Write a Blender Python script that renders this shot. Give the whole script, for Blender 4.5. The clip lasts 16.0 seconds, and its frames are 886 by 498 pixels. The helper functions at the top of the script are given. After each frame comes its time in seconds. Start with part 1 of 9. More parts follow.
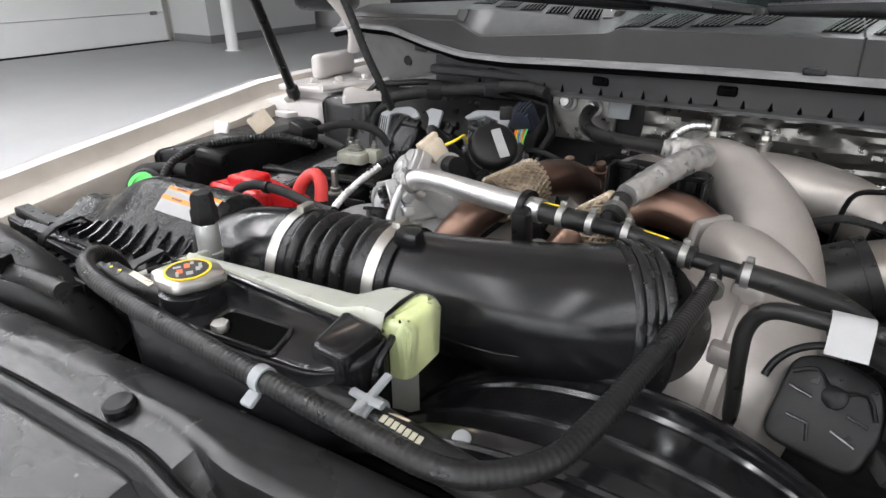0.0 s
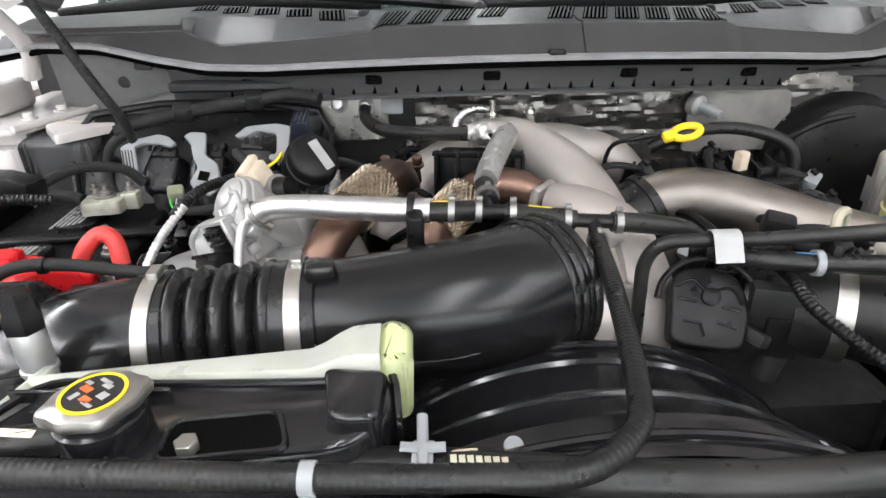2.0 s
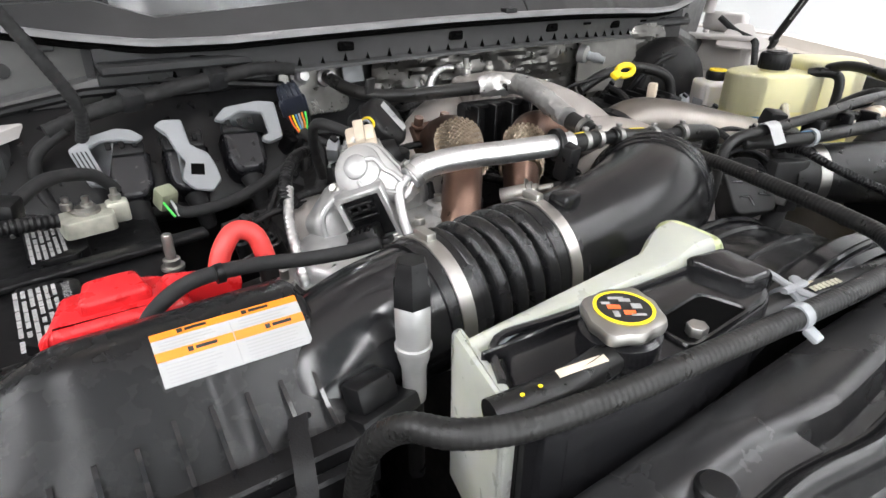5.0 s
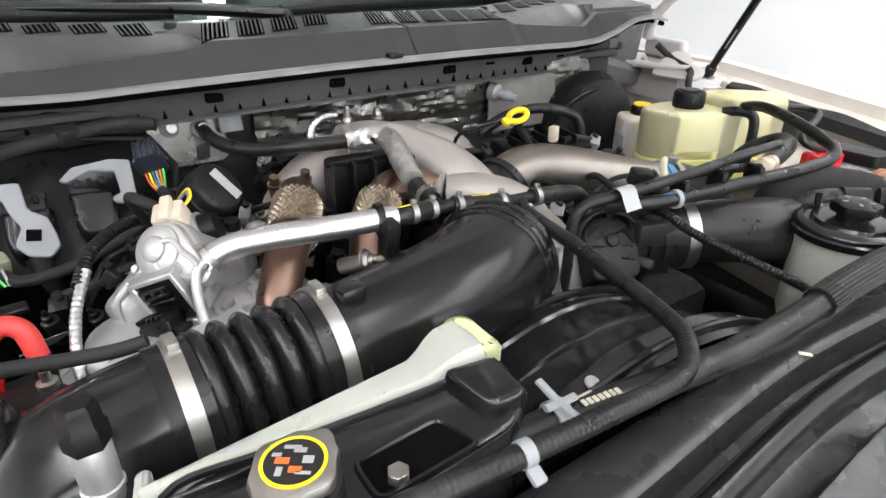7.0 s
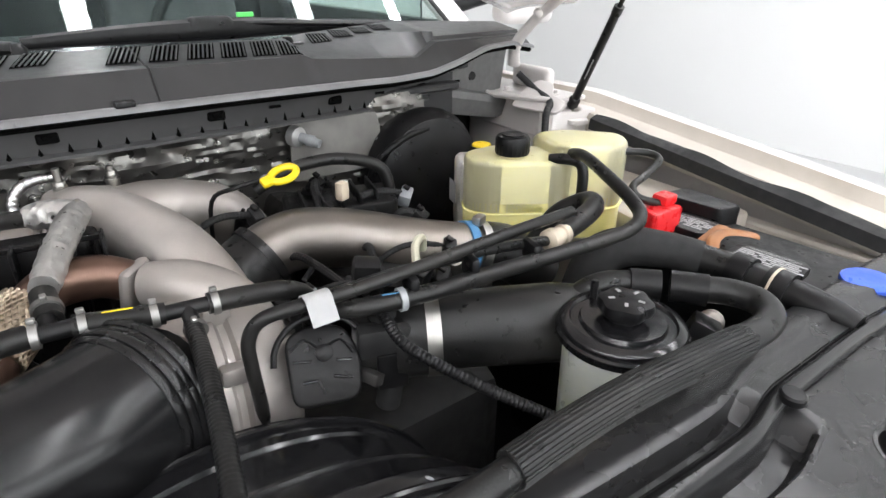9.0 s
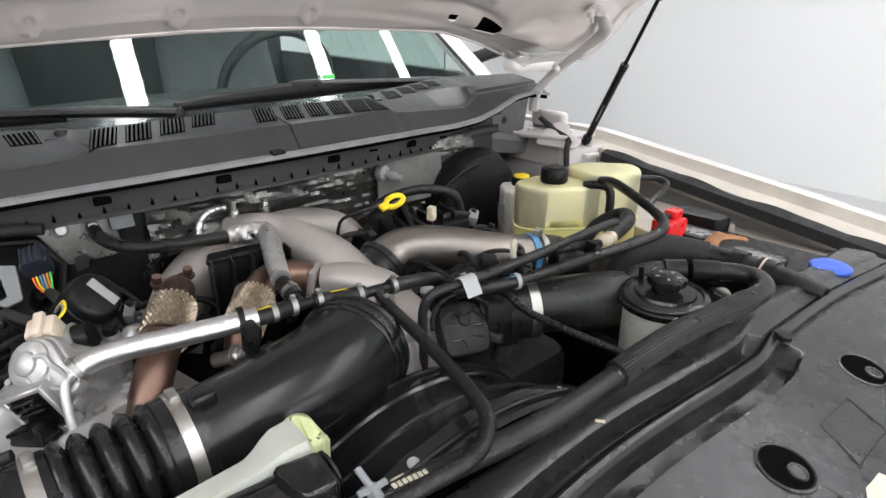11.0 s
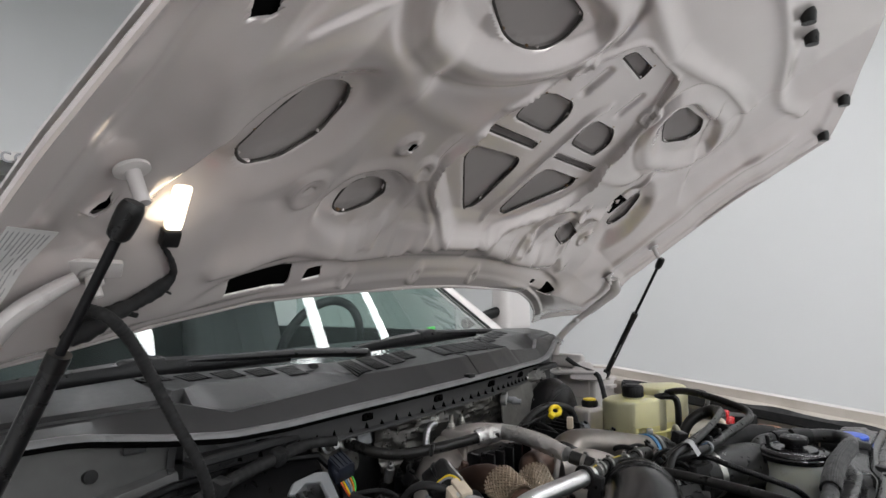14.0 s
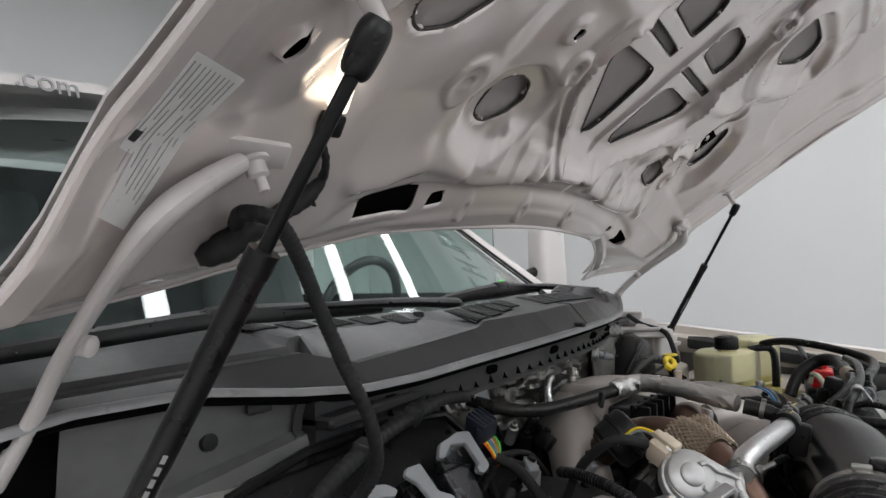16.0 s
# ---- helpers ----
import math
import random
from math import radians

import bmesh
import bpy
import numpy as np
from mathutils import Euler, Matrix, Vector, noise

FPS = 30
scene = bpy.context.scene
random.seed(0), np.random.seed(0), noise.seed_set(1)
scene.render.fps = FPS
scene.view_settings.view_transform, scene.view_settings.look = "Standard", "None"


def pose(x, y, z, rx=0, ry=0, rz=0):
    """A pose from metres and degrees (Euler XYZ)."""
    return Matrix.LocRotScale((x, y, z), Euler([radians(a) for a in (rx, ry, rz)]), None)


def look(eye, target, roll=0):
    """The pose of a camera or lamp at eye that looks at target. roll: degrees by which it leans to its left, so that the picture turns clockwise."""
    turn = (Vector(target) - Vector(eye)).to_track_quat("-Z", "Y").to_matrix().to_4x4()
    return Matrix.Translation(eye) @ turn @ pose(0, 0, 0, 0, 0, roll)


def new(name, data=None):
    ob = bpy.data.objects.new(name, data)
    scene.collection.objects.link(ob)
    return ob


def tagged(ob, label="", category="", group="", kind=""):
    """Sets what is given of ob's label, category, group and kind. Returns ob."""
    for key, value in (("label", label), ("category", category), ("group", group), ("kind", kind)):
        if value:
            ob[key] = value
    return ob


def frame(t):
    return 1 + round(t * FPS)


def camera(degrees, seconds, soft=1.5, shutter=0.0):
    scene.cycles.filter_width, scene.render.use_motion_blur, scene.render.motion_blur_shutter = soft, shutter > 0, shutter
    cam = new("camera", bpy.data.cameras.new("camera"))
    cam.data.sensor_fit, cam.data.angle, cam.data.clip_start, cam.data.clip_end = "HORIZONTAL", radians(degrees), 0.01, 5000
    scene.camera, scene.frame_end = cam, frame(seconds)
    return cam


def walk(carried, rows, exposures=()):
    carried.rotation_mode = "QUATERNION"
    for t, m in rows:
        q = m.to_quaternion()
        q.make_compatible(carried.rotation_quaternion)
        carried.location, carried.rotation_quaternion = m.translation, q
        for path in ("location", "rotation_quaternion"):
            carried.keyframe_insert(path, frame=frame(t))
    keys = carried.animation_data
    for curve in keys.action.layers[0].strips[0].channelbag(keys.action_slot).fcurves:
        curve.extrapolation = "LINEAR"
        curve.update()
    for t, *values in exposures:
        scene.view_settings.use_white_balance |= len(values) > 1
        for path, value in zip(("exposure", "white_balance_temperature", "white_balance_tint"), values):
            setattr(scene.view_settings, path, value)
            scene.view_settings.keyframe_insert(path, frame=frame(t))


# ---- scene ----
cam = camera(74.4, 16.0)
PATH = [
    (0, (-0.034, 0.069, 1.5), (-0.937, 1.624, 0.624), -0.0),
    (0.5, (-0.058, 0.086, 1.501), (-0.951, 1.648, 0.626), -0.4),
    (1, (-0.08, 0.086, 1.49), (-0.72, 1.76, 0.603), -0.9),
    (1.5, (-0.129, 0.068, 1.494), (-0.364, 1.848, 0.613), -0.9),
    (2, (-0.224, 0.047, 1.499), (-0.117, 1.842, 0.624), -0.7),
    (2.5, (-0.325, 0.038, 1.517), (0.072, 1.791, 0.641), -0.7),
    (3, (-0.492, 0.065, 1.514), (0.231, 1.707, 0.63), -0.8),
    (3.5, (-0.619, 0.119, 1.497), (0.299, 1.653, 0.6), -0.6),
    (3.7, (-0.645, 0.13, 1.491), (0.307, 1.642, 0.591), -0.5),
    (5.8, (-0.647, 0.14, 1.469), (0.371, 1.599, 0.555), 0.7),
    (6, (-0.629, 0.125, 1.481), (0.372, 1.6, 0.572), 0.8),
    (6.5, (-0.587, 0.097, 1.52), (0.396, 1.58, 0.607), 0.0),
    (7, (-0.46, 0.087, 1.524), (0.538, 1.568, 0.623), 0.1),
    (7.5, (-0.328, 0.086, 1.534), (0.698, 1.556, 0.647), 0.1),
    (8, (-0.18, 0.072, 1.546), (0.859, 1.532, 0.658), -0.1),
    (8.2, (-0.133, 0.072, 1.547), (0.917, 1.524, 0.659), 0.1),
    (10.3, (-0.199, 0.046, 1.572), (0.932, 1.444, 0.698), 0.0),
    (10.5, (-0.257, 0.03, 1.584), (0.882, 1.427, 0.716), -0.1),
    (11, (-0.407, -0.017, 1.614), (0.769, 1.401, 0.835), -0.3),
    (11.5, (-0.526, -0.024, 1.636), (0.716, 1.437, 1.068), -0.4),
    (12, (-0.639, 0.008, 1.646), (0.676, 1.496, 1.406), -0.2),
    (12.5, (-0.733, 0.062, 1.633), (0.645, 1.511, 1.627), -0.1),
    (13, (-0.83, 0.117, 1.602), (0.626, 1.482, 1.717), -0.6),
    (13.5, (-0.95, 0.167, 1.586), (0.615, 1.405, 1.717), -0.9),
    (14, (-1.035, 0.209, 1.569), (0.586, 1.373, 1.706), -1.3),
    (14.5, (-1.091, 0.248, 1.54), (0.556, 1.374, 1.684), -1.6),
    (15, (-1.106, 0.31, 1.506), (0.555, 1.417, 1.623), -1.9),
    (15.5, (-1.091, 0.372, 1.5), (0.579, 1.47, 1.571), -2.1),
    (16, (-1.047, 0.498, 1.507), (0.624, 1.595, 1.566), -2.4),
]
walk(cam, [(t, look(eye, target, roll)) for t, eye, target, roll in PATH],
     [(0.0, -0.12), (1.5, 0.13), (2.5, 0.22), (3.5, 0.2), (6.0, 0.2), (7.0, 0.18), (8.0, 0.12), (10.5, -0.08), (11.5, -0.45), (12.5, -0.85), (14.0, -1.03), (16.0, -1.15)])

# ---- light ----
world = bpy.data.worlds.new("world")
scene.world = world
world.use_nodes = True
world.node_tree.nodes["Background"].inputs[0].default_value = (0.9, 0.95, 1.0, 1)
world.node_tree.nodes["Background"].inputs[1].default_value = 0.005


def area_lamp(name, x, y, z, sx, sy, power, colour=(0.985, 0.968, 1.0)):
    data = bpy.data.lights.new(name, "AREA")
    data.shape, data.size, data.size_y, data.energy, data.color = "RECTANGLE", sx, sy, power, colour
    ob = new(name, data)
    ob.matrix_world = pose(x, y, z)
    return ob


LAMP_Z = 4.35
LAMP_LINES = [(-7.4, -1.5), (-5.5, -1.5), (-3.6, -1.5), (-1.65, -1.5), (0.35, -1.5), (2.35, -1.5), (3.75, -1.5)]
for lx, ly in LAMP_LINES:
    area_lamp("strip_lamp", lx, ly, LAMP_Z - 0.06, 0.16, 10.4, 118 if lx > -3 else 210)
# unseen fill light behind the viewer, added to brighten the hood's underside
front = area_lamp("front_fill_light", 0.6, -7.85, 2.1, 7.6, 3.2, 290, (0.95, 0.98, 1.0))
front.matrix_world = pose(0.6, -7.85, 2.1, 90, 0, 0)


# ---- materials ----
def material(name, colour, rough=0.5, metal=0.0, vary=0.12, scale=30.0, bump=0.0, bump_scale=200.0, coat=0.0, trans=0.0,
             subsurf=0.0, emit=None, rough_vary=0.1, spec=0.5, dirt=None, dirt_amount=0.0, dirt_scale=9.0, ior=1.45, bump_dist=0.0004):
    m = bpy.data.materials.new(name)
    m.use_nodes = True
    nt = m.node_tree
    b = nt.nodes["Principled BSDF"]
    co = nt.nodes.new("ShaderNodeTexCoord")
    n1 = nt.nodes.new("ShaderNodeTexNoise")
    n1.inputs["Scale"].default_value, n1.inputs["Detail"].default_value = scale, 6
    nt.links.new(co.outputs["Object"], n1.inputs["Vector"])
    ramp = nt.nodes.new("ShaderNodeMapRange")
    ramp.inputs[1].default_value, ramp.inputs[2].default_value = 0.3, 0.7
    ramp.inputs[3].default_value, ramp.inputs[4].default_value = 1 - vary, 1 + vary
    nt.links.new(n1.outputs["Fac"], ramp.inputs[0])
    mul = nt.nodes.new("ShaderNodeVectorMath")
    mul.operation = "SCALE"
    mul.inputs[0].default_value = colour[:3]
    nt.links.new(ramp.outputs[0], mul.inputs["Scale"])
    out = mul.outputs[0]
    if dirt:
        n2 = nt.nodes.new("ShaderNodeTexNoise")
        n2.inputs["Scale"].default_value, n2.inputs["Detail"].default_value = dirt_scale, 8
        nt.links.new(co.outputs["Object"], n2.inputs["Vector"])
        r2 = nt.nodes.new("ShaderNodeMapRange")
        r2.inputs[1].default_value, r2.inputs[2].default_value = 0.48, 0.72
        r2.inputs[3].default_value, r2.inputs[4].default_value = 0.0, dirt_amount
        nt.links.new(n2.outputs["Fac"], r2.inputs[0])
        mix = nt.nodes.new("ShaderNodeMix")
        mix.data_type = "RGBA"
        nt.links.new(r2.outputs[0], mix.inputs["Factor"])
        nt.links.new(out, mix.inputs[6])
        mix.inputs[7].default_value = (*dirt, 1)
        out = mix.outputs[2]
    nt.links.new(out, b.inputs["Base Color"])
    n3 = nt.nodes.new("ShaderNodeTexNoise")
    n3.inputs["Scale"].default_value, n3.inputs["Detail"].default_value = scale * 2.3, 5
    nt.links.new(co.outputs["Object"], n3.inputs["Vector"])
    r3 = nt.nodes.new("ShaderNodeMapRange")
    r3.inputs[1].default_value, r3.inputs[2].default_value = 0.3, 0.7
    r3.inputs[3].default_value, r3.inputs[4].default_value = max(0.02, rough - rough_vary), min(1, rough + rough_vary)
    nt.links.new(n3.outputs["Fac"], r3.inputs[0])
    nt.links.new(r3.outputs[0], b.inputs["Roughness"])
    b.inputs["Metallic"].default_value = metal
    b.inputs["Specular IOR Level"].default_value = spec
    b.inputs["Coat Weight"].default_value = coat
    b.inputs["Coat Roughness"].default_value = 0.12
    b.inputs["Transmission Weight"].default_value = trans
    b.inputs["IOR"].default_value = ior
    if subsurf:
        b.inputs["Subsurface Weight"].default_value = subsurf
        b.inputs["Subsurface Radius"].default_value = (0.02, 0.02, 0.012)
        b.inputs["Subsurface Scale"].default_value = 0.6
    if emit:
        b.inputs["Emission Color"].default_value = (*emit[0], 1)
        b.inputs["Emission Strength"].default_value = emit[1]
    if bump:
        n4 = nt.nodes.new("ShaderNodeTexNoise")
        n4.inputs["Scale"].default_value, n4.inputs["Detail"].default_value = bump_scale, 4
        nt.links.new(co.outputs["Object"], n4.inputs["Vector"])
        bp = nt.nodes.new("ShaderNodeBump")
        bp.inputs["Strength"].default_value, bp.inputs["Distance"].default_value = bump, bump_dist
        nt.links.new(n4.outputs["Fac"], bp.inputs["Height"])
        nt.links.new(bp.outputs[0], b.inputs["Normal"])
    return m


PLASTIC = material("black plastic", (0.0055, 0.0055, 0.006), 0.36, spec=0.27, vary=0.25, bump=0.35, bump_scale=900, dirt=(0.035, 0.034, 0.032), dirt_amount=0.15)
GLOSS = material("glossy black plastic", (0.008, 0.008, 0.009), 0.17, vary=0.1, dirt=(0.03, 0.028, 0.026), dirt_amount=0.15, dirt_scale=60, rough_vary=0.04, spec=0.6)
SHROUD = material("smeared black shroud plastic", (0.008, 0.008, 0.009), 0.17, bump=0.12, bump_scale=60, dirt=(0.035, 0.034, 0.032), dirt_amount=0.2, dirt_scale=50, rough_vary=0.07, scale=14, spec=0.6)
SATIN = material("satin black duct plastic", (0.0075, 0.0075, 0.0082), 0.24, vary=0.08, rough_vary=0.01, spec=0.42)
BEAMM = material("greyish black beam plastic", (0.020, 0.0198, 0.0205), 0.27, vary=0.05, scale=9, dirt=(0.06, 0.058, 0.056), dirt_amount=0.12, dirt_scale=45, rough_vary=0.025, bump=0.15, bump_scale=1200)
SEALB = material("glossy black seal rubber", (0.014, 0.014, 0.0145), 0.22, vary=0.1, rough_vary=0.04)
BOOTM = material("glossy boot rubber", (0.008, 0.008, 0.0085), 0.26, vary=0.1, rough_vary=0.03, spec=0.45)
# black without sheen, standing in for the shade in openings and gaps
SHADE_BLACK = material("matte black for shade and clips", (0.004, 0.004, 0.004), 1.0, vary=0.0, rough_vary=0.0, spec=0.0)
RUBBER = material("black hose rubber", (0.009, 0.009, 0.009), 0.34, spec=0.35, vary=0.2, bump=0.4, bump_scale=500, dirt=(0.07, 0.066, 0.06), dirt_amount=0.2)
TAPE = material("cloth harness tape", (0.012, 0.012, 0.0125), 0.75, bump=0.5, bump_scale=700)
DARKIRON = material("dark engine casting", (0.018, 0.018, 0.0185), 0.6, metal=0.3, bump=0.5, bump_scale=90, dirt=(0.1, 0.09, 0.08), dirt_amount=0.4)
COWL = material("grey grained cowl plastic", (0.030, 0.0303, 0.0313), 0.37, vary=0.06, bump=0.15, bump_scale=1600, dirt=(0.06, 0.06, 0.06), dirt_amount=0.12, rough_vary=0.03, spec=0.6)
COWLD = material("dark grained cowl plastic", (0.013, 0.0133, 0.0142), 0.5, vary=0.08, bump=0.5, bump_scale=1600, rough_vary=0.05)
COWLR = material("smooth dark cowl plastic", (0.016, 0.0165, 0.018), 0.22, vary=0.08, rough_vary=0.03)
SIDEM = material("grey closing panel", (0.095, 0.095, 0.094), 0.5, vary=0.1, bump=0.2, bump_scale=600)
STRUTM = material("black strut enamel", (0.009, 0.009, 0.0095), 0.3, vary=0.2, rough_vary=0.04)
# grey primer tone, lowered to include the shade behind the cut-outs
HOODBACK = material("grey primed skin darkened for shade", (0.33, 0.30, 0.29), 0.55, vary=0.05, scale=6, spec=0.3)
LABELM = material("satin label film", (0.60, 0.59, 0.58), 0.35, vary=0.03)
PATCHM = material("grey insulation foil", (0.16, 0.155, 0.145), 0.5, metal=0.4, vary=0.15, scale=25, bump=0.6, bump_scale=60, bump_dist=0.002)
SEAL = material("grey rubber seal", (0.19, 0.19, 0.193), 0.36, bump=0.2)
LEDGEM = material("grey moulded ledge plastic", (0.050, 0.050, 0.051), 0.42, vary=0.08, rough_vary=0.04, dirt=(0.02, 0.02, 0.02), dirt_amount=0.4, dirt_scale=14)
CAST = material("sand-cast aluminium", (0.45, 0.42, 0.395), 0.48, metal=0.6, vary=0.14, scale=18, bump=0.35, bump_scale=420, dirt=(0.2, 0.16, 0.12), dirt_amount=0.35)
CASTB = material("bright die-cast aluminium", (0.46, 0.46, 0.455), 0.46, metal=0.7, vary=0.12, scale=40, bump=0.3, bump_scale=300, dirt=(0.25, 0.22, 0.18), dirt_amount=0.3)
PIPE = material("bare aluminised pipe", (0.25, 0.228, 0.208), 0.42, metal=1.0, vary=0.15, scale=12, bump=0.06, bump_scale=150, rough_vary=0.1, dirt=(0.3, 0.25, 0.2), dirt_amount=0.3)
FOIL = material("crinkled foil sleeve", (0.66, 0.66, 0.66), 0.36, metal=1.0, vary=0.06, scale=300, bump=0.6, bump_scale=170, bump_dist=0.0009)
CRINKLE = material("crumpled foil heat shield", (0.17, 0.165, 0.155), 0.33, metal=0.85, vary=0.2, bump=0.5, bump_scale=60, bump_dist=0.002, dirt=(0.05, 0.048, 0.045), dirt_amount=0.6, dirt_scale=9)
STEEL = material("zinc-plated steel", (0.42, 0.41, 0.385), 0.38, metal=1.0, vary=0.12, bump=0.1, bump_scale=300)
CLAMPM = material("dull spring clamp steel", (0.30, 0.295, 0.285), 0.45, metal=0.9, vary=0.15, bump=0.1, bump_scale=300)
HEAT = material("heat-tinted exhaust steel", (0.17, 0.105, 0.08), 0.36, metal=0.9, vary=0.3, scale=12, bump=0.4, bump_scale=200, dirt=(0.06, 0.045, 0.04), dirt_amount=0.6)
BRAID = material("stainless braid", (0.42, 0.35, 0.27), 0.38, metal=1.0, vary=0.25, scale=200)
BOTTLE = material("translucent white plastic", (0.38, 0.39, 0.345), 0.35, subsurf=0.5, vary=0.05, bump=0.05, dirt=(0.6, 0.58, 0.5), dirt_amount=0.3)
GREENTIP = material("coolant-tinted translucent plastic", (0.62, 0.68, 0.34), 0.35, subsurf=0.5, vary=0.06)
TANKTOP = material("milky translucent tank plastic", (0.66, 0.62, 0.36), 0.36, subsurf=0.6, vary=0.06, scale=12, bump=0.05, bump_scale=80)
COOLANT = material("yellowed translucent tank plastic", (0.72, 0.66, 0.27), 0.36, subsurf=0.6, vary=0.06, scale=12, bump=0.05, bump_scale=80)
FLUID = material("cloudy brake fluid plastic", (0.62, 0.58, 0.53), 0.4, subsurf=0.5, vary=0.06)
RED = material("red battery cover plastic", (0.62, 0.018, 0.022), 0.3, vary=0.08)
REDHOSE = material("red cable sleeve", (0.6, 0.05, 0.045), 0.45, vary=0.1)
GREYP = material("light grey lever plastic", (0.25, 0.26, 0.27), 0.5, vary=0.06)
BEIGE = material("beige connector plastic", (0.55, 0.47, 0.37), 0.45, vary=0.12, scale=60)
TERMM = material("dull plated terminal metal", (0.45, 0.45, 0.38), 0.45, metal=0.5, vary=0.15, scale=80, dirt=(0.25, 0.28, 0.2), dirt_amount=0.3)
YELLOW = material("yellow plastic", (0.85, 0.62, 0.02), 0.35, vary=0.05)
BLUE = material("blue washer cap plastic", (0.03, 0.10, 0.55), 0.35, vary=0.06)
ORANGE = material("brown-orange strap", (0.26, 0.11, 0.04), 0.55, vary=0.2)
ORANGEP = material("orange label print", (0.72, 0.20, 0.012), 0.45, vary=0.02)
REDP = material("red-orange cap print", (0.85, 0.13, 0.03), 0.4, vary=0.02)
BLACKP = material("black print", (0.01, 0.01, 0.01), 0.5, vary=0.02)
GREYPR = material("grey print", (0.3, 0.3, 0.3), 0.5, vary=0.02)
WHITEP = material("white label paper", (0.33, 0.33, 0.33), 0.45, vary=0.04)
YELLOWP = material("faded white print", (0.45, 0.43, 0.33), 0.5)
CAULK = material("beige seam sealer", (0.34, 0.29, 0.23), 0.6, vary=0.1)
CREAM = material("thin cream primer", (0.44, 0.40, 0.35), 0.4, vary=0.08, scale=12, dirt=(0.2, 0.17, 0.13), dirt_amount=0.25)
PAINT = material("pearl white body paint", (0.55, 0.52, 0.505), 0.3, vary=0.03, coat=0.5, rough_vary=0.03, scale=6)
HOODIN = material("thin pearl paint inside the hood", (0.76, 0.695, 0.67), 0.21, metal=0.45, vary=0.03, coat=0.4, scale=5, rough_vary=0.02)
OLIVE = material("dull olive plastic", (0.22, 0.235, 0.16), 0.5, vary=0.15)
TAPEFOIL = material("crumpled foil tape", (0.60, 0.59, 0.575), 0.36, metal=0.85, vary=0.08, scale=60, bump=0.9, bump_scale=70, bump_dist=0.0024)
LIDM = material("satin black lid plastic", (0.0075, 0.0075, 0.008), 0.27, spec=0.3, vary=0.1, rough_vary=0.02, bump=0.1, bump_scale=700, dirt=(0.03, 0.03, 0.03), dirt_amount=0.12, dirt_scale=18)
RUST = material("brown adhesive", (0.16, 0.1, 0.05), 0.7)
# dark tone for the shaded gap round each hood cut-out
GAP_SHADE = material("dark gap outline", (0.05, 0.044, 0.04), 0.7, vary=0.5, scale=120)
BLUEBAND = material("dull blue band", (0.07, 0.22, 0.42), 0.45)
NAVY = material("dark blue-grey connector plastic", (0.016, 0.020, 0.032), 0.45, vary=0.1)
GREENP = material("green plastic", (0.1, 0.65, 0.12), 0.4)
FLOORM = material("grey epoxy floor", (0.42, 0.42, 0.42), 0.5, vary=0.03, scale=1.5, rough_vary=0.02, spec=0.3)
WALLM = material("white wall paint", (0.60, 0.60, 0.595), 0.6, vary=0.012, scale=0.7)
BASEM = material("dark grey baseboard", (0.2, 0.2, 0.205), 0.5)
DOORM = material("white sectional door paint", (0.8, 0.8, 0.79), 0.4, vary=0.02, scale=2)
CEILM = material("grey-green steel roof deck", (0.20, 0.23, 0.23), 0.5, vary=0.06, scale=2)
GLOW = material("lamp diffuser", (0.9, 0.9, 0.9), 0.5, emit=((0.97, 0.985, 1.0), 16.0))
WARM = material("hood lamp lens", (0.9, 0.85, 0.7), 0.4, emit=((1.0, 0.86, 0.66), 5.0))
GLASS = material("windshield glass", (0.75, 0.88, 0.84), 0.02, trans=1.0, vary=0.0, rough_vary=0.0)
INSIDE = material("dark cabin trim", (0.018, 0.0185, 0.02), 0.6, bump=0.2, bump_scale=900)
SEATM = material("grey seat cloth", (0.1, 0.1, 0.105), 0.85, bump=0.4, bump_scale=900)

# ---- building helpers ----
ROOT = {}


def thing(name, label, category, at=(0, 0, 0), group="", kind="", move=(0, 0, 0)):
    """A top-level thing; its parts are drawn about `at`, and the whole is then set down `move` further."""
    ob = new(name)
    ob.empty_display_size = 0.05
    ob.location = Vector(at) + Vector(move)
    ROOT[ob.name] = Vector(at)
    return tagged(ob, label, category, group, kind)


def part(name, bm, mat, parent, label="", smooth=40):
    me = bpy.data.meshes.new(name)
    base = ROOT[parent.name] if parent else Vector((0, 0, 0))
    bmesh.ops.translate(bm, verts=bm.verts, vec=-base)
    bmesh.ops.recalc_face_normals(bm, faces=bm.faces)
    bm.to_mesh(me)
    bm.free()
    me.materials.append(mat)
    if smooth:
        me.polygons.foreach_set("use_smooth", [True] * len(me.polygons))
        me.set_sharp_from_angle(angle=radians(smooth))
    ob = new(name, me)
    if parent:
        ob.parent = parent
        ROOT[ob.name] = base
    if label:
        ob["label"] = label
    return ob


def solo(name, bm, mat, label, category, group="", kind="", smooth=40):
    return tagged(part(name, bm, mat, None, label, smooth), label, category, group, kind)


def spline(pts, sub=6):
    p = [Vector(q) for q in pts]
    if len(p) == 2:
        return [p[0].lerp(p[1], k / sub) for k in range(sub + 1)], [k / sub for k in range(sub + 1)]
    out, par = [], []
    for i in range(len(p) - 1):
        a, b, c, d = p[max(i - 1, 0)], p[i], p[i + 1], p[min(i + 2, len(p) - 1)]
        for k in range(sub):
            t = k / sub
            out.append(0.5 * ((2 * b) + (c - a) * t + (2 * a - 5 * b + 4 * c - d) * t * t + (3 * b - a - 3 * c + d) * t ** 3))
            par.append(i + t)
    out.append(p[-1])
    par.append(len(p) - 1)
    return out, par


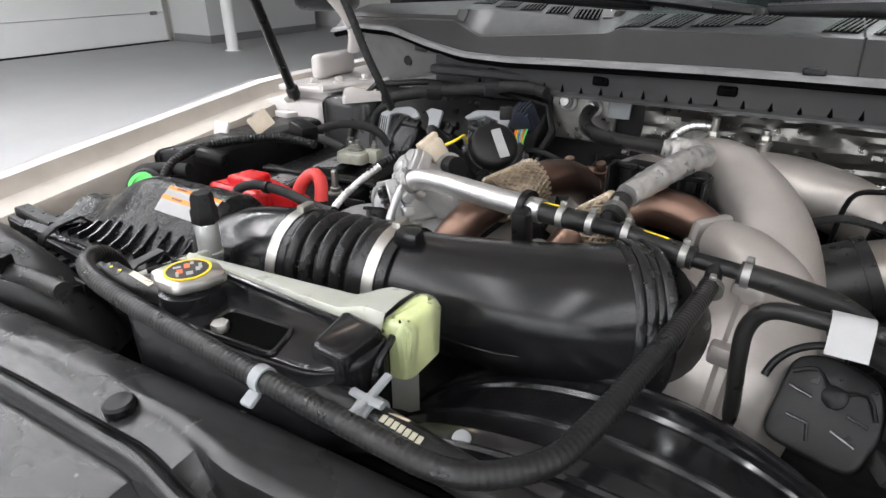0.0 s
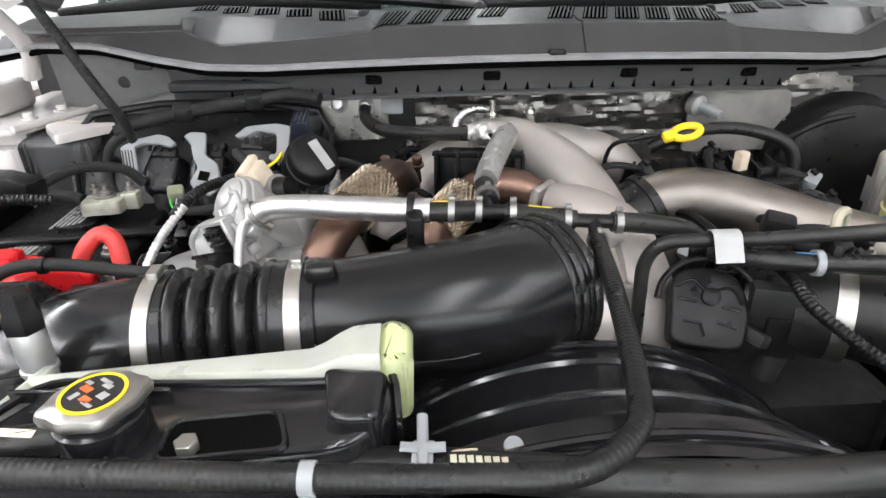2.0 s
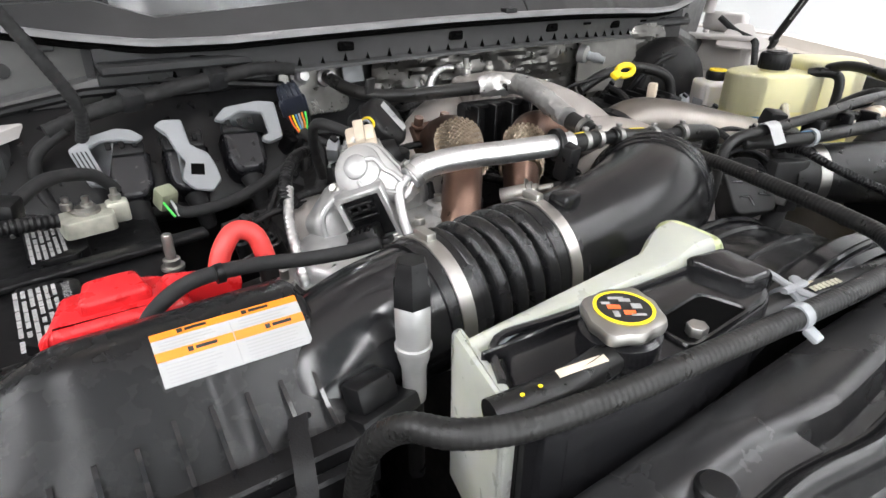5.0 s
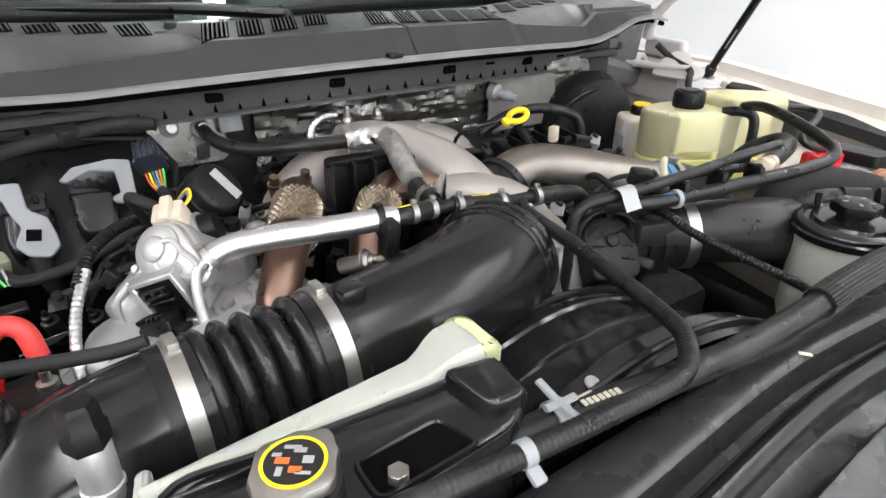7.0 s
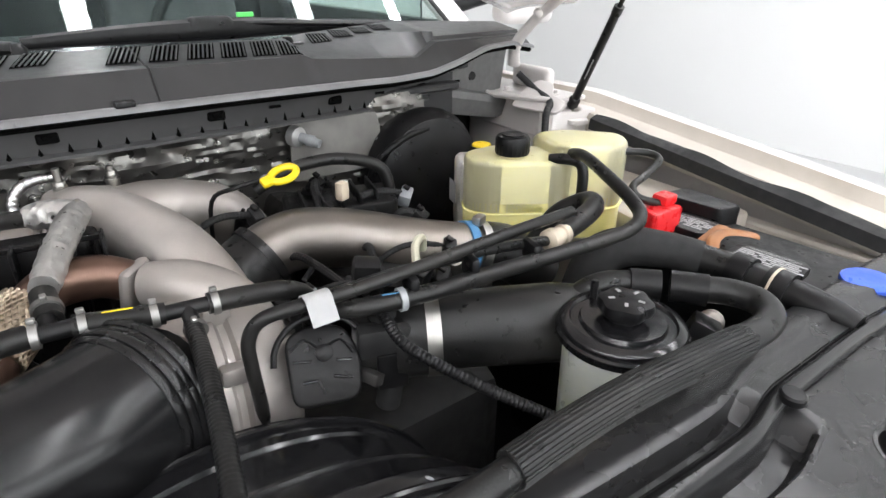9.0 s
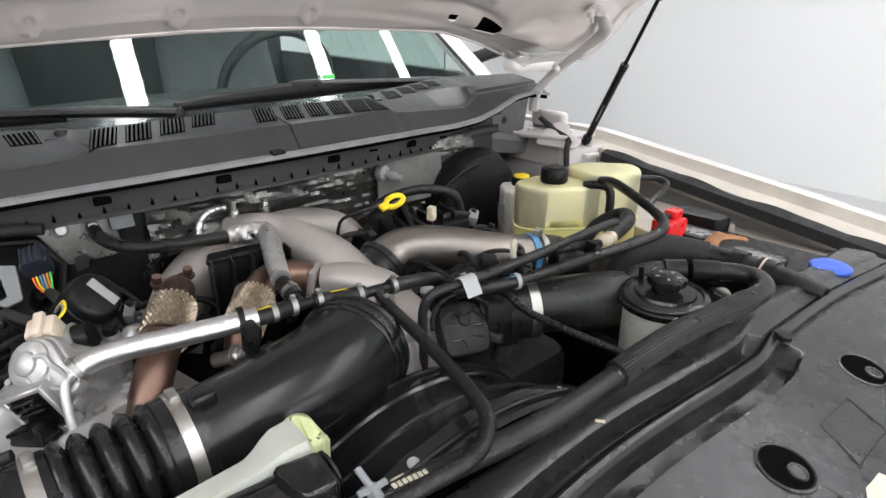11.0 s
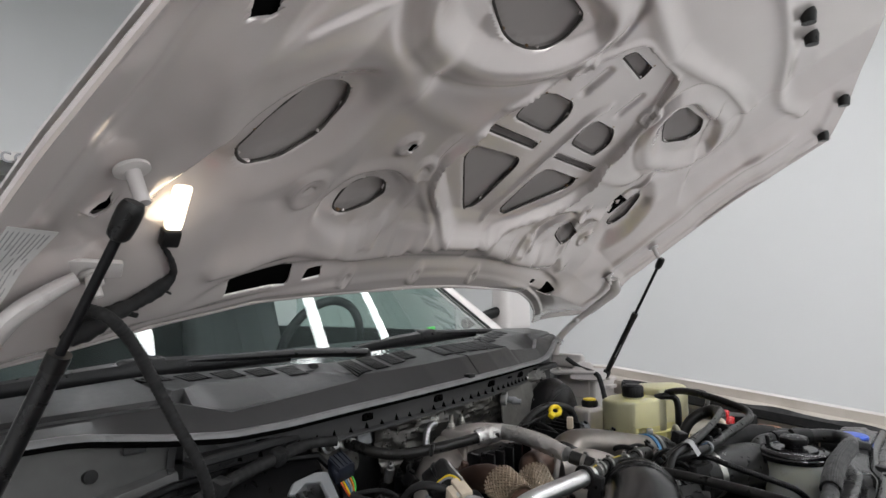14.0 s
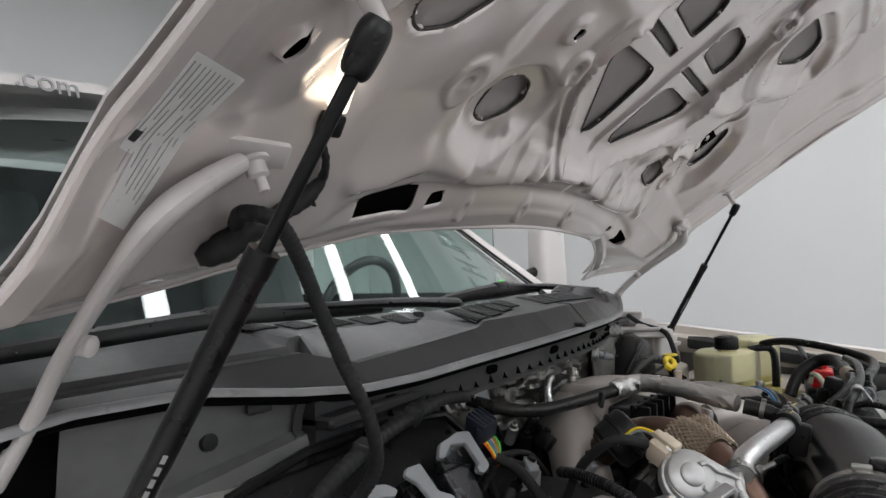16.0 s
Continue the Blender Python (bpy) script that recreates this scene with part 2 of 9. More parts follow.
def tube(pts, rad, n=14, sub=6, flat=1.0, ridge=0.0, pitch=0.01, bm=None, caps=True):
    """A round bar along a smooth line. rad: one radius or one for each point; ridge and pitch: corrugation; flat: height over width."""
    bm = bm or bmesh.new()
    line, par = spline(pts, sub)
    if ridge:
        dense, dp = [], []
        for i in range(len(line) - 1):
            steps = max(1, int((line[i + 1] - line[i]).length / (pitch / 4)))
            for k in range(steps):
                dense.append(line[i].lerp(line[i + 1], k / steps))
                dp.append(par[i] + (par[i + 1] - par[i]) * k / steps)
        line, par = dense + [line[-1]], dp + [par[-1]]
    up, rings, s = None, [], 0.0
    for i, c in enumerate(line):
        d = (line[min(i + 1, len(line) - 1)] - line[max(i - 1, 0)]).normalized()
        if up is None:
            ref = Vector((0, 0, 1)) if abs(d.z) < 0.9 else Vector((0, 1, 0))
            up = (ref - d * ref.dot(d)).normalized()
        else:
            up = (up - d * up.dot(d)).normalized()
        side = d.cross(up)
        if i:
            s += (line[i] - line[i - 1]).length
        if isinstance(rad, (int, float)):
            r = rad
        else:
            k = min(int(par[i]), len(rad) - 2)
            f = par[i] - k
            a_, b_, c_, d_ = rad[max(k - 1, 0)], rad[k], rad[k + 1], rad[min(k + 2, len(rad) - 1)]
            r = 0.5 * (2 * b_ + (c_ - a_) * f + (2 * a_ - 5 * b_ + 4 * c_ - d_) * f * f + (3 * b_ - a_ - 3 * c_ + d_) * f ** 3)
        if ridge:
            r += ridge * (0.5 + 0.5 * math.cos(2 * math.pi * s / pitch))
        rings.append([bm.verts.new(c + side * (r * math.cos(2 * math.pi * j / n)) + up * (r * flat * math.sin(2 * math.pi * j / n))) for j in range(n)])
    for a, b in zip(rings, rings[1:]):
        for j in range(n):
            bm.faces.new((a[j], a[(j + 1) % n], b[(j + 1) % n], b[j]))
    if caps:
        bm.faces.new(rings[0][::-1])
        bm.faces.new(rings[-1])
    return bm


def facing(at, way, roll=0.0):
    """A pose at a place whose z axis points that way."""
    return Matrix.Translation(at) @ Vector(way).to_track_quat("Z", "Y").to_matrix().to_4x4() @ Matrix.Rotation(radians(roll), 4, "Z")


def lathe(profile, m=Matrix(), n=28, bm=None, wave=None):
    """Turn a profile of (radius, height) about the z axis of the pose m. wave(angle): factor on the radius."""
    bm = bm or bmesh.new()
    rings = []
    for r, z in profile:
        if r < 1e-6:
            rings.append([bm.verts.new(m @ Vector((0, 0, z)))])
        else:
            rings.append([bm.verts.new(m @ Vector((r * (wave(2 * math.pi * j / n) if wave else 1) * math.cos(2 * math.pi * j / n),
                                                   r * (wave(2 * math.pi * j / n) if wave else 1) * math.sin(2 * math.pi * j / n), z))) for j in range(n)])
    for a, b in zip(rings, rings[1:]):
        for j in range(n):
            q = (a[j % len(a)], a[(j + 1) % len(a)], b[(j + 1) % len(b)], b[j % len(b)])
            q = list(dict.fromkeys(q))
            if len(q) > 2:
                bm.faces.new(q)
    if len(rings[0]) > 1:
        bm.faces.new(rings[0][::-1])
    if len(rings[-1]) > 1:
        bm.faces.new(rings[-1])
    return bm


def rbox(sx, sy, sz, m=Matrix(), bevel=0.003, seg=2, bm=None, taper=1.0):
    """A box with rounded edges, centred on the pose m; taper: size of the top over that of the bottom."""
    one = bmesh.new()
    bmesh.ops.create_cube(one, size=1.0)
    for v in one.verts:
        k = taper if v.co.z > 0 else 1.0
        v.co = Vector((v.co.x * sx * k, v.co.y * sy * k, v.co.z * sz))
    if bevel:
        bmesh.ops.bevel(one, geom=one.edges[:], offset=bevel, segments=seg, affect="EDGES", profile=0.5)
    return merge(bm, one, m)


def merge(bm, other, m=Matrix()):
    bmesh.ops.transform(other, matrix=m, verts=other.verts)
    if bm is None:
        return other
    tmp = bpy.data.meshes.new("tmp")
    other.to_mesh(tmp)
    other.free()
    bm.from_mesh(tmp)
    bpy.data.meshes.remove(tmp)
    return bm


def prism(outline, z0, z1, m=Matrix(), bevel=0.0, seg=2, bm=None, shrink=1.0):
    """Raise an outline in the xy plane of m from z0 to z1; shrink: scale of the top about the outline's middle."""
    one = bmesh.new()
    cx, cy = sum(p[0] for p in outline) / len(outline), sum(p[1] for p in outline) / len(outline)
    lo = [one.verts.new((x, y, z0)) for x, y in outline]
    hi = [one.verts.new((cx + (x - cx) * shrink, cy + (y - cy) * shrink, z1)) for x, y in outline]
    n = len(outline)
    one.faces.new(lo[::-1])
    top = one.faces.new(hi)
    for j in range(n):
        one.faces.new((lo[j], lo[(j + 1) % n], hi[(j + 1) % n], hi[j]))
    bmesh.ops.recalc_face_normals(one, faces=one.faces)
    if bevel:
        bmesh.ops.bevel(one, geom=list(top.edges) + [e for e in one.edges if abs(e.verts[0].co.z - e.verts[1].co.z) > 1e-5], offset=bevel, segments=seg, affect="EDGES", profile=0.5)
    return merge(bm, one, m)


def rounded(pts, r=0.01, k=4):
    """An outline with its corners rounded."""
    out, n = [], len(pts)
    for i in range(n):
        p, a, b = Vector(pts[i]), Vector(pts[i - 1]), Vector(pts[(i + 1) % n])
        da, db = min(r, (a - p).length * 0.45), min(r, (b - p).length * 0.45)
        s, e = p + (a - p).normalized() * da, p + (b - p).normalized() * db
        for j in range(k + 1):
            t = j / k
            q = s * (1 - t) ** 2 + p * 2 * t * (1 - t) + e * t * t
            out.append((q.x, q.y))
    return out


def clamp(name, at, way, r, width, parent, mat=STEEL, screw=True):
    m = facing(at, way)
    band = part(name, lathe([(r, -width / 2), (r + 0.0012, -width / 2), (r + 0.0012, width / 2), (r, width / 2), (r, -width / 2)], m, 32), mat, parent)
    return band


def hose_clamp(at, way, r, parent):
    m = facing(at, way)
    bm = lathe([(r + 0.0002, -0.003), (r + 0.0010, -0.003), (r + 0.0010, 0.003), (r + 0.0002, 0.003)], m, 24)
    rbox(0.005, 0.004, 0.006, m @ pose(0, r + 0.003, 0), 0.0008, 1, bm)
    return part("hose_clamp", bm, CLAMPM, parent, "zinc-plated spring clamp")


def hexbolt(name, at, way, r, h, parent, mat=STEEL):
    m = facing(at, way)
    bm = lathe([(r * 1.5, 0), (r * 1.5, h * 0.2), (r * 1.15, h * 0.25)], m, 20)
    prism([(r * 1.1 * math.cos(k * math.pi / 3), r * 1.1 * math.sin(k * math.pi / 3)) for k in range(6)], h * 0.2, h, m, 0.0005, 1, bm)
    return part(name, bm, mat, parent)

# glow for the sheet added beyond the unseen front window
SKYOUT = material("added glow outside", (0.9, 0.9, 0.9), 0.9, emit=((0.95, 0.98, 1.0), 2.2))
PANE = material("clear window pane", (0.95, 0.97, 0.97), 0.01, trans=1.0, vary=0.0, rough_vary=0.0)

# ---- the workshop ----
def slab(x0, x1, y0, y1, z0, z1, bm=None, bevel=0.0):
    return rbox(x1 - x0, y1 - y0, z1 - z0, pose((x0 + x1) / 2, (y0 + y1) / 2, (z0 + z1) / 2), bevel, 1, bm)


XL, XR, YN, YF, H = -11.9, 5.6, 13.0, -8.0, 4.8
solo("floor", slab(XL - 0.3, XR + 0.3, YF - 0.3, YN + 0.3, -0.2, 0), FLOORM, "polished grey epoxy workshop floor", "floor", kind="structure", smooth=0)
deck = slab(XL - 0.3, XR + 0.3, YF - 0.3, YN + 0.3, H, H + 0.2)
for k in range(57):
    slab(XL + 0.2 + k * 0.3, XL + 0.225 + k * 0.3, YF, YN, H - 0.05, H + 0.001, deck)
solo("ceiling", deck, CEILM, "grey-green steel deck ceiling with purlins", "ceiling", kind="structure", smooth=0)
solo("wall_east", slab(XR, XR + 0.3, YF, YN, 0, H), WALLM, "plain smooth white workshop wall", "wall", kind="structure", smooth=0)
solo("wall_north", slab(XL, XR, YN, YN + 0.3, 0, H), WALLM, "plain white workshop back wall", "wall", kind="structure", smooth=0)
solo("partition", slab(-4.3, XR, 6.2, 6.4, 0, H), WALLM, "plain white partition wall behind the truck", "wall", kind="structure", smooth=0)
south = thing("wall_south", "unseen white front wall, opened for the fill light", "wall", (0, YF, 0), kind="structure")
part("pier", slab(XL, -3.2, YF - 0.3, YF, 0, H), WALLM, south, smooth=0)
part("pier", slab(4.4, XR, YF - 0.3, YF, 0, H), WALLM, south, smooth=0)
part("lintel", slab(-3.2, 4.4, YF - 0.3, YF, 3.7, H), WALLM, south, smooth=0)
part("sill_wall", slab(-3.2, 4.4, YF - 0.3, YF, 0, 0.5), WALLM, south, smooth=0)
# out of view: glazing and glowing sheet added to go with the fill light
win = thing("fill_window", "unseen glazed workshop front, added for the fill light", "window", (0.6, YF - 0.15, 0.5), kind="structure")
for k in range(6):
    x = -3.2 + 7.6 * k / 5
    part("mullion", slab(x - 0.04, x + 0.04, YF - 0.2, YF - 0.1, 0.5, 3.7, bevel=0.006), BASEM, win)
    if k < 5:
        part("pane", slab(x + 0.04, x + 7.6 / 5 - 0.04, YF - 0.155, YF - 0.149, 0.54, 3.66), PANE, win).visible_shadow = False
for z in (0.52, 2.6, 3.68):
    part("transom", slab(-3.2, 4.4, YF - 0.2, YF - 0.1, z - 0.03, z + 0.03, bevel=0.006), BASEM, win)
solo("backdrop", slab(-9.0, 10.0, YF - 4.1, YF - 4.0, -1.0, 6.0), SKYOUT, "glowing sheet added outside the unseen glazed front", "backdrop", kind="structure", smooth=0)
# west wall with the sectional door
DY0, DY1, DZ = 1.2, 8.7, 3.4
wall = thing("wall_west", "white workshop wall with a wide door opening", "wall", (XL, 2, 0), kind="structure")
part("pier", slab(XL - 0.3, XL, YF, DY0, 0, H), WALLM, wall, smooth=0)
part("pier", slab(XL - 0.3, XL, DY1, YN, 0, H), WALLM, wall, smooth=0)
part("lintel", slab(XL - 0.3, XL, DY0, DY1, DZ, H), WALLM, wall, smooth=0)
solo("wall_return", slab(XL, XL + 1.15, DY1 + 0.12, DY1 + 3.4, 0, H), WALLM, "white wall return beside the overhead door", "wall", kind="structure", smooth=0)
for a in ((XL + 1.15, XL + 1.165, DY1 + 0.12, DY1 + 3.4), (XL, XL + 1.165, DY1 + 0.105, DY1 + 0.12), (XL + 1.17, XR, YN - 0.015, YN)):
    solo("baseboard", slab(*a, 0, 0.16), BASEM, "dark grey rubber baseboard along the white wall", "baseboard", kind="structure", smooth=0)
door = thing("door_1", "closed white sectional overhead door", "garage door", (XL - 0.1, 5, 0), kind="structure")
for k in range(6):
    z0 = 0.03 + k * DZ / 6
    part("door_panel", slab(XL - 0.12, XL - 0.05, DY0 + 0.02, DY1 - 0.02, z0, z0 + DZ / 6 - 0.008, bevel=0.006), DOORM, door)
part("bottom_seal", slab(XL - 0.11, XL - 0.04, DY0, DY1, 0, 0.028), RUBBER, door)
part("track", slab(XL - 0.03, XL + 0.04, DY1 - 0.01, DY1 + 0.05, 0, DZ), STEEL, door)
part("latch", slab(XL - 0.05, XL - 0.0, DY1 - 0.35, DY1 - 0.2, 0.55, 0.62, bevel=0.008), BASEM, door)
post = thing("pipe_column", "white painted round steel column", "column", (-9.55, 8.32, 0), kind="structure")
part("shaft", lathe([(0.11, 0), (0.11, H)], pose(-9.55, 8.32, 0), 28), DOORM, post)
part("base_plate", lathe([(0.15, 0), (0.15, 0.02)], pose(-9.55, 8.32, 0), 28), DOORM, post)
for lx, ly in LAMP_LINES:
    lamp = thing("ceiling_light", "long white linear ceiling light, switched on", "ceiling light", (lx, ly, LAMP_Z), "ceiling strip lights")
    part("housing", slab(lx - 0.03, lx + 0.03, ly - 5.2, ly + 5.2, LAMP_Z, LAMP_Z + 0.07, bevel=0.01), DOORM, lamp)
    part("diffuser", slab(lx - 0.08, lx + 0.08, ly - 5.18, ly + 5.18, LAMP_Z - 0.03, LAMP_Z + 0.005, bevel=0.01), GLOW, lamp)
    part("hanger", slab(lx - 0.01, lx + 0.01, ly + 3, ly + 3.02, LAMP_Z + 0.07, H), STEEL, lamp)
    part("hanger", slab(lx - 0.01, lx + 0.01, ly - 3, ly - 2.98, LAMP_Z + 0.07, H), STEEL, lamp)


def lettering(name, text, size, m, mat, label, depth=0.004):
    cu = bpy.data.curves.new(name, "FONT")
    cu.body, cu.size, cu.extrude = text, size, depth
    tmp = bpy.data.objects.new(name, cu)
    scene.collection.objects.link(tmp)
    me = bpy.data.meshes.new_from_object(tmp.evaluated_get(bpy.context.evaluated_depsgraph_get()))
    bpy.data.objects.remove(tmp)
    me.materials.clear()
    me.materials.append(mat)
    ob = new(name, me)
    ob.matrix_world = m
    return tagged(ob, label, "lettering")


sign = thing("wall_sign", "dark unreadable sign characters on the white wall", "sign", (XR - 0.01, 2.6, 2.6))
lettering("wall_lettering", ".com", 0.36, pose(XR - 0.006, 1.80, 2.53, 90, 0, -90), BASEM, "dark grey letters mounted on the white wall")

# ---- the truck: body, cab ----
def loft(sections, bm=None, close=False):
    """A skin over rows of points, all rows of one length."""
    bm = bm or bmesh.new()
    rows = [[bm.verts.new(p) for p in s] for s in sections]
    for a, b in zip(rows, rows[1:]):
        for j in range(len(a) - (0 if close else 1)):
            bm.faces.new((a[j], a[(j + 1) % len(a)], b[(j + 1) % len(b)], b[j]))
    return bm


def thick(bm, t):
    bmesh.ops.recalc_face_normals(bm, faces=bm.faces)
    bmesh.ops.solidify(bm, geom=bm.faces[:], thickness=t)
    return bm


truck = thing("pickup_truck", "pearl white pickup truck with its hood raised", "pickup truck", (0, 1.0, 0))


def fender_z(y):
    return 1.165 + 0.125 * min(1.0, max(0.0, (y + 0.1) / 1.05))


for sgn in (-1, 1):
    rows = []
    for k in range(25):
        y = -0.1 + 1.55 * k / 24
        z = fender_z(y)
        xi = 0.915 - 0.03 * max(0, (y - 0.5)) - 0.05 * max(0, 0.2 - y)
        rows.append([(sgn * x, y, zz) for x, zz in ((xi, z - 0.075), (xi, z - 0.045), (xi + 0.004, z - 0.036), (xi + 0.05, z - 0.03), (xi + 0.056, z - 0.022),
                     (xi + 0.062, z - 0.004), (xi + 0.072, z + 0.002), (xi + 0.10, z - 0.004), (xi + 0.125, z - 0.03), (xi + 0.14, z - 0.08), (xi + 0.15, z - 0.3), (xi + 0.13, z - 0.65))])
    part("fender", thick(loft([r[5:] for r in rows]), 0.004), PAINT, truck, "pearl white front fender")
    part("fender_flange", thick(loft([r[:6] for r in rows]), 0.004), CREAM, truck, "cream painted inner fender flange")
    # inner apron
    part("inner_apron", slab(*sorted((sgn * 0.9, sgn * 0.93)), -0.05, 1.0, 0.6, 1.13, bevel=0.005), CREAM, truck, "cream painted inner apron")
    part("wheel_liner", slab(*sorted((sgn * 0.6, sgn * 0.905)), -0.02, 1.05, 0.55, 0.9, bevel=0.03), PLASTIC, truck)
    # body-coloured gusset and hinge mount behind the strut
    part("hinge_mount", prism(rounded([(sgn * 0.80, 0.93), (sgn * 0.93, 0.90), (sgn * 0.94, 1.24), (sgn * 0.83, 1.24)], 0.02), 1.0, 1.262, bevel=0.008), PAINT, truck, "pale painted hinge mounting tower")

# pale inner sheet and bolted bracket beside the strut
TOWER = [(-0.905, 0.92), (-0.80, 0.93), (-0.775, 0.985), (-0.745, 1.06), (-0.757, 1.085), (-0.768, 1.09), (-0.752, 1.135), (-0.78, 1.15), (-0.80, 1.24), (-0.905, 1.24)]
SHEET = [(-0.775, 0.965), (-0.724, 0.895), (-0.66, 0.975), (-0.634, 1.028), (-0.652, 1.066), (-0.672, 1.058), (-0.698, 1.037), (-0.741, 1.04)]
for sgn in (-1, 1):
    side = [(x * -sgn, y) for x, y in TOWER]
    part("tower_bracket", prism(rounded(side, 0.006), 1.280, 1.289, bevel=0.003), PAINT, truck, "pale painted bracket with bolts")
    part("bracket_rib", tube([(-sgn * x, y, 1.289) for x, y in TOWER[1:7]], 0.006, 10, 4), PAINT, truck)
    part("bracket_wall", slab(*sorted((sgn * 0.80, sgn * 0.90)), 0.95, 1.2, 1.20, 1.281, bevel=0.006), PAINT, truck)
    for x, y in ((0.815, 1.00), (0.792, 1.055), (0.85, 0.965)):
        part("bolt", lathe([(0.012, 0), (0.012, 0.002), (0.0075, 0.003), (0.0075, 0.010), (0, 0.011)], pose(sgn * x, y, 1.289), 12), PAINT, truck, "painted flanged bolt", 20)
part("inner_sheet", prism(rounded(SHEET, 0.008), 1.274, 1.288, bevel=0.004), PAINT, truck, "pale painted inner body sheet")
part("sheet_seam", tube([(-0.76, 0.975, 1.289), (-0.715, 0.965, 1.289), (-0.68, 0.985, 1.289), (-0.65, 1.03, 1.289)], 0.0018, 6, 5), CAULK, truck, "beige seam sealer")

# firewall and heat-shielded wall under the cowl
fire = slab(-0.58, 0.58, 0.985, 1.02, 0.6, 1.36)
part("firewall", fire, COWLD, truck, "dark lined firewall")
part("bulkhead_shelf", slab(-0.58, 0.58, 0.96, 1.30, 1.33, 1.345, bevel=0.004), COWLD, truck)
for sgn in (-1, 1):
    part("bulkhead", slab(*sorted((sgn * 0.58, sgn * 0.93)), 1.245, 1.27, 0.6, 1.36), COWLD, truck, "dark lined outer bulkhead")
bm = bmesh.new()
bmesh.ops.create_grid(bm, x_segments=110, y_segments=30, size=0.5)
for v in bm.verts:
    x, z = v.co.x, v.co.y
    q = Vector((x * 6 + z * 4, z * 7, 1.3))
    sharp = abs(noise.noise(q * 1.7)) + 0.5 * abs(noise.noise(q * 3.9)) + 0.25 * abs(noise.noise(q * 8.0))
    v.co = Vector((0.14 + x * 0.70, 0.966 + 0.020 * noise.noise((x * 5, z * 3, 1.3)) - 0.0085 * sharp, 1.255 + z * 0.17))
part("heat_shield", thick(bm, 0.002), CRINKLE, truck, "crumpled foil heat shield on the firewall", 20)
part("insulation_patch", prism(rounded([(0.215, -0.05), (0.395, -0.05), (0.385, 0.045), (0.225, 0.05)], 0.01), -0.002, 0.002, Matrix.Translation((0, 0.945, 1.272)) @ pose(0, 0, 0, 84, 0, 0), 0.001, 1), PATCHM, truck, "grey insulation patch on the firewall")

# two rows of unreadable sign characters, seen mirrored in the windshield
rng = random.Random(21)
for z, size, y0, n in ((2.53, 0.27, 1.98, 9), (3.35, 0.55, 1.75, 5)):
    for k in range(n):
        y = y0 + size * 0.82 * k
        for q in range(3):
            tall = rng.random() < 0.5
            part("bar", slab(XR - 0.012, XR - 0.002, y + size * 0.08 + (0.2 * size * q if tall else 0), y + size * 0.08 + (0.2 * size * q + 0.14 * size if tall else 0.58 * size),
                             z if tall else z + size * 0.42 * q, z + size if tall else z + size * 0.42 * q + 0.15 * size), BASEM, sign, smooth=0)

# ---- cowl panel ----
SEAL_X = (0.0, 0.12, 0.2, 0.33, 0.43, 0.52, 0.6, 0.7, 0.80, 0.9)
SEAL_Y = (0.883, 0.888, 0.900, 0.930, 0.952, 0.972, 0.995, 1.028, 1.06, 1.09)
SEAL_Z = (1.383, 1.382, 1.379, 1.372, 1.366, 1.366, 1.376, 1.393, 1.392, 1.375)


def seal_at(x):
    return float(np.interp(abs(x), SEAL_X, SEAL_Y)), float(np.interp(abs(x), SEAL_X, SEAL_Z))


def glass_base(x):
    return 1.20 + 0.10 * (abs(x) / 0.85) ** 2, 1.428 - 0.035 * (abs(x) / 0.85) ** 2


def sstep(a, b, x):
    t = min(1.0, max(0.0, (x - a) / (b - a)))
    return t * t * (3 - 2 * t)


cowl = thing("cowl_panel", "grey grained plastic cowl panel with louvred vents", "cowl panel", (0, 1.0, 1.38))


def cowl_lines(x):
    """Section of the panel from the seal to the edge behind the vents: (y, z) pairs."""
    a = abs(x)
    ys, zs = seal_at(x)
    crest_z = float(np.interp(a, (0, 0.255, 0.275, 0.36, 0.50, 0.565, 0.9), (1.424, 1.420, 1.412, 1.404, 1.392, 1.412, 1.400)))
    crest_y = ys + float(np.interp(a, (0, 0.255, 0.29, 0.50, 0.565, 0.9), (0.033, 0.033, 0.028, 0.022, 0.034, 0.030)))
    tray = sstep(0.255, 0.285, a) * (1 - sstep(0.50, 0.572, a))
    shelf = 0.012 + 0.016 * tray * (1 - sstep(0.27, 0.40, a))
    top_y = crest_y + shelf + 0.001 + tray * 0.058
    top_z = float(np.interp(a, (0, 0.26, 0.34, 0.55, 0.9), (1.425, 1.421, 1.426, 1.430, 1.412)))
    rear_z = float(np.interp(a, (0, 0.26, 0.34, 0.55, 0.9), (1.438, 1.435, 1.437, 1.441, 1.420)))
    floor_z = crest_z + 0.0008
    end_y = float(np.interp(a, (0, 0.25, 0.32, 0.6, 0.9), (1.025, 1.035, 1.075, 1.165, 1.22)))
    top_y = min(top_y, end_y - 0.03)
    if a > 0.57:
        top_z = min(top_z, crest_z + 0.008)
    return [(ys, zs + 0.002), (crest_y - 0.003, crest_z - 0.003), (crest_y, crest_z), (crest_y + shelf, floor_z if tray > 0.3 else min(top_z, crest_z + 0.001)),
            (top_y + 0.002, top_z - 0.001 if tray > 0.3 else min(top_z, crest_z + 0.0012)), (top_y + 0.006, top_z), (end_y, rear_z), (end_y + 0.003, rear_z - 0.002), (end_y + 0.006, rear_z - 0.024)]


def cowl_top(x, y):
    s = cowl_lines(x)
    return float(np.interp(y, [p[0] for p in s], [p[1] for p in s]))


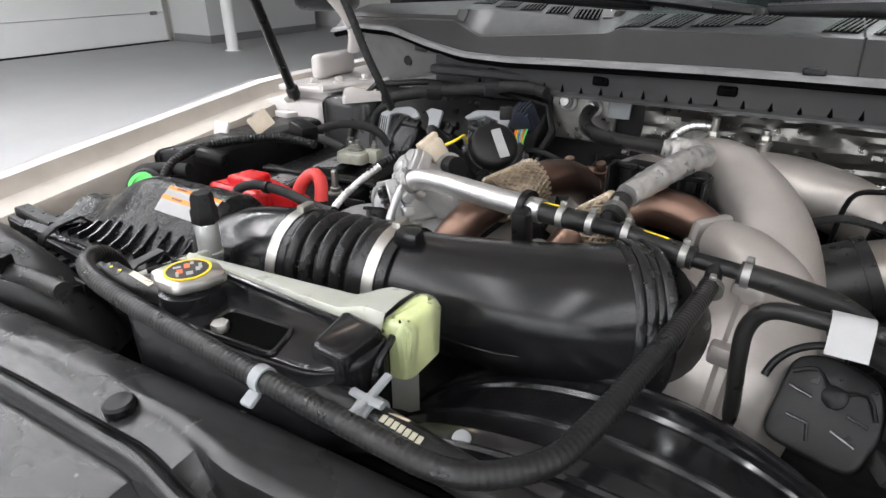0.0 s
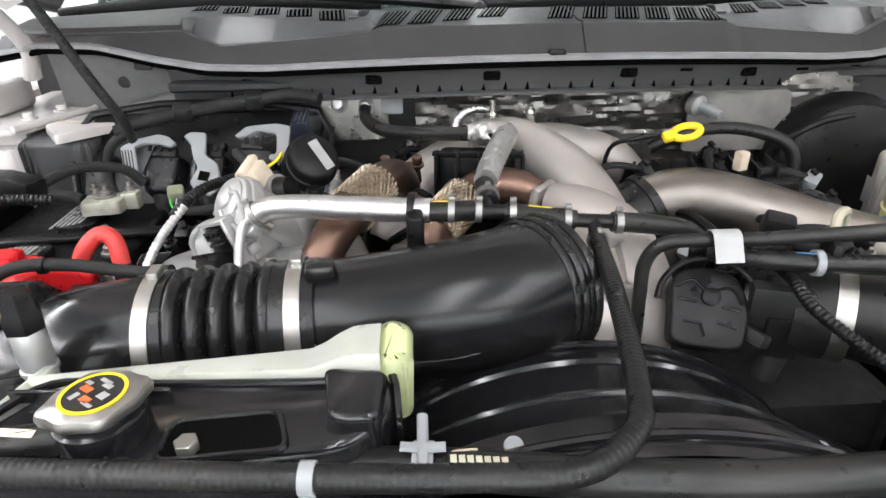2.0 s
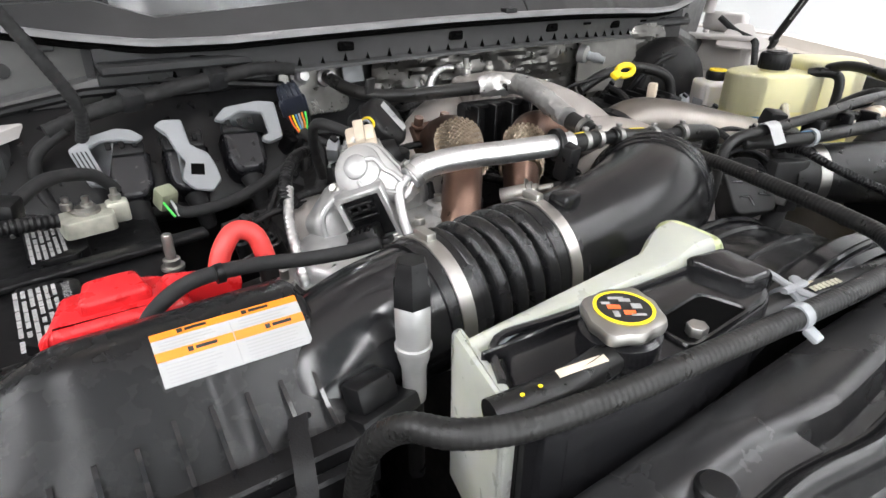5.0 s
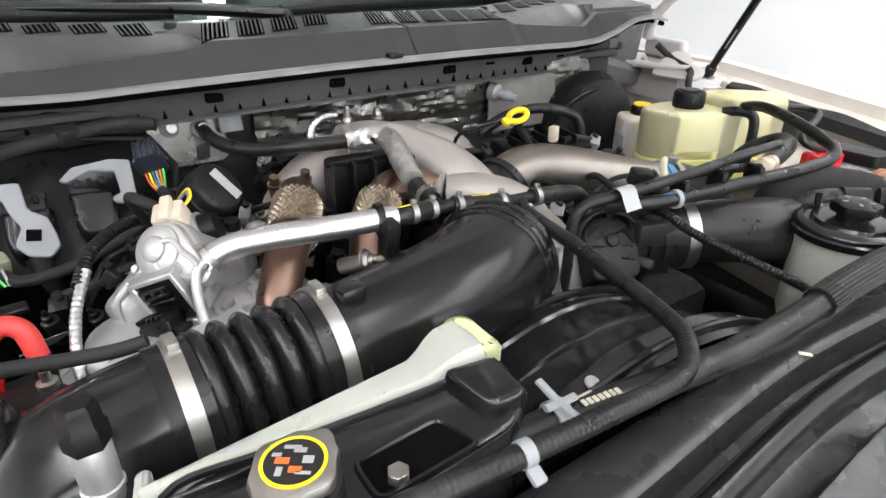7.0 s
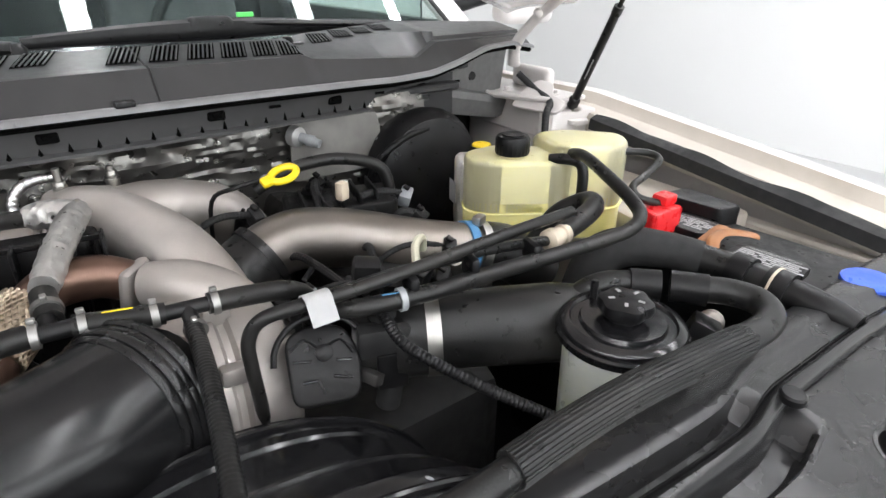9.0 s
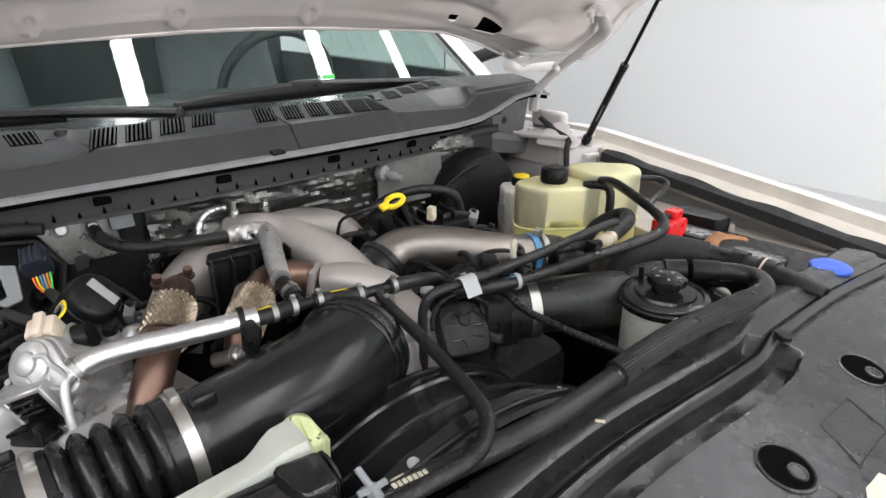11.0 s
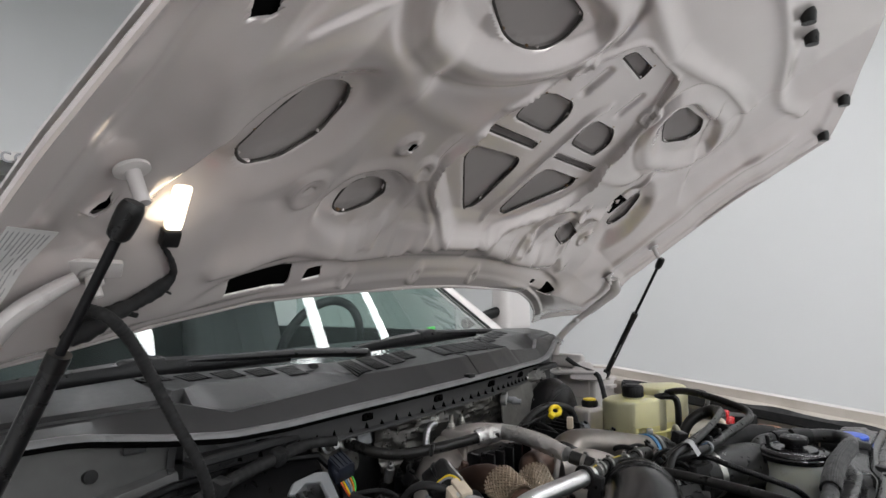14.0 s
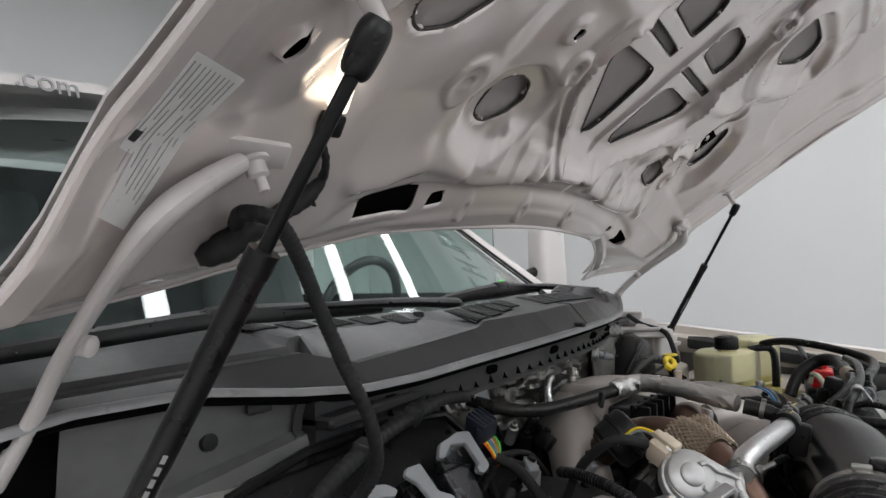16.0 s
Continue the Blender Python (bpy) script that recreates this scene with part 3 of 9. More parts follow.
rows, behind = [], []
for i in range(357):
    x = -0.89 + 1.78 * i / 356
    sec = cowl_lines(x)
    yg, zg = glass_base(x)
    rows.append([(x, y, z) for y, z in sec] + [(x, sec[-1][0], sec[-1][1] - 0.01), (x, sec[0][0], sec[0][1] - 0.006)])
    behind.append([(x, sec[-1][0] - 0.002, sec[-1][1] + 0.002), (x, (sec[-1][0] + yg) / 2, (sec[-1][1] + zg) / 2 - 0.006), (x, yg + 0.02, zg - 0.004)])
part("panel", loft(rows, close=True), COWL, cowl, "grey grained cowl skin", 20)
part("rear_panel", thick(loft(behind), 0.003), COWLR, cowl, "smooth dark panel behind the vents", 40)
# upright ledge under the seal with wedge-shaped gussets
def ledge(x):
    """Section of the ledge, from its top edge under the seal to its foot: (y, z) pairs."""
    ys, zs = seal_at(x)
    return [(ys + 0.030, zs - 0.010), (ys + 0.012, zs - 0.012), (ys + 0.010, zs - 0.016), (ys + 0.015, zs - 0.028), (ys + 0.018, zs - 0.046), (ys + 0.012, zs - 0.050), (ys + 0.012, zs - 0.054), (ys + 0.020, zs - 0.056), (ys + 0.060, zs - 0.060)]


part("front_ledge", thick(loft([[(x, y, z) for y, z in ledge(x)] for x in [-0.59 + 1.18 * i / 120 for i in range(121)]]), 0.003), LEDGEM, cowl, "grey plastic ledge below the seal", 30)
line = [(x, *seal_at(x)) for x in [-0.89 + 1.78 * i / 80 for i in range(81)]]
part("seal", thick(loft([[(x, y + dy, z + dz) for dy, dz in ((-0.012, -0.004), (-0.011, 0.001), (-0.007, 0.0035), (-0.001, 0.004), (0.004, 0.0025), (0.006, -0.002))] for x, y, z in line]), 0.002), SEAL, cowl, "grey rubber hood seal", 60)
# solid black tube painting in the shade below the seal
part("seal_shade", tube([(x, y + 0.004, z - 0.009) for x, y, z in line], 0.0055, 8, 2), SHADE_BLACK, cowl, "black strip standing in for the shade under the seal")
rng = random.Random(5)
# wedges in shade black: the dark of their sides is put into the colour
for k in range(36):
    x = -0.555 + 1.11 * k / 35
    ys, zs = seal_at(x)
    w, tall, out = 0.0032, rng.choice([0.009, 0.012, 0.013]), 0.008
    bm = bmesh.new()
    a_, b_, c_, d_ = [bm.verts.new(p) for p in ((x - w, ys + 0.018, zs - 0.0465), (x + w, ys + 0.018, zs - 0.0465), (x, ys + 0.018 - out, zs - 0.0465), (x, ys + 0.0165, zs - 0.0465 + tall))]
    for tri in ((a_, c_, d_), (c_, b_, d_), (a_, b_, c_), (a_, d_, b_)):
        bm.faces.new(tri)
    part("gusset", bm, SHADE_BLACK, cowl, smooth=0)
for x in (-0.46, -0.27, -0.10, 0.10, 0.30, 0.50):
    ys, zs = seal_at(x)
    bm = rbox(0.024, 0.008, 0.013, pose(x, ys + 0.013, zs - 0.026), 0.002, 1)
    rbox(0.012, 0.008, 0.005, pose(x, ys + 0.009, zs - 0.024), 0.001, 1, bm)
    part("push_clip", bm, SHADE_BLACK, cowl, "black push clip")
    # no hole is cut; the bar's black stands for the slot's shade
    part("slot", rbox(0.018, 0.003, 0.004, pose(x + 0.085, ys + 0.0125, zs - 0.024), 0.0008, 1), SHADE_BLACK, cowl, "black bar in place of a slot's shade")
for s_ in (-1, 1):
    rows = []
    for i in range(25):
        a = 0.56 + 0.24 * i / 24
        ys, zs = seal_at(a)
        low = 1.330 - 0.050 * min(1.0, i / 21)
        rows.append([(s_ * a, ys + 0.010, zs - 0.004), (s_ * a, ys + 0.016, zs - 0.010), (s_ * a, ys + 0.024, (zs + low) / 2), (s_ * a, ys + 0.032, low), (s_ * a, ys + 0.012, low - 0.004), (s_ * a, ys + 0.008, low - 0.016), (s_ * a, ys + 0.02, low - 0.05)])
    part("side_panel", thick(loft(rows), 0.003), SIDEM, cowl, "flat dark closing panel", 25)
    part("panel_clip", rbox(0.03, 0.006, 0.012, pose(s_ * 0.63, seal_at(0.63)[0] + 0.012, seal_at(0.63)[1] - 0.018, -12, 0, 10 * s_), 0.003), COWLD, cowl)
    part("panel_boss", lathe([(0.010, 0), (0.009, 0.006), (0, 0.007)], facing((s_ * 0.675, seal_at(0.675)[0] + 0.025, 1.335), (0, -1, 0.1)), 16), PLASTIC, cowl)
part("seam_clip", rbox(0.024, 0.018, 0.010, pose(-0.012, 0.884, 1.388), 0.003), PLASTIC, cowl)


def vent(x, yf, yr, w, lean, slats):
    """A slanting louvred vent from yf to yr, its rear end shifted by lean; a black sheet on the panel stands in for the
    shaded opening.
    """
    def at(u, v, up):
        px, py = x + u * w + lean * v, yf + (yr - yf) * v
        return (px, py, cowl_top(px, py) + up)
    v_ = part("vent", thick(loft([[at(-0.5 + i / 4, j / 6, 0.0012) for j in range(7)] for i in range(5)]), 0.0004), SHADE_BLACK, cowl, "louvred vent, a black sheet for its shaded depth")
    for k in range(slats):
        u = -0.5 + (k + 0.5) / slats
        part("slat", tube([at(u, 0.04, 0.0016), at(u, 0.96, 0.0016)], 0.0011, 6, 3), COWL, v_)


for k in range(5):
    x = -0.548 + 0.0535 * k
    yr = float(np.interp(-x, (0.32, 0.6), (1.066, 1.155)))
    vent(x, yr - 0.040, yr, 0.040, -0.004, 6)
for k, (x, length) in enumerate(((-0.250, 0.074), (-0.200, 0.074), (-0.148, 0.068), (-0.096, 0.056))):
    vent(x, 1.026 - length, 1.026, 0.038, 0.020, 6)
for k, x in enumerate((0.004, 0.056, 0.105, 0.152, 0.198, 0.240)):
    vent(x, 0.946, 1.022, 0.037, 0.024, 6)
for k in range(4):
    x = 0.335 + 0.05 * k
    yr = float(np.interp(x, (0.32, 0.6), (1.066, 1.155)))
    vent(x, yr - 0.036, yr, 0.038, 0.004, 6)
for x, y in ((-0.285, 1.052), (0.275, 1.045)):
    part("washer_nozzle", lathe([(0.012, -0.002), (0.011, 0.007), (0.008, 0.012), (0, 0.014)], pose(x, y, 1.424), 18), PLASTIC, cowl)
    part("nozzle_base", rbox(0.05, 0.016, 0.004, pose(x, y - 0.004, 1.425), 0.0015), COWL, cowl)
part("seam", tube([(0.03, s[0], s[1] + 0.0003) for s in cowl_lines(0.03)[:8]], 0.0016, 6, 2), BLACKP, cowl)

# ---- windshield, wipers, cab ----
def screen(u, v, off=0.0):
    """A point of the windshield; u across from -1 to 1, v up from 0 to 1."""
    x = u * (0.86 - 0.10 * v)
    yb, zb = glass_base(u * 0.86)
    return (x, yb + 0.52 * v + 0.05 * u * u * v + 0.7 * off, zb - 0.02 + 0.47 * v - 0.02 * u * u * v - 0.7 * off)


part("windshield", thick(loft([[screen(-1 + 2 * i / 30, j / 14) for j in range(15)] for i in range(31)]), 0.005), GLASS, truck, "tinted windshield glass").visible_shadow = False
part("header_strip", thick(loft([[screen(-1 + 2 * i / 30, 0.93 + 0.07 * j / 3, -0.005) for j in range(4)] for i in range(31)]), 0.002), WHITEP, truck, "white banner across the top of the glass")
hdr = lettering("banner_lettering", ".com", 0.058, pose(-0.60, 1.688, 1.862, 75, 0, 2), BASEM, "dark letters on the white windshield banner", 0.001)
for s in (-1, 1):
    part("pillar", tube([screen(s * 1.03, 0.0), screen(s * 1.03, 0.5), screen(s * 1.03, 1.02)], 0.045, 12, 5, flat=0.6), PAINT, truck, "pearl white windshield pillar")
    part("glass_trim", tube([screen(s * 0.985, 0.0, -0.006), screen(s * 0.985, 0.5, -0.006), screen(s * 0.985, 1.0, -0.006)], 0.010, 8, 5, flat=0.5), PLASTIC, truck)
    # door, side glass and mirror
    part("cab_door", slab(*sorted((s * 0.93, s * 1.0)), 1.45, 2.5, 0.55, 1.40, bevel=0.03), PAINT, truck)
    part("side_glass", slab(*sorted((s * 0.90, s * 0.906)), 1.55, 2.5, 1.40, 1.83, bevel=0.0), GLASS, truck)
    mir = part("mirror_arm", tube([(s * 0.97, 1.55, 1.42), (s * 1.08, 1.52, 1.45), (s * 1.17, 1.50, 1.47)], 0.022, 10, 5), PLASTIC, truck)
    part("mirror_shell", rbox(0.19, 0.10, 0.28, pose(s * 1.24, 1.48, 1.52, 0, 0, -8 * s), 0.03, 4, taper=0.92), PAINT if s > 0 else PLASTIC, truck, "side mirror shell")
rows = [[(x, y, 1.925 - 0.06 * (x / 0.76) ** 2 + 0.03 * sstep(1.76, 2.1, y)) for x in [-0.79 + 1.58 * i / 20 for i in range(21)]] for y in (1.715, 1.74, 1.8, 1.95, 2.3, 2.8)]
part("roof", thick(loft(rows), 0.02), PAINT, truck, "pearl white cab roof")
part("cab_back", slab(-0.9, 0.9, 2.78, 2.82, 0.6, 1.9), INSIDE, truck)
part("cab_floor", slab(-0.9, 0.9, 1.05, 2.8, 0.7, 0.75), INSIDE, truck)
part("cab_side", slab(-0.93, -0.9, 1.42, 2.8, 0.7, 1.4), INSIDE, truck)
part("cab_side", slab(0.9, 0.93, 1.42, 2.8, 0.7, 1.4), INSIDE, truck)
rows = [[(x, y, z - 0.03 * (abs(x) / 0.85) ** 2) for x in [-0.85 + 1.7 * i / 12 for i in range(13)]] for y, z in ((1.31, 1.36), (1.42, 1.40), (1.55, 1.41), (1.62, 1.38), (1.66, 1.28), (1.68, 1.0))]
part("dashboard", thick(loft(rows), 0.01), INSIDE, truck, "dark grey dashboard")
wheel = part("steering_wheel", tube([(0.42 + 0.185 * math.cos(a), 1.80 - 0.06 * math.sin(a), 1.36 + 0.175 * math.sin(a)) for a in [2 * math.pi * k / 24 for k in range(25)]], 0.016, 10, 2), INSIDE, truck, "dark steering wheel")
part("spoke", rbox(0.34, 0.02, 0.05, pose(0.42, 1.80, 1.35, -20), 0.008), INSIDE, wheel)
for x in (-0.42, 0.42):
    part("seat_back", rbox(0.46, 0.14, 0.66, pose(x, 2.3, 1.3, -12), 0.05, 3, taper=0.85), SEATM, truck)
    part("headrest", rbox(0.26, 0.10, 0.16, pose(x, 2.39, 1.68, -12), 0.03, 3), SEATM, truck)
part("rear_view_mirror", rbox(0.24, 0.03, 0.06, pose(0, 1.62, 1.78), 0.01), INSIDE, truck)
for k, (w, u0) in enumerate(((0.16, -0.42), (0.10, -0.66))):
    part("sticker", thick(loft([[screen(u0 + 0.07 * i, 0.62 - 0.1 * k + 0.06 * j, 0.004) for j in range(2)] for i in range(2)]), 0.0006), WHITEP, truck, "small white windshield sticker")


def wiper(pivot, joint, a, b):
    w = thing("windshield_wiper", "black wiper arm with blade, parked low on the windshield", "wiper", pivot, "windshield wipers")
    p, q = Vector(pivot), Vector(joint)
    part("pivot", lathe([(0.017, -0.014), (0.017, 0.006), (0.011, 0.014), (0, 0.016)], Matrix.Translation(p), 18), PLASTIC, w)
    part("arm", tube([p + Vector((0, 0, 0.006)), p.lerp(q, 0.3) + Vector((0, 0, 0.012)), p.lerp(q, 0.7) + Vector((0, 0.002, 0.012)), q + Vector((0, 0, 0.010))], [0.019, 0.017, 0.011, 0.008], 10, 5, flat=0.55), PLASTIC, w, "black wiper arm")
    a, b = Vector(a), Vector(b)
    part("blade", tube([a, a.lerp(q, 0.5) + Vector((0, 0, 0.002)), q, b.lerp(q, 0.5) + Vector((0, 0, 0.002)), b], [0.008, 0.012, 0.015, 0.012, 0.008], 8, 6, flat=1.2), PLASTIC, w, "black flat wiper blade")
    m = Matrix.Translation(q + Vector((0, 0, 0.008))) @ (b - a).to_track_quat("X", "Z").to_matrix().to_4x4()
    part("blade_joint", rbox(0.10, 0.028, 0.026, m, 0.008, 3, taper=0.7), PLASTIC, w)


wiper((-0.10, 1.10, 1.430), (-0.535, 1.19, 1.446), (-0.86, 1.262, 1.425), (-0.26, 1.150, 1.440))
wiper((0.66, 1.165, 1.415), (0.185, 1.148, 1.444), (-0.088, 1.140, 1.438), (0.47, 1.180, 1.432))
part("green_tag", rbox(0.03, 0.006, 0.008, pose(0.26, 1.185, 1.462), 0.001, 1), GREENP, truck)

# ---- the hood ----
HOOD_Y = (0.0, 0.12, 0.25, 0.48, 0.59, 0.67, 0.71, 0.83, 0.90, 0.965, 1.05, 1.25)
HOOD_Z = (2.175, 2.115, 2.052, 1.928, 1.864, 1.815, 1.790, 1.712, 1.632, 1.575, 1.545, 1.485)


def hood_rear(x):
    return 0.962 + 0.25 * (abs(x) / 0.93) ** 2.6


def hood_front(x):
    return 0.10 + 0.14 * (abs(x) / 0.9) ** 2.5


def hood_z(x, y):
    a = abs(x)
    drop = float(np.interp(a, (0.0, 0.45, 0.6, 0.7, 0.79, 0.93), (0.0, 0.006, 0.035, 0.072, 0.10, 0.135)))
    return float(np.interp(y, HOOD_Y, HOOD_Z)) - drop * (1 - 0.6 * sstep(0.78, 1.2, y))


def polar(pts, r):
    return np.array(rounded(pts, r, 5))


def mirror_poly(p, c=-0.028):
    return [(2 * c - x, y) for x, y in p][::-1]


HOLES = [polar(p, r) for p, r in (
    ([(-0.235, 0.729), (-0.229, 0.705), (-0.085, 0.703), (-0.067, 0.716), (-0.060, 0.817), (-0.085, 0.833)], 0.018),
    ([(0.028, 0.817), (0.022, 0.720), (0.041, 0.704), (0.182, 0.703), (0.190, 0.728), (0.060, 0.830)], 0.016),
    ([(-0.216, 0.645), (-0.218, 0.607), (-0.189, 0.586), (-0.104, 0.584), (-0.079, 0.608), (-0.077, 0.648)], 0.018),
    ([(0.016, 0.648), (0.0, 0.618), (0.010, 0.590), (0.105, 0.588), (0.148, 0.615), (0.143, 0.650)], 0.018),
    ([(-0.255, 0.678), (-0.255, 0.665), (-0.075, 0.668), (-0.075, 0.682)], 0.006),
    ([(0.012, 0.683), (0.012, 0.670), (0.202, 0.668), (0.202, 0.681)], 0.006),
    ([(-0.642, 0.776), (-0.638, 0.732), (-0.618, 0.692), (-0.588, 0.674), (-0.548, 0.676), (-0.530, 0.705), (-0.536, 0.745), (-0.570, 0.780), (-0.617, 0.798)], 0.018),
    ([(0.592, 0.775), (0.560, 0.785), (0.535, 0.738), (0.527, 0.675), (0.560, 0.680), (0.597, 0.735)], 0.02),
    ([(-0.424, 0.850), (-0.414, 0.809), (-0.388, 0.794), (-0.352, 0.798), (-0.330, 0.820), (-0.342, 0.838), (-0.395, 0.856)], 0.014),
    ([(0.352, 0.846), (0.358, 0.815), (0.395, 0.803), (0.428, 0.815), (0.415, 0.852)], 0.016),
    ([(0.289, 0.547), (0.222, 0.522), (0.228, 0.480), (0.375, 0.474), (0.430, 0.495), (0.420, 0.525), (0.335, 0.558)], 0.025),
    ([(-0.335, 0.555), (-0.285, 0.530), (-0.290, 0.485), (-0.43, 0.474), (-0.485, 0.495), (-0.475, 0.53), (-0.39, 0.56)], 0.025),
    ([(-0.123, 0.495), (-0.102, 0.476), (-0.012, 0.477), (-0.004, 0.502)], 0.008),
    ([(-0.536, 0.931), (-0.428, 0.928), (-0.419, 0.956), (-0.529, 0.960)], 0.004),
    ([(-0.397, 0.949), (-0.395, 0.934), (-0.370, 0.929), (-0.359, 0.941)], 0.003),
    ([(0.507, 0.982), (0.512, 0.946), (0.580, 0.952), (0.585, 0.985)], 0.004),
    ([(0.418, 0.956), (0.421, 0.945), (0.448, 0.948), (0.445, 0.960)], 0.002),
    ([(-0.385, 0.729), (-0.387, 0.714), (-0.371, 0.714), (-0.369, 0.728)], 0.002),
    ([(0.459, 0.731), (0.460, 0.718), (0.478, 0.717), (0.477, 0.732)], 0.002),
    ([(-0.796, 0.772), (-0.791, 0.758), (-0.779, 0.758), (-0.777, 0.770), (-0.785, 0.778)], 0.006),
    ([(-0.768, 0.560), (-0.746, 0.553), (-0.736, 0.577), (-0.757, 0.585)], 0.003),
)]
SHIELD = polar([(-0.108, 0.862), (0.052, 0.862), (0.20, 0.770), (0.228, 0.725), (0.228, 0.69), (0.17, 0.565), (0.08, 0.455), (-0.14, 0.455), (-0.225, 0.565), (-0.283, 0.69), (-0.283, 0.73), (-0.257, 0.772)], 0.03)
LOOP = [(0.545, 0.49), (0.489, 0.567), (0.370, 0.600), (0.259, 0.574), (0.185, 0.530), (0.165, 0.479), (0.205, 0.445), (0.46, 0.44)]
LOOP_R = polar(LOOP, 0.05)
LOOP_L = polar(mirror_poly(LOOP), 0.05)
DISH = [(-0.70, 0.76), (-0.65, 0.665), (-0.54, 0.635), (-0.495, 0.68), (-0.515, 0.755), (-0.60, 0.815), (-0.67, 0.825)]
DISH_L = polar(DISH, 0.04)
DISH_R = polar(mirror_poly(DISH), 0.04)
POD = [(-0.46, 0.86), (-0.44, 0.79), (-0.37, 0.765), (-0.29, 0.79), (-0.285, 0.845), (-0.36, 0.88)]
POD_L = polar(POD, 0.03)
POD_R = polar(mirror_poly(POD), 0.03)


def signed(P, poly):
    """Signed distance of points to an outline (inside: minus), and the nearest point of it."""
    a = poly
    b = np.roll(poly, -1, axis=0)
    best = np.full(len(P), 1e9)
    near = np.zeros_like(P)
    inside = np.zeros(len(P), bool)
    for p, q in zip(a, b):
        d = q - p
        t = np.clip(((P - p) @ d) / (d @ d + 1e-12), 0, 1)
        c = p + t[:, None] * d
        dist = np.hypot(*(P - c).T)
        m = dist < best
        best[m], near[m] = dist[m], c[m]
        cross = (p[1] > P[:, 1]) != (q[1] > P[:, 1])
        xi = (q[0] - p[0]) * (P[:, 1] - p[1]) / (q[1] - p[1] + 1e-12) + p[0]
        inside ^= cross & (P[:, 0] < xi)
    return np.where(inside, -best, best), near


def from_line(P, pts):
    """Distance of points to an open line."""
    best = np.full(len(P), 1e9)
    line = [np.array((v.x, v.y)) for v in spline([(x, y, 0) for x, y in pts], 5)[0]]
    for p, q in zip(line, line[1:]):
        d = q - p
        t = np.clip(((P - p) @ d) / (d @ d + 1e-12), 0, 1)
        best = np.minimum(best, np.hypot(*(P - p - t[:, None] * d).T))
    return best


NX, NY = 380, 240
def hood_half(y):
    return float(np.interp(y, (0.1, 0.25, 0.5, 0.7, 0.9, 1.2), (0.78, 0.80, 0.825, 0.86, 0.885, 0.93)))


def hood_plan(u, v, grow=0.0):
    """Plan of the hood; u across from -1 to 1, v from the rear edge to the front."""
    a, b = hood_rear(u * 0.93) + grow, hood_front(u * 0.93) - grow
    y = a + (b - a) * v
    return u * (hood_half(y) + grow), y


def smooth01(t):
    t = np.clip(t, 0, 1)
    return t * t * (3 - 2 * t)


EU = np.repeat(np.linspace(-1, 1, NX + 1), NY + 1)
EV = np.tile(np.linspace(0, 1, NY + 1), NX + 1)
P = np.array([hood_plan(u, v) for u, v in zip(EU, EV)])
cut = np.zeros(len(P), bool)
for k, poly in enumerate(HOLES):
    d, near = signed(P, poly)
    snap = np.abs(d) < 0.0027
    P[snap] = near[snap]
    d[snap] = 0
    cut |= d < -1e-6
# pressed forms; minus is towards the engine
X, Y = P[:, 0], P[:, 1]
lift = np.zeros(len(P))
d, _ = signed(P, SHIELD)
lift += 0.013 * smooth01((0.004 - d) / 0.007) - 0.006 * np.exp(-((d - 0.005) / 0.006) ** 2)
for ring in (LOOP_L, LOOP_R):
    d, _ = signed(P, ring)
    lift += -0.011 * np.exp(-(d / 0.018) ** 2) + 0.011 * smooth01((-0.004 - d) / 0.026) + 0.004 * np.exp(-((d - 0.034) / 0.007) ** 2)
for ring in (DISH_L, DISH_R):
    d, _ = signed(P, ring)
    lift += 0.026 * smooth01((0.022 - d) / 0.05)
for ring in (POD_L, POD_R):
    d, _ = signed(P, ring)
    lift += 0.010 * smooth01((0.006 - d) / 0.016) - 0.004 * np.exp(-((d - 0.010) / 0.010) ** 2)
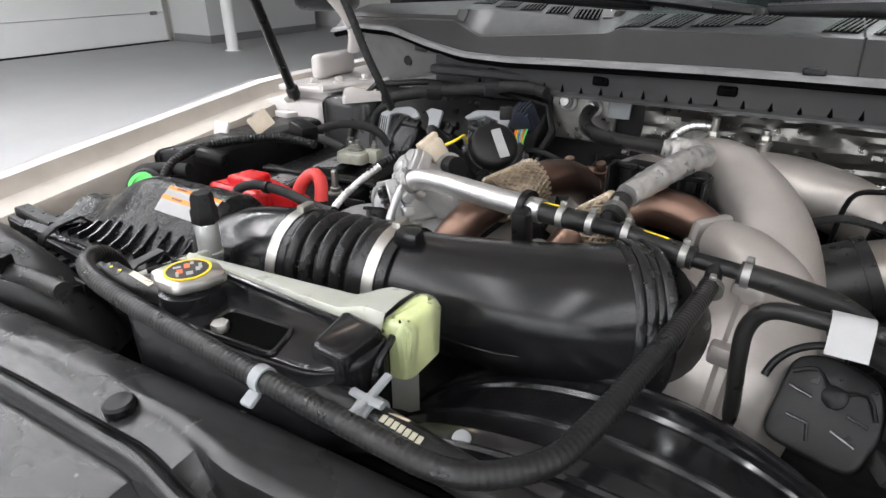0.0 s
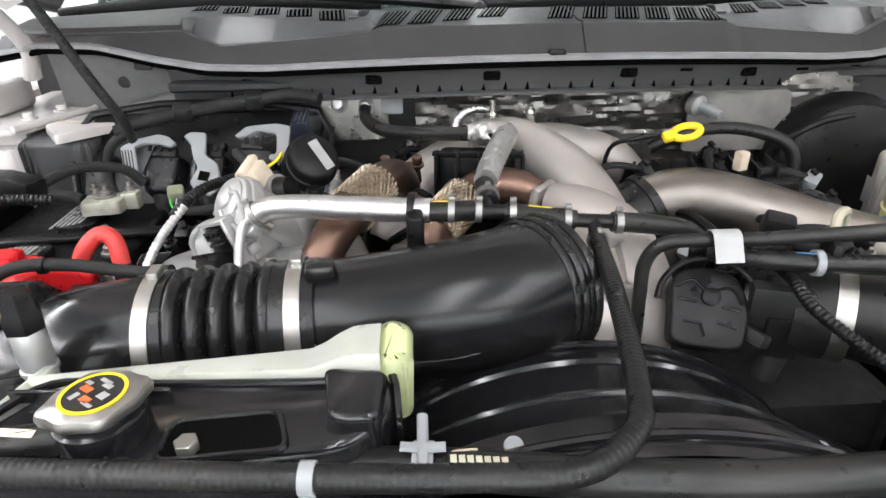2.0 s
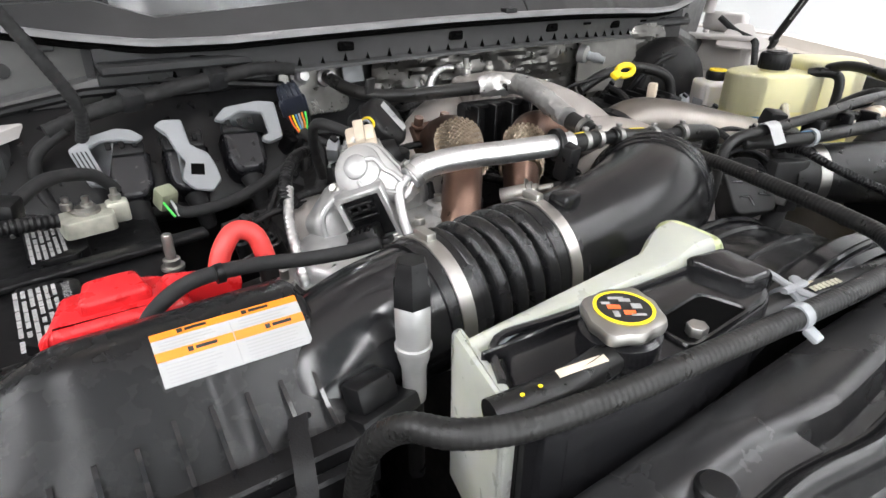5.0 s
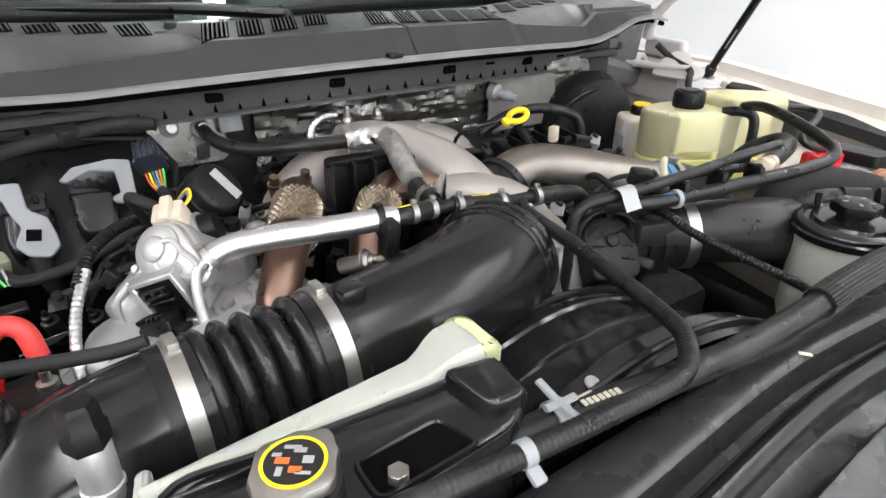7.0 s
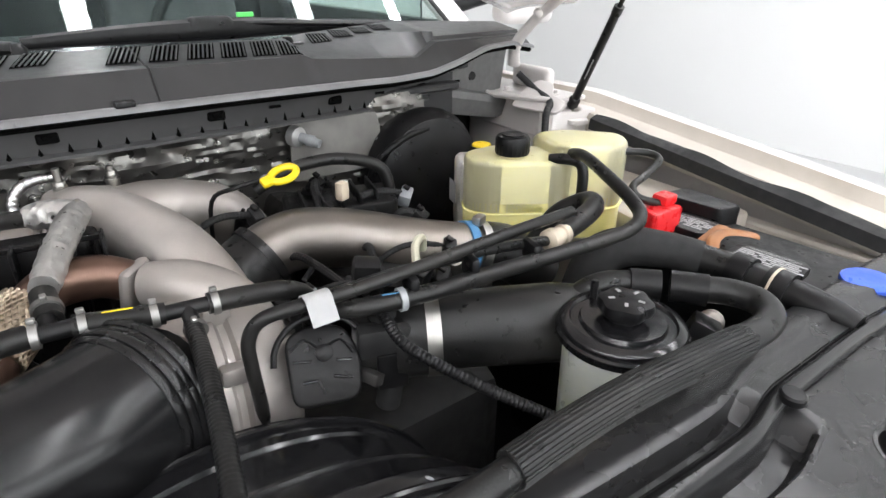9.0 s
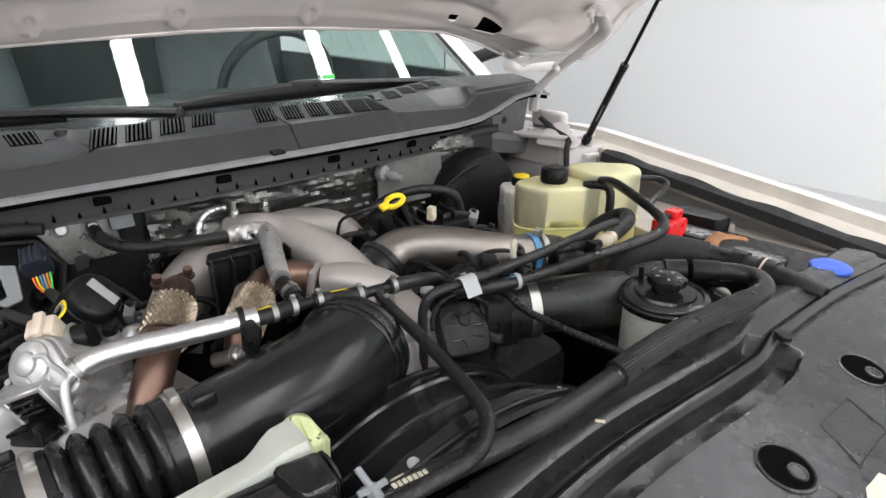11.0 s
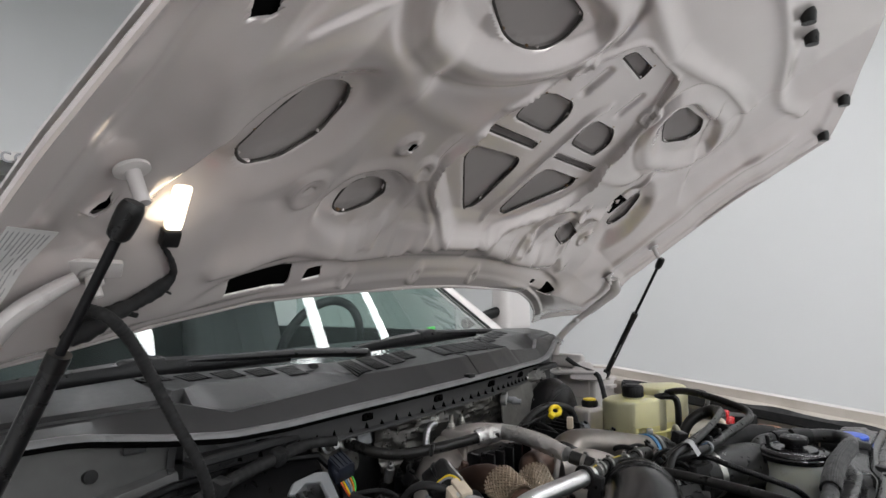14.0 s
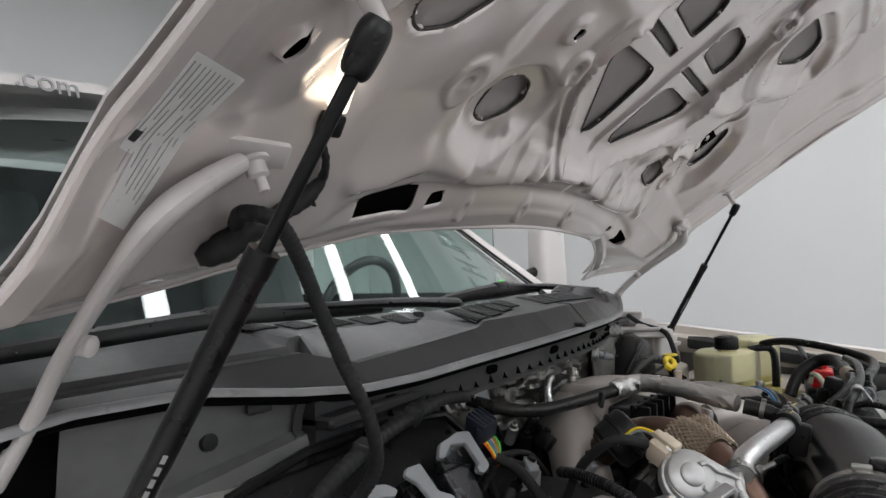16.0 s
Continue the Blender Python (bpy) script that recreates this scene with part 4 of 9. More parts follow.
BEADS = [
    ([(-0.10, 0.860), (-0.195, 0.807), (-0.257, 0.768), (-0.282, 0.726), (-0.283, 0.697), (-0.270, 0.664)], 0.011, 0.0085),
    ([(-0.118, 0.880), (-0.21, 0.826), (-0.281, 0.780), (-0.309, 0.730), (-0.310, 0.690)], 0.006, 0.0075),
    ([(0.05, 0.858), (0.15, 0.805), (0.205, 0.765), (0.232, 0.726), (0.233, 0.697), (0.215, 0.660)], 0.011, 0.0085),
    ([(-0.002, 0.563), (-0.020, 0.59), (-0.016, 0.633), (-0.010, 0.70), (-0.006, 0.76), (-0.004, 0.835)], 0.008, 0.008),
    ([(-0.27, 0.625), (-0.205, 0.553), (-0.146, 0.497), (-0.10, 0.455)], 0.005, 0.0045),
    ([(0.21, 0.625), (0.155, 0.553), (0.10, 0.497), (0.055, 0.455)], 0.005, 0.0045),
    ([(0.26, 0.86), (0.30, 0.80), (0.38, 0.765), (0.455, 0.745), (0.475, 0.70), (0.45, 0.62)], 0.012, 0.009),
    ([(-0.47, 0.615), (-0.46, 0.65), (-0.40, 0.664), (-0.33, 0.668), (-0.283, 0.672)], 0.005, 0.018),
    ([(0.40, 0.615), (0.38, 0.65), (0.33, 0.664), (0.27, 0.668), (0.235, 0.672)], 0.006, 0.014),
    ([(-0.69, 0.615), (-0.60, 0.595), (-0.52, 0.61), (-0.47, 0.64)], 0.005, 0.022),
    ([(-0.50, 0.74), (-0.47, 0.79), (-0.49, 0.85), (-0.54, 0.885)], 0.005, 0.022),
    ([(0.44, 0.76), (0.42, 0.81), (0.44, 0.86), (0.50, 0.89)], 0.010, 0.016),
    ([(-0.58, 0.90), (-0.46, 0.885), (-0.345, 0.893), (-0.268, 0.887), (-0.174, 0.873), (-0.03, 0.868), (0.12, 0.873), (0.21, 0.887), (0.31, 0.893), (0.43, 0.885)], 0.014, 0.015),
    ([(-0.50, 0.395), (-0.30, 0.400), (-0.06, 0.43), (0.0, 0.43), (0.25, 0.400), (0.446, 0.395)], 0.013, 0.016),
    ([(0.62, 0.30), (0.50, 0.33), (0.25, 0.29), (0.0, 0.275), (-0.25, 0.29), (-0.52, 0.33), (-0.65, 0.30)], 0.012, 0.014),
    ([(0.70, 0.34), (0.715, 0.5), (0.735, 0.7), (0.75, 0.84)], 0.007, 0.018),
    ([(-0.70, 0.34), (-0.715, 0.5), (-0.725, 0.64), (-0.70, 0.70)], 0.007, 0.018),
]
for s in (-1, 1):
    line = (X * s + 0.028 * s - 0.70) * 0.55 - (Y - 0.62)
    lift += 0.007 * smooth01(line / 0.012) * smooth01((X * s - 0.28) / 0.06) * smooth01((0.62 - Y) / 0.05) * smooth01((Y - 0.40) / 0.05)
for pts, depth, wide in BEADS:
    lift -= 1.1 * depth * np.exp(-(from_line(P, pts) / wide) ** 2)
lift += 0.010 * np.exp(-((Y - 0.908 - 0.12 * X * X) / 0.012) ** 2) * smooth01((0.62 - np.abs(X)) / 0.1)
lift += 0.006 * np.exp(-((np.abs(X + 0.028) - 0.085) / 0.012) ** 2) * smooth01((0.575 - Y) / 0.01) * smooth01((Y - 0.51) / 0.01)
for x0, x1, y0 in ((-0.335, -0.295, 0.862), (-0.26, -0.16, 0.868), (0.07, 0.16, 0.868), (0.20, 0.25, 0.862)):
    lift -= 0.006 * smooth01((X - x0) / 0.006) * smooth01((x1 - X) / 0.006) * smooth01((Y - y0 + 0.020) / 0.005) * smooth01((y0 + 0.022 - Y) / 0.005)
for x0 in (-0.36, -0.20, 0.02, 0.19, 0.33):
    lift += 0.008 * np.exp(-(((X - x0) / 0.012) ** 2 + ((Y - 0.882) / 0.02) ** 2))
for cx, cy, r in ((-0.499, 0.808, 0.032), (-0.313, 0.751, 0.024), (0.353, 0.756, 0.022), (0.50, 0.821, 0.024), (-0.200, 0.531, 0.026), (0.141, 0.529, 0.026), (-0.114, 0.934, 0.020), (-0.30, 0.94, 0.018), (0.10, 0.934, 0.020),
                  (-0.387, 0.7215, 0.020), (0.469, 0.7245, 0.018), (-0.786, 0.768, 0.014)):
    d = np.hypot(X - cx, Y - cy)
    lift += -0.008 * smooth01((r - d) / 0.006) + 0.003 * smooth01((r * 0.72 - d) / 0.006)
    if (cx, cy) not in ((-0.387, 0.7215), (0.469, 0.7245), (-0.786, 0.768)):
        lift += 0.010 * smooth01((0.0055 - d) / 0.003)
# pocket behind the lamp
lift += 0.042 * np.exp(-((X + 0.682) / 0.040) ** 2 - ((Y - 0.806) / 0.042) ** 2)
edge = np.minimum((1 - np.abs(EU)) * 0.86, np.minimum(EV, 1 - EV) * 0.85)
lift -= 0.005 * smooth01((0.030 - edge) / 0.004) * smooth01((0.92 - EV) / 0.03)
lift -= 0.004 * smooth01((0.052 - edge) / 0.02) * smooth01((np.abs(EU) - 0.8) / 0.05)
for s in (-1, 1):
    d = np.hypot((X - s * 0.60) / 1.6, Y - 0.95)
    lift += -0.010 * np.exp(-(d / 0.03) ** 2)
Z = np.array([hood_z(x, y) for x, y in P]) + lift
hood = thing("hood", "raised pearl white hood with a pressed inner panel", "hood", (0, 1.0, 1.4), move=(0.0, 0.008, 0.002))
bm = bmesh.new()
vs = [bm.verts.new((x, y, z)) for (x, y), z in zip(P, Z)]
W = NY + 1
for i in range(NX):
    for j in range(NY):
        q = (i * W + j, (i + 1) * W + j, (i + 1) * W + j + 1, i * W + j + 1)
        if not any(cut[k] for k in q):
            bm.faces.new([vs[k] for k in q])
bmesh.ops.delete(bm, geom=[v for v in bm.verts if not v.link_faces], context="VERTS")
bmesh.ops.remove_doubles(bm, verts=bm.verts, dist=0.0003)
rim = bmesh.ops.extrude_edge_only(bm, edges=[e for e in bm.edges if len(e.link_faces) == 1])
bmesh.ops.translate(bm, verts=[v for v in rim["geom"] if isinstance(v, bmesh.types.BMVert)], vec=(0, 0.0006, 0.003))
part("inner_panel", bm, HOODIN, hood, "pressed inner panel with cut-outs", 75)
Q = np.array([hood_plan(u, v) for u, v in zip(EU, EV)])
for poly in HOLES[:13]:
    d, _ = signed(Q, poly)
    bm, back = bmesh.new(), {}
    for n in np.nonzero(d < 0.012)[0]:
        i, j = divmod(int(n), W)
        q = (i * W + j, (i + 1) * W + j, (i + 1) * W + j + 1, i * W + j + 1)
        if i < NX and j < NY and all(d[k] < 0.012 for k in q):
            for k in q:
                if k not in back:
                    back[k] = bm.verts.new((Q[k][0], Q[k][1], Z[k] + 0.011))
            bm.faces.new([back[k] for k in q])
    part("backing_skin", bm, HOODBACK, hood, "grey skin seen through a cut-out, darkened for shade", 75)
    mid = poly.mean(axis=0)
    ring = []
    for x, y in poly[::2]:
        k = int(np.argmin((P[:, 0] - x) ** 2 + (P[:, 1] - y) ** 2))
        ring.append((x + (mid[0] - x) * 0.018, y + (mid[1] - y) * 0.016, Z[k] + 0.0022))
    # thin dark tube added to draw the gap's shadow line
    part("gap_outline", tube(ring + ring[:1], 0.0022, 6, 2), GAP_SHADE, hood, "dark outline painting in the shaded gap round a cut-out")
# black sheets added behind slots and small holes in place of cavity shade
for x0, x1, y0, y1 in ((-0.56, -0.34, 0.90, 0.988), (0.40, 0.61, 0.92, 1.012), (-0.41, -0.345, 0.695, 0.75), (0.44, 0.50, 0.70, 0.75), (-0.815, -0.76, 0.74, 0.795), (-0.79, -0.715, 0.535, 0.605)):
    part("slot_shade", thick(loft([[(x0 + (x1 - x0) * i / 4, y0 + (y1 - y0) * j / 4, hood_z(x0 + (x1 - x0) * i / 4, y0 + (y1 - y0) * j / 4) + 0.013) for j in range(5)] for i in range(5)]), 0.002), SHADE_BLACK, hood, "black sheet standing in for shade behind a hood opening")
rows = [[(*hood_plan(u, v), hood_z(*hood_plan(u, v)) + 0.016 + 0.05 * (1 - abs(u) ** 8) * math.sin(math.pi * v) ** 0.5) for u in np.linspace(-1, 1, 31)] for v in np.linspace(0, 1, 31)]
part("outer_skin", thick(loft(rows), 0.002), PAINT, hood, "pearl white outer skin", 75)
part("hem", tube([(*hood_plan(u, 0.0), hood_z(*hood_plan(u, 0.0)) - 0.004) for u in np.linspace(-1, 1, 40)], 0.004, 8, 2), HOODIN, hood)
for s_ in (-1, 1):
    part("hem", tube([(*hood_plan(s_, v), hood_z(*hood_plan(s_, v)) - 0.004) for v in np.linspace(0, 1, 40)], 0.0045, 8, 2), HOODIN, hood)
rng = random.Random(4)
for poly in HOLES[:13]:
    for k in range(7):
        x, y = poly[rng.randrange(len(poly))]
        i = int(np.argmin((P[:, 0] - x) ** 2 + (P[:, 1] - y) ** 2))
        part("adhesive_blob", rbox(rng.uniform(0.006, 0.014), rng.uniform(0.004, 0.007), 0.005, pose(x, y, Z[i] + 0.004, rng.uniform(-30, 0), 0, rng.uniform(0, 180)), 0.0016, 1), rng.choice([RUST, HOODIN, HOODIN]), hood)
for x, y in ((0.282, 0.256), (0.174, 0.254), (0.665, 0.215), (0.765, 0.265)):
    part("bump_stop", lathe([(0.012, -0.022), (0.014, -0.004), (0.010, 0.01)], pose(x, y, hood_z(x, y)), 14), RUBBER, hood)


def hinge(s):
    line = [(0.776, 0.838, 1.586), (0.800, 0.846, 1.570), (0.826, 0.860, 1.545), (0.830, 0.92, 1.502), (0.826, 1.00, 1.445), (0.826, 1.06, 1.386), (0.845, 1.085, 1.335)]
    part("hinge_arm", tube([(s * x, y, z) for x, y, z in line], [0.012, 0.015, 0.0165, 0.0125, 0.0115, 0.0125, 0.015], 14, 6, flat=0.6), PAINT, hood, "pale painted hinge arm")
    part("hinge_plate", prism(rounded([(-0.026, -0.014), (0.028, -0.014), (0.028, 0.010), (-0.026, 0.014)], 0.004), -0.002, 0.003, facing((s * 0.757, 0.848, hood_z(0.757, 0.848) - 0.008), (0.2 * s, -0.55, -0.8)), 0.001), PAINT, hood)
    part("hinge_bolt", lathe([(0.013, 0), (0.013, 0.003), (0.0085, 0.004), (0.0085, 0.014), (0.0045, 0.016), (0.0045, 0.027), (0, 0.028)], facing((s * 0.755, 0.852, hood_z(0.755, 0.852) - 0.010), (-s * 0.1, -0.35, -0.9)), 16), PAINT, hood, "pale painted bolt and nut")
    part("hinge_bolt", lathe([(0.009, 0), (0.009, 0.013), (0.007, 0.015), (0, 0.016)], facing((s * 0.818, 0.995, 1.455), (-s * 0.5, -0.8, -0.2)), 16), PAINT, hood, "pale painted hinge pin")
    part("hinge_base", rbox(0.03, 0.12, 0.05, pose(s * 0.875, 1.05, 1.31), 0.014, 4), PAINT, hood)


hinge(-1)
hinge(1)


def strut(s):
    top, foot = Vector((s * 0.791, 0.703, 1.646)), Vector((s * 0.866, 0.925, 1.268))
    st = thing("gas_strut", "black gas strut holding the hood open", "gas strut", foot, "hood struts")
    way = (top - foot).normalized()
    j = foot.lerp(top, 0.55 if s > 0 else 0.66)
    part("cylinder", tube([foot + way * 0.02, foot.lerp(j, 0.5), j], 0.0090, 16, 4), STRUTM, st, "black strut cylinder with worn print")
    part("collar", tube([j - way * 0.012, j + way * 0.004], 0.0100, 16, 2), RUBBER, st)
    part("rod", tube([j, top - way * 0.02], 0.0046, 12, 3), PLASTIC, st, "dark strut rod")
    part("socket", tube([top - way * 0.034, top - way * 0.028, top - way * 0.006, top + way * 0.002], [0.007, 0.0105, 0.0115, 0.0085], 14, 4, flat=0.9), RUBBER, st)
    part("socket", rbox(0.022, 0.022, 0.03, facing(foot + way * 0.012, way), 0.007, 3), RUBBER, st)
    part("ball_stud", lathe([(0.0155, 0.0), (0.0155, 0.003), (0.0065, 0.0045), (0.0065, 0.036)], facing((s * 0.783, 0.724, hood_z(0.783, 0.724) - 0.002), (-s * 0.1, -0.40, -0.9)), 18), PAINT, st, "pale painted ball stud")
    part("ball_stud", lathe([(0.012, 0.0), (0.012, 0.03)], facing(foot + Vector((s * 0.024, 0, -0.016)), (-s * 0.85, 0, 0.5)), 14), STEEL, st)
    part("foot_bracket", prism(rounded([(-0.05, -0.025), (0.05, -0.03), (0.06, 0.02), (0.01, 0.03), (-0.05, 0.02)], 0.012), -0.006, 0.004, pose(foot.x + s * 0.012, foot.y + 0.02, foot.z - 0.03, 0, 0, 80), 0.002), PAINT, st, "pale painted strut bracket")
    for k in range(7):
        part("print_mark", rbox(0.0004, 0.003, 0.006, facing(foot.lerp(j, 0.35 + 0.03 * k), way) @ pose(-0.0091 * 0.7, -0.0091 * 0.72, 0, 0, 0, 45), 0), GREYPR, st)


strut(-1)
strut(1)

# hood lamp and its wiring
lampt = thing("hood_lamp", "lit hood lamp with a clear lens and black plug", "lamp", (-0.68, 0.83, 1.67))
A, B = Vector((-0.681, 0.815, 1.694)), Vector((-0.677, 0.848, 1.643))
wy = (B - A).normalized()
m = Matrix.Translation((A + B) / 2) @ wy.to_track_quat("Y", "Z").to_matrix().to_4x4()
part("lens", rbox(0.022, 0.060, 0.013, m, 0.005, 3, taper=0.8), WARM, lampt, "glowing warm white lens")
part("plug", rbox(0.022, 0.022, 0.014, m @ pose(0.001, 0.040, 0), 0.004), PLASTIC, lampt)
data = bpy.data.lights.new("hood_lamp_bulb", "POINT")
data.energy, data.color, data.shadow_soft_size = 0.02, (1.0, 0.82, 0.60), 0.012
lob = new("hood_lamp_bulb", data)
lob.location = (A + B) / 2 + Vector((-0.003, -0.022, -0.012))
harn = thing("lamp_harness", "black taped wiring harness hanging from the hood", "wiring harness", (-0.74, 0.93, 1.53), move=(0.0, 0.008, 0.002))
HZ = lambda x, y, o: (x, y, hood_z(x, y) - o)
part("lead", tube([tuple(B + wy * 0.022), HZ(-0.662, 0.866, 0.008), HZ(-0.650, 0.884, 0.010), HZ(-0.662, 0.897, 0.010), HZ(-0.690, 0.905, 0.012)], [0.0025, 0.003, 0.0045, 0.009, 0.007], 10, 6, ridge=0.0012, pitch=0.011), TAPE, harn)
part("flap", rbox(0.022, 0.010, 0.003, pose(*HZ(-0.652, 0.898, 0.014), 25, 10, 40), 0.001, 1), TAPE, harn)
part("flap", rbox(0.020, 0.012, 0.003, pose(*HZ(-0.686, 0.915, 0.016), -20, 15, -25), 0.001, 1), TAPE, harn)
part("branch", tube([HZ(-0.685, 0.904, 0.012), HZ(-0.710, 0.908, 0.014), HZ(-0.735, 0.921, 0.016), HZ(-0.752, 0.930, 0.014)], [0.007, 0.010, 0.012, 0.006], 10, 6, ridge=0.002, pitch=0.015), TAPE, harn)
CABLE = [(-0.735, 0.900, 1.548), (-0.752, 0.868, 1.553), (-0.742, 0.843, 1.545), (-0.716, 0.848, 1.518), (-0.69, 0.853, 1.475), (-0.664, 0.853, 1.425), (-0.633, 0.85, 1.364), (-0.614, 0.862, 1.314), (-0.618, 0.892, 1.272)]
part("cable", tube(CABLE, 0.0064, 10, 6, ridge=0.0008, pitch=0.006), TAPE, harn, "black taped cable")

# specification label on the hood's side
lab = thing("hood_label", "white printed specification label on the hood", "label", (-0.84, 0.83, 1.58), move=(0.0, 0.01, 0.002))


def on_hood(u, v, up=0.0):
    """u across the label, v along it, both from 0 to 1."""
    x, y = -0.857 + 0.045 * u - 0.012 * v - 0.012 * u * v, 0.766 + 0.018 * u + 0.100 * v
    i = int(np.argmin((P[:, 0] - x) ** 2 + (P[:, 1] - y) ** 2))
    return (x, y, hood_z(x, y) - 0.0105 - up)


part("sheet", thick(loft([[on_hood(i / 6, j / 12) for j in range(13)] for i in range(7)]), 0.0003), LABELM, lab)
for k in range(9):
    u = 0.06 + 0.10 * k
    n = 1 + k % 3
    for c in range(n):
        v0 = 0.04 + 0.9 * c / n
        part("print_line", thick(loft([[on_hood(u + 0.022 * i, v0 + (0.9 / n - 0.06) * (0.7 + 0.3 * ((k * 7 + c) % 4) / 3) * j / 6, 0.0005) for j in range(7)] for i in range(2)]), 0.0002), GREYPR, lab)
part("print_block", thick(loft([[on_hood(0.03 + 0.16 * i, 0.52 + 0.09 * j, 0.0007) for j in range(2)] for i in range(2)]), 0.0002), BLACKP, lab)

# ---- engine bay: dark mass under everything ----
eng = thing("engine_block", "dark engine castings deep in the bay", "engine", (0, 0.65, 0.7))
part("crankcase", rbox(0.62, 0.50, 0.42, pose(-0.04, 0.72, 0.90), 0.03), DARKIRON, eng)
part("valve_cover", rbox(0.16, 0.46, 0.10, pose(-0.36, 0.74, 1.15, 0, -18), 0.02), DARKIRON, eng)
part("valve_cover", rbox(0.16, 0.40, 0.10, pose(0.24, 0.78, 1.14, 0, 18), 0.02), DARKIRON, eng)
part("front_cover", rbox(0.5, 0.10, 0.35, pose(-0.02, 0.50, 0.95), 0.02), DARKIRON, eng)
rng = random.Random(11)
for k in range(46):
    x, y = rng.uniform(-0.42, 0.36), rng.uniform(0.60, 0.93)
    z = 1.13 + rng.uniform(0, 0.05)
    if k % 3 == 0:
        part("boss", lathe([(0.016, -0.04), (0.015, 0.012), (0.009, 0.014), (0.009, 0.022)], facing((x, y, z), (rng.uniform(-.3, .3), rng.uniform(-.5, .1), 1)), 14), rng.choice([DARKIRON, DARKIRON, STEEL]), eng)
    elif k % 3 == 1:
        part("bracket", rbox(rng.uniform(0.03, 0.08), rng.uniform(0.02, 0.05), rng.uniform(0.02, 0.06), pose(x, y, z, rng.uniform(-20, 20), rng.uniform(-20, 20), rng.uniform(0, 180)), 0.005), rng.choice([DARKIRON, PLASTIC]), eng)
    else:
        part("harness_run", tube([(x, y, z), (x + rng.uniform(-.06, .06), y + 0.05, z + 0.02), (x + rng.uniform(-.1, .1), y + 0.10, z)], 0.006, 8, 5), TAPE, eng)
bay = thing("bay_floor_shield", "black splash shields at the bottom of the bay", "splash shield", (0, 0.5, 0.6))
part("shield", slab(-0.92, 0.92, 0.0, 1.0, 0.60, 0.63), PLASTIC, bay)

# ---- radiator support and front sight shield ----
sup = thing("radiator_support_cover", "black plastic radiator support cover with ridges", "radiator cover", (0, 0.1, 1.1), move=(-0.002, -0.004, -0.001))


def rail_z(x):
    return 1.222 - 0.02 * (abs(x) / 0.7) ** 2


def ridge_y(x):
    a = abs(x)
    return 0.219 - 0.014 * sstep(0.0, 0.28, a) + 0.012 * sstep(0.27, 0.36, a) - 0.02 * sstep(0.5, 0.85, a)


def cover_strip(profile, x0=-0.86, x1=0.80, n=150):
    """A strip of the cover; the profile gives (y from the ridge, z from the rail) at each x."""
    return loft([[(x, ridge_y(x) + y, rail_z(x) + z) for y, z in profile(x)] for x in [x0 + (x1 - x0) * k / n for k in range(n + 1)]])


def trough(x):
    """How deep the long troughs are: full between the two blocks, nothing beyond."""
    return 1 - sstep(0.300, 0.318, abs(x))


def beam_profile(x):
    rear, o = 0.288 - ridge_y(x), trough(x)
    return [(rear, -0.16), (rear, -0.014), (rear - 0.005, -0.005), (rear - 0.014, -0.001), (0.040, 0.002), (0.033, 0.0018), (0.0295, -0.001), (0.0275, -0.003 - 0.020 * o), (0.025, -0.004 - 0.022 * o), (0.0105, -0.005 - 0.021 * o)]


def ridge_profile(x):
    return [(0.0125, -0.030), (0.0118, -0.009), (0.0105, -0.0062), (0.0085, -0.0055), (0.0075, -0.0078), (0.0062, -0.0055), (0.004, -0.0012), (0.0, 0.001), (-0.004, -0.0008), (-0.0075, -0.006), (-0.009, -0.012), (-0.010, -0.036)]


def band_profile(x):
    o, w = trough(x * 0.93), 0.0025 * math.sin(x * 31.0) + 0.0015 * math.sin(x * 67.0)
    return [(-0.0095, -0.012 - 0.022 * o), (-0.013, -0.011 - 0.024 * o), (-0.020, -0.0112 - (0.024 + w) * o), (-0.029, -0.012 - (0.023 + w) * o), (-0.0335, -0.013 - 0.018 * o), (-0.0365, -0.014 - 0.006 * o), (-0.039, -0.0145), (-0.044, -0.0155)]


def shield_profile(x):
    return [(-0.043, -0.0150), (-0.052, -0.0172), (-0.075, -0.0215), (-0.105, -0.028), (-0.14, -0.037), (-0.18, -0.052), (-0.23, -0.076), (-0.29, -0.115), (-0.35, -0.19), (-0.37, -0.30)]


part("beam", thick(cover_strip(beam_profile), 0.003), BEAMM, sup, "satin black beam with a stepped channel")
part("seal_ridge", thick(cover_strip(ridge_profile), 0.002), SEALB, sup, "glossy black rubber seal ridge")
part("band", thick(cover_strip(band_profile), 0.002), BEAMM, sup, "raised black band before the seal")
part("sight_shield", thick(cover_strip(shield_profile), 0.003), BEAMM, sup, "greyish black sight shield")


def shield_z(x, y):
    p = shield_profile(x)
    return rail_z(x) + float(np.interp(y - ridge_y(x), [q[0] for q in p][::-1], [q[1] for q in p][::-1]))


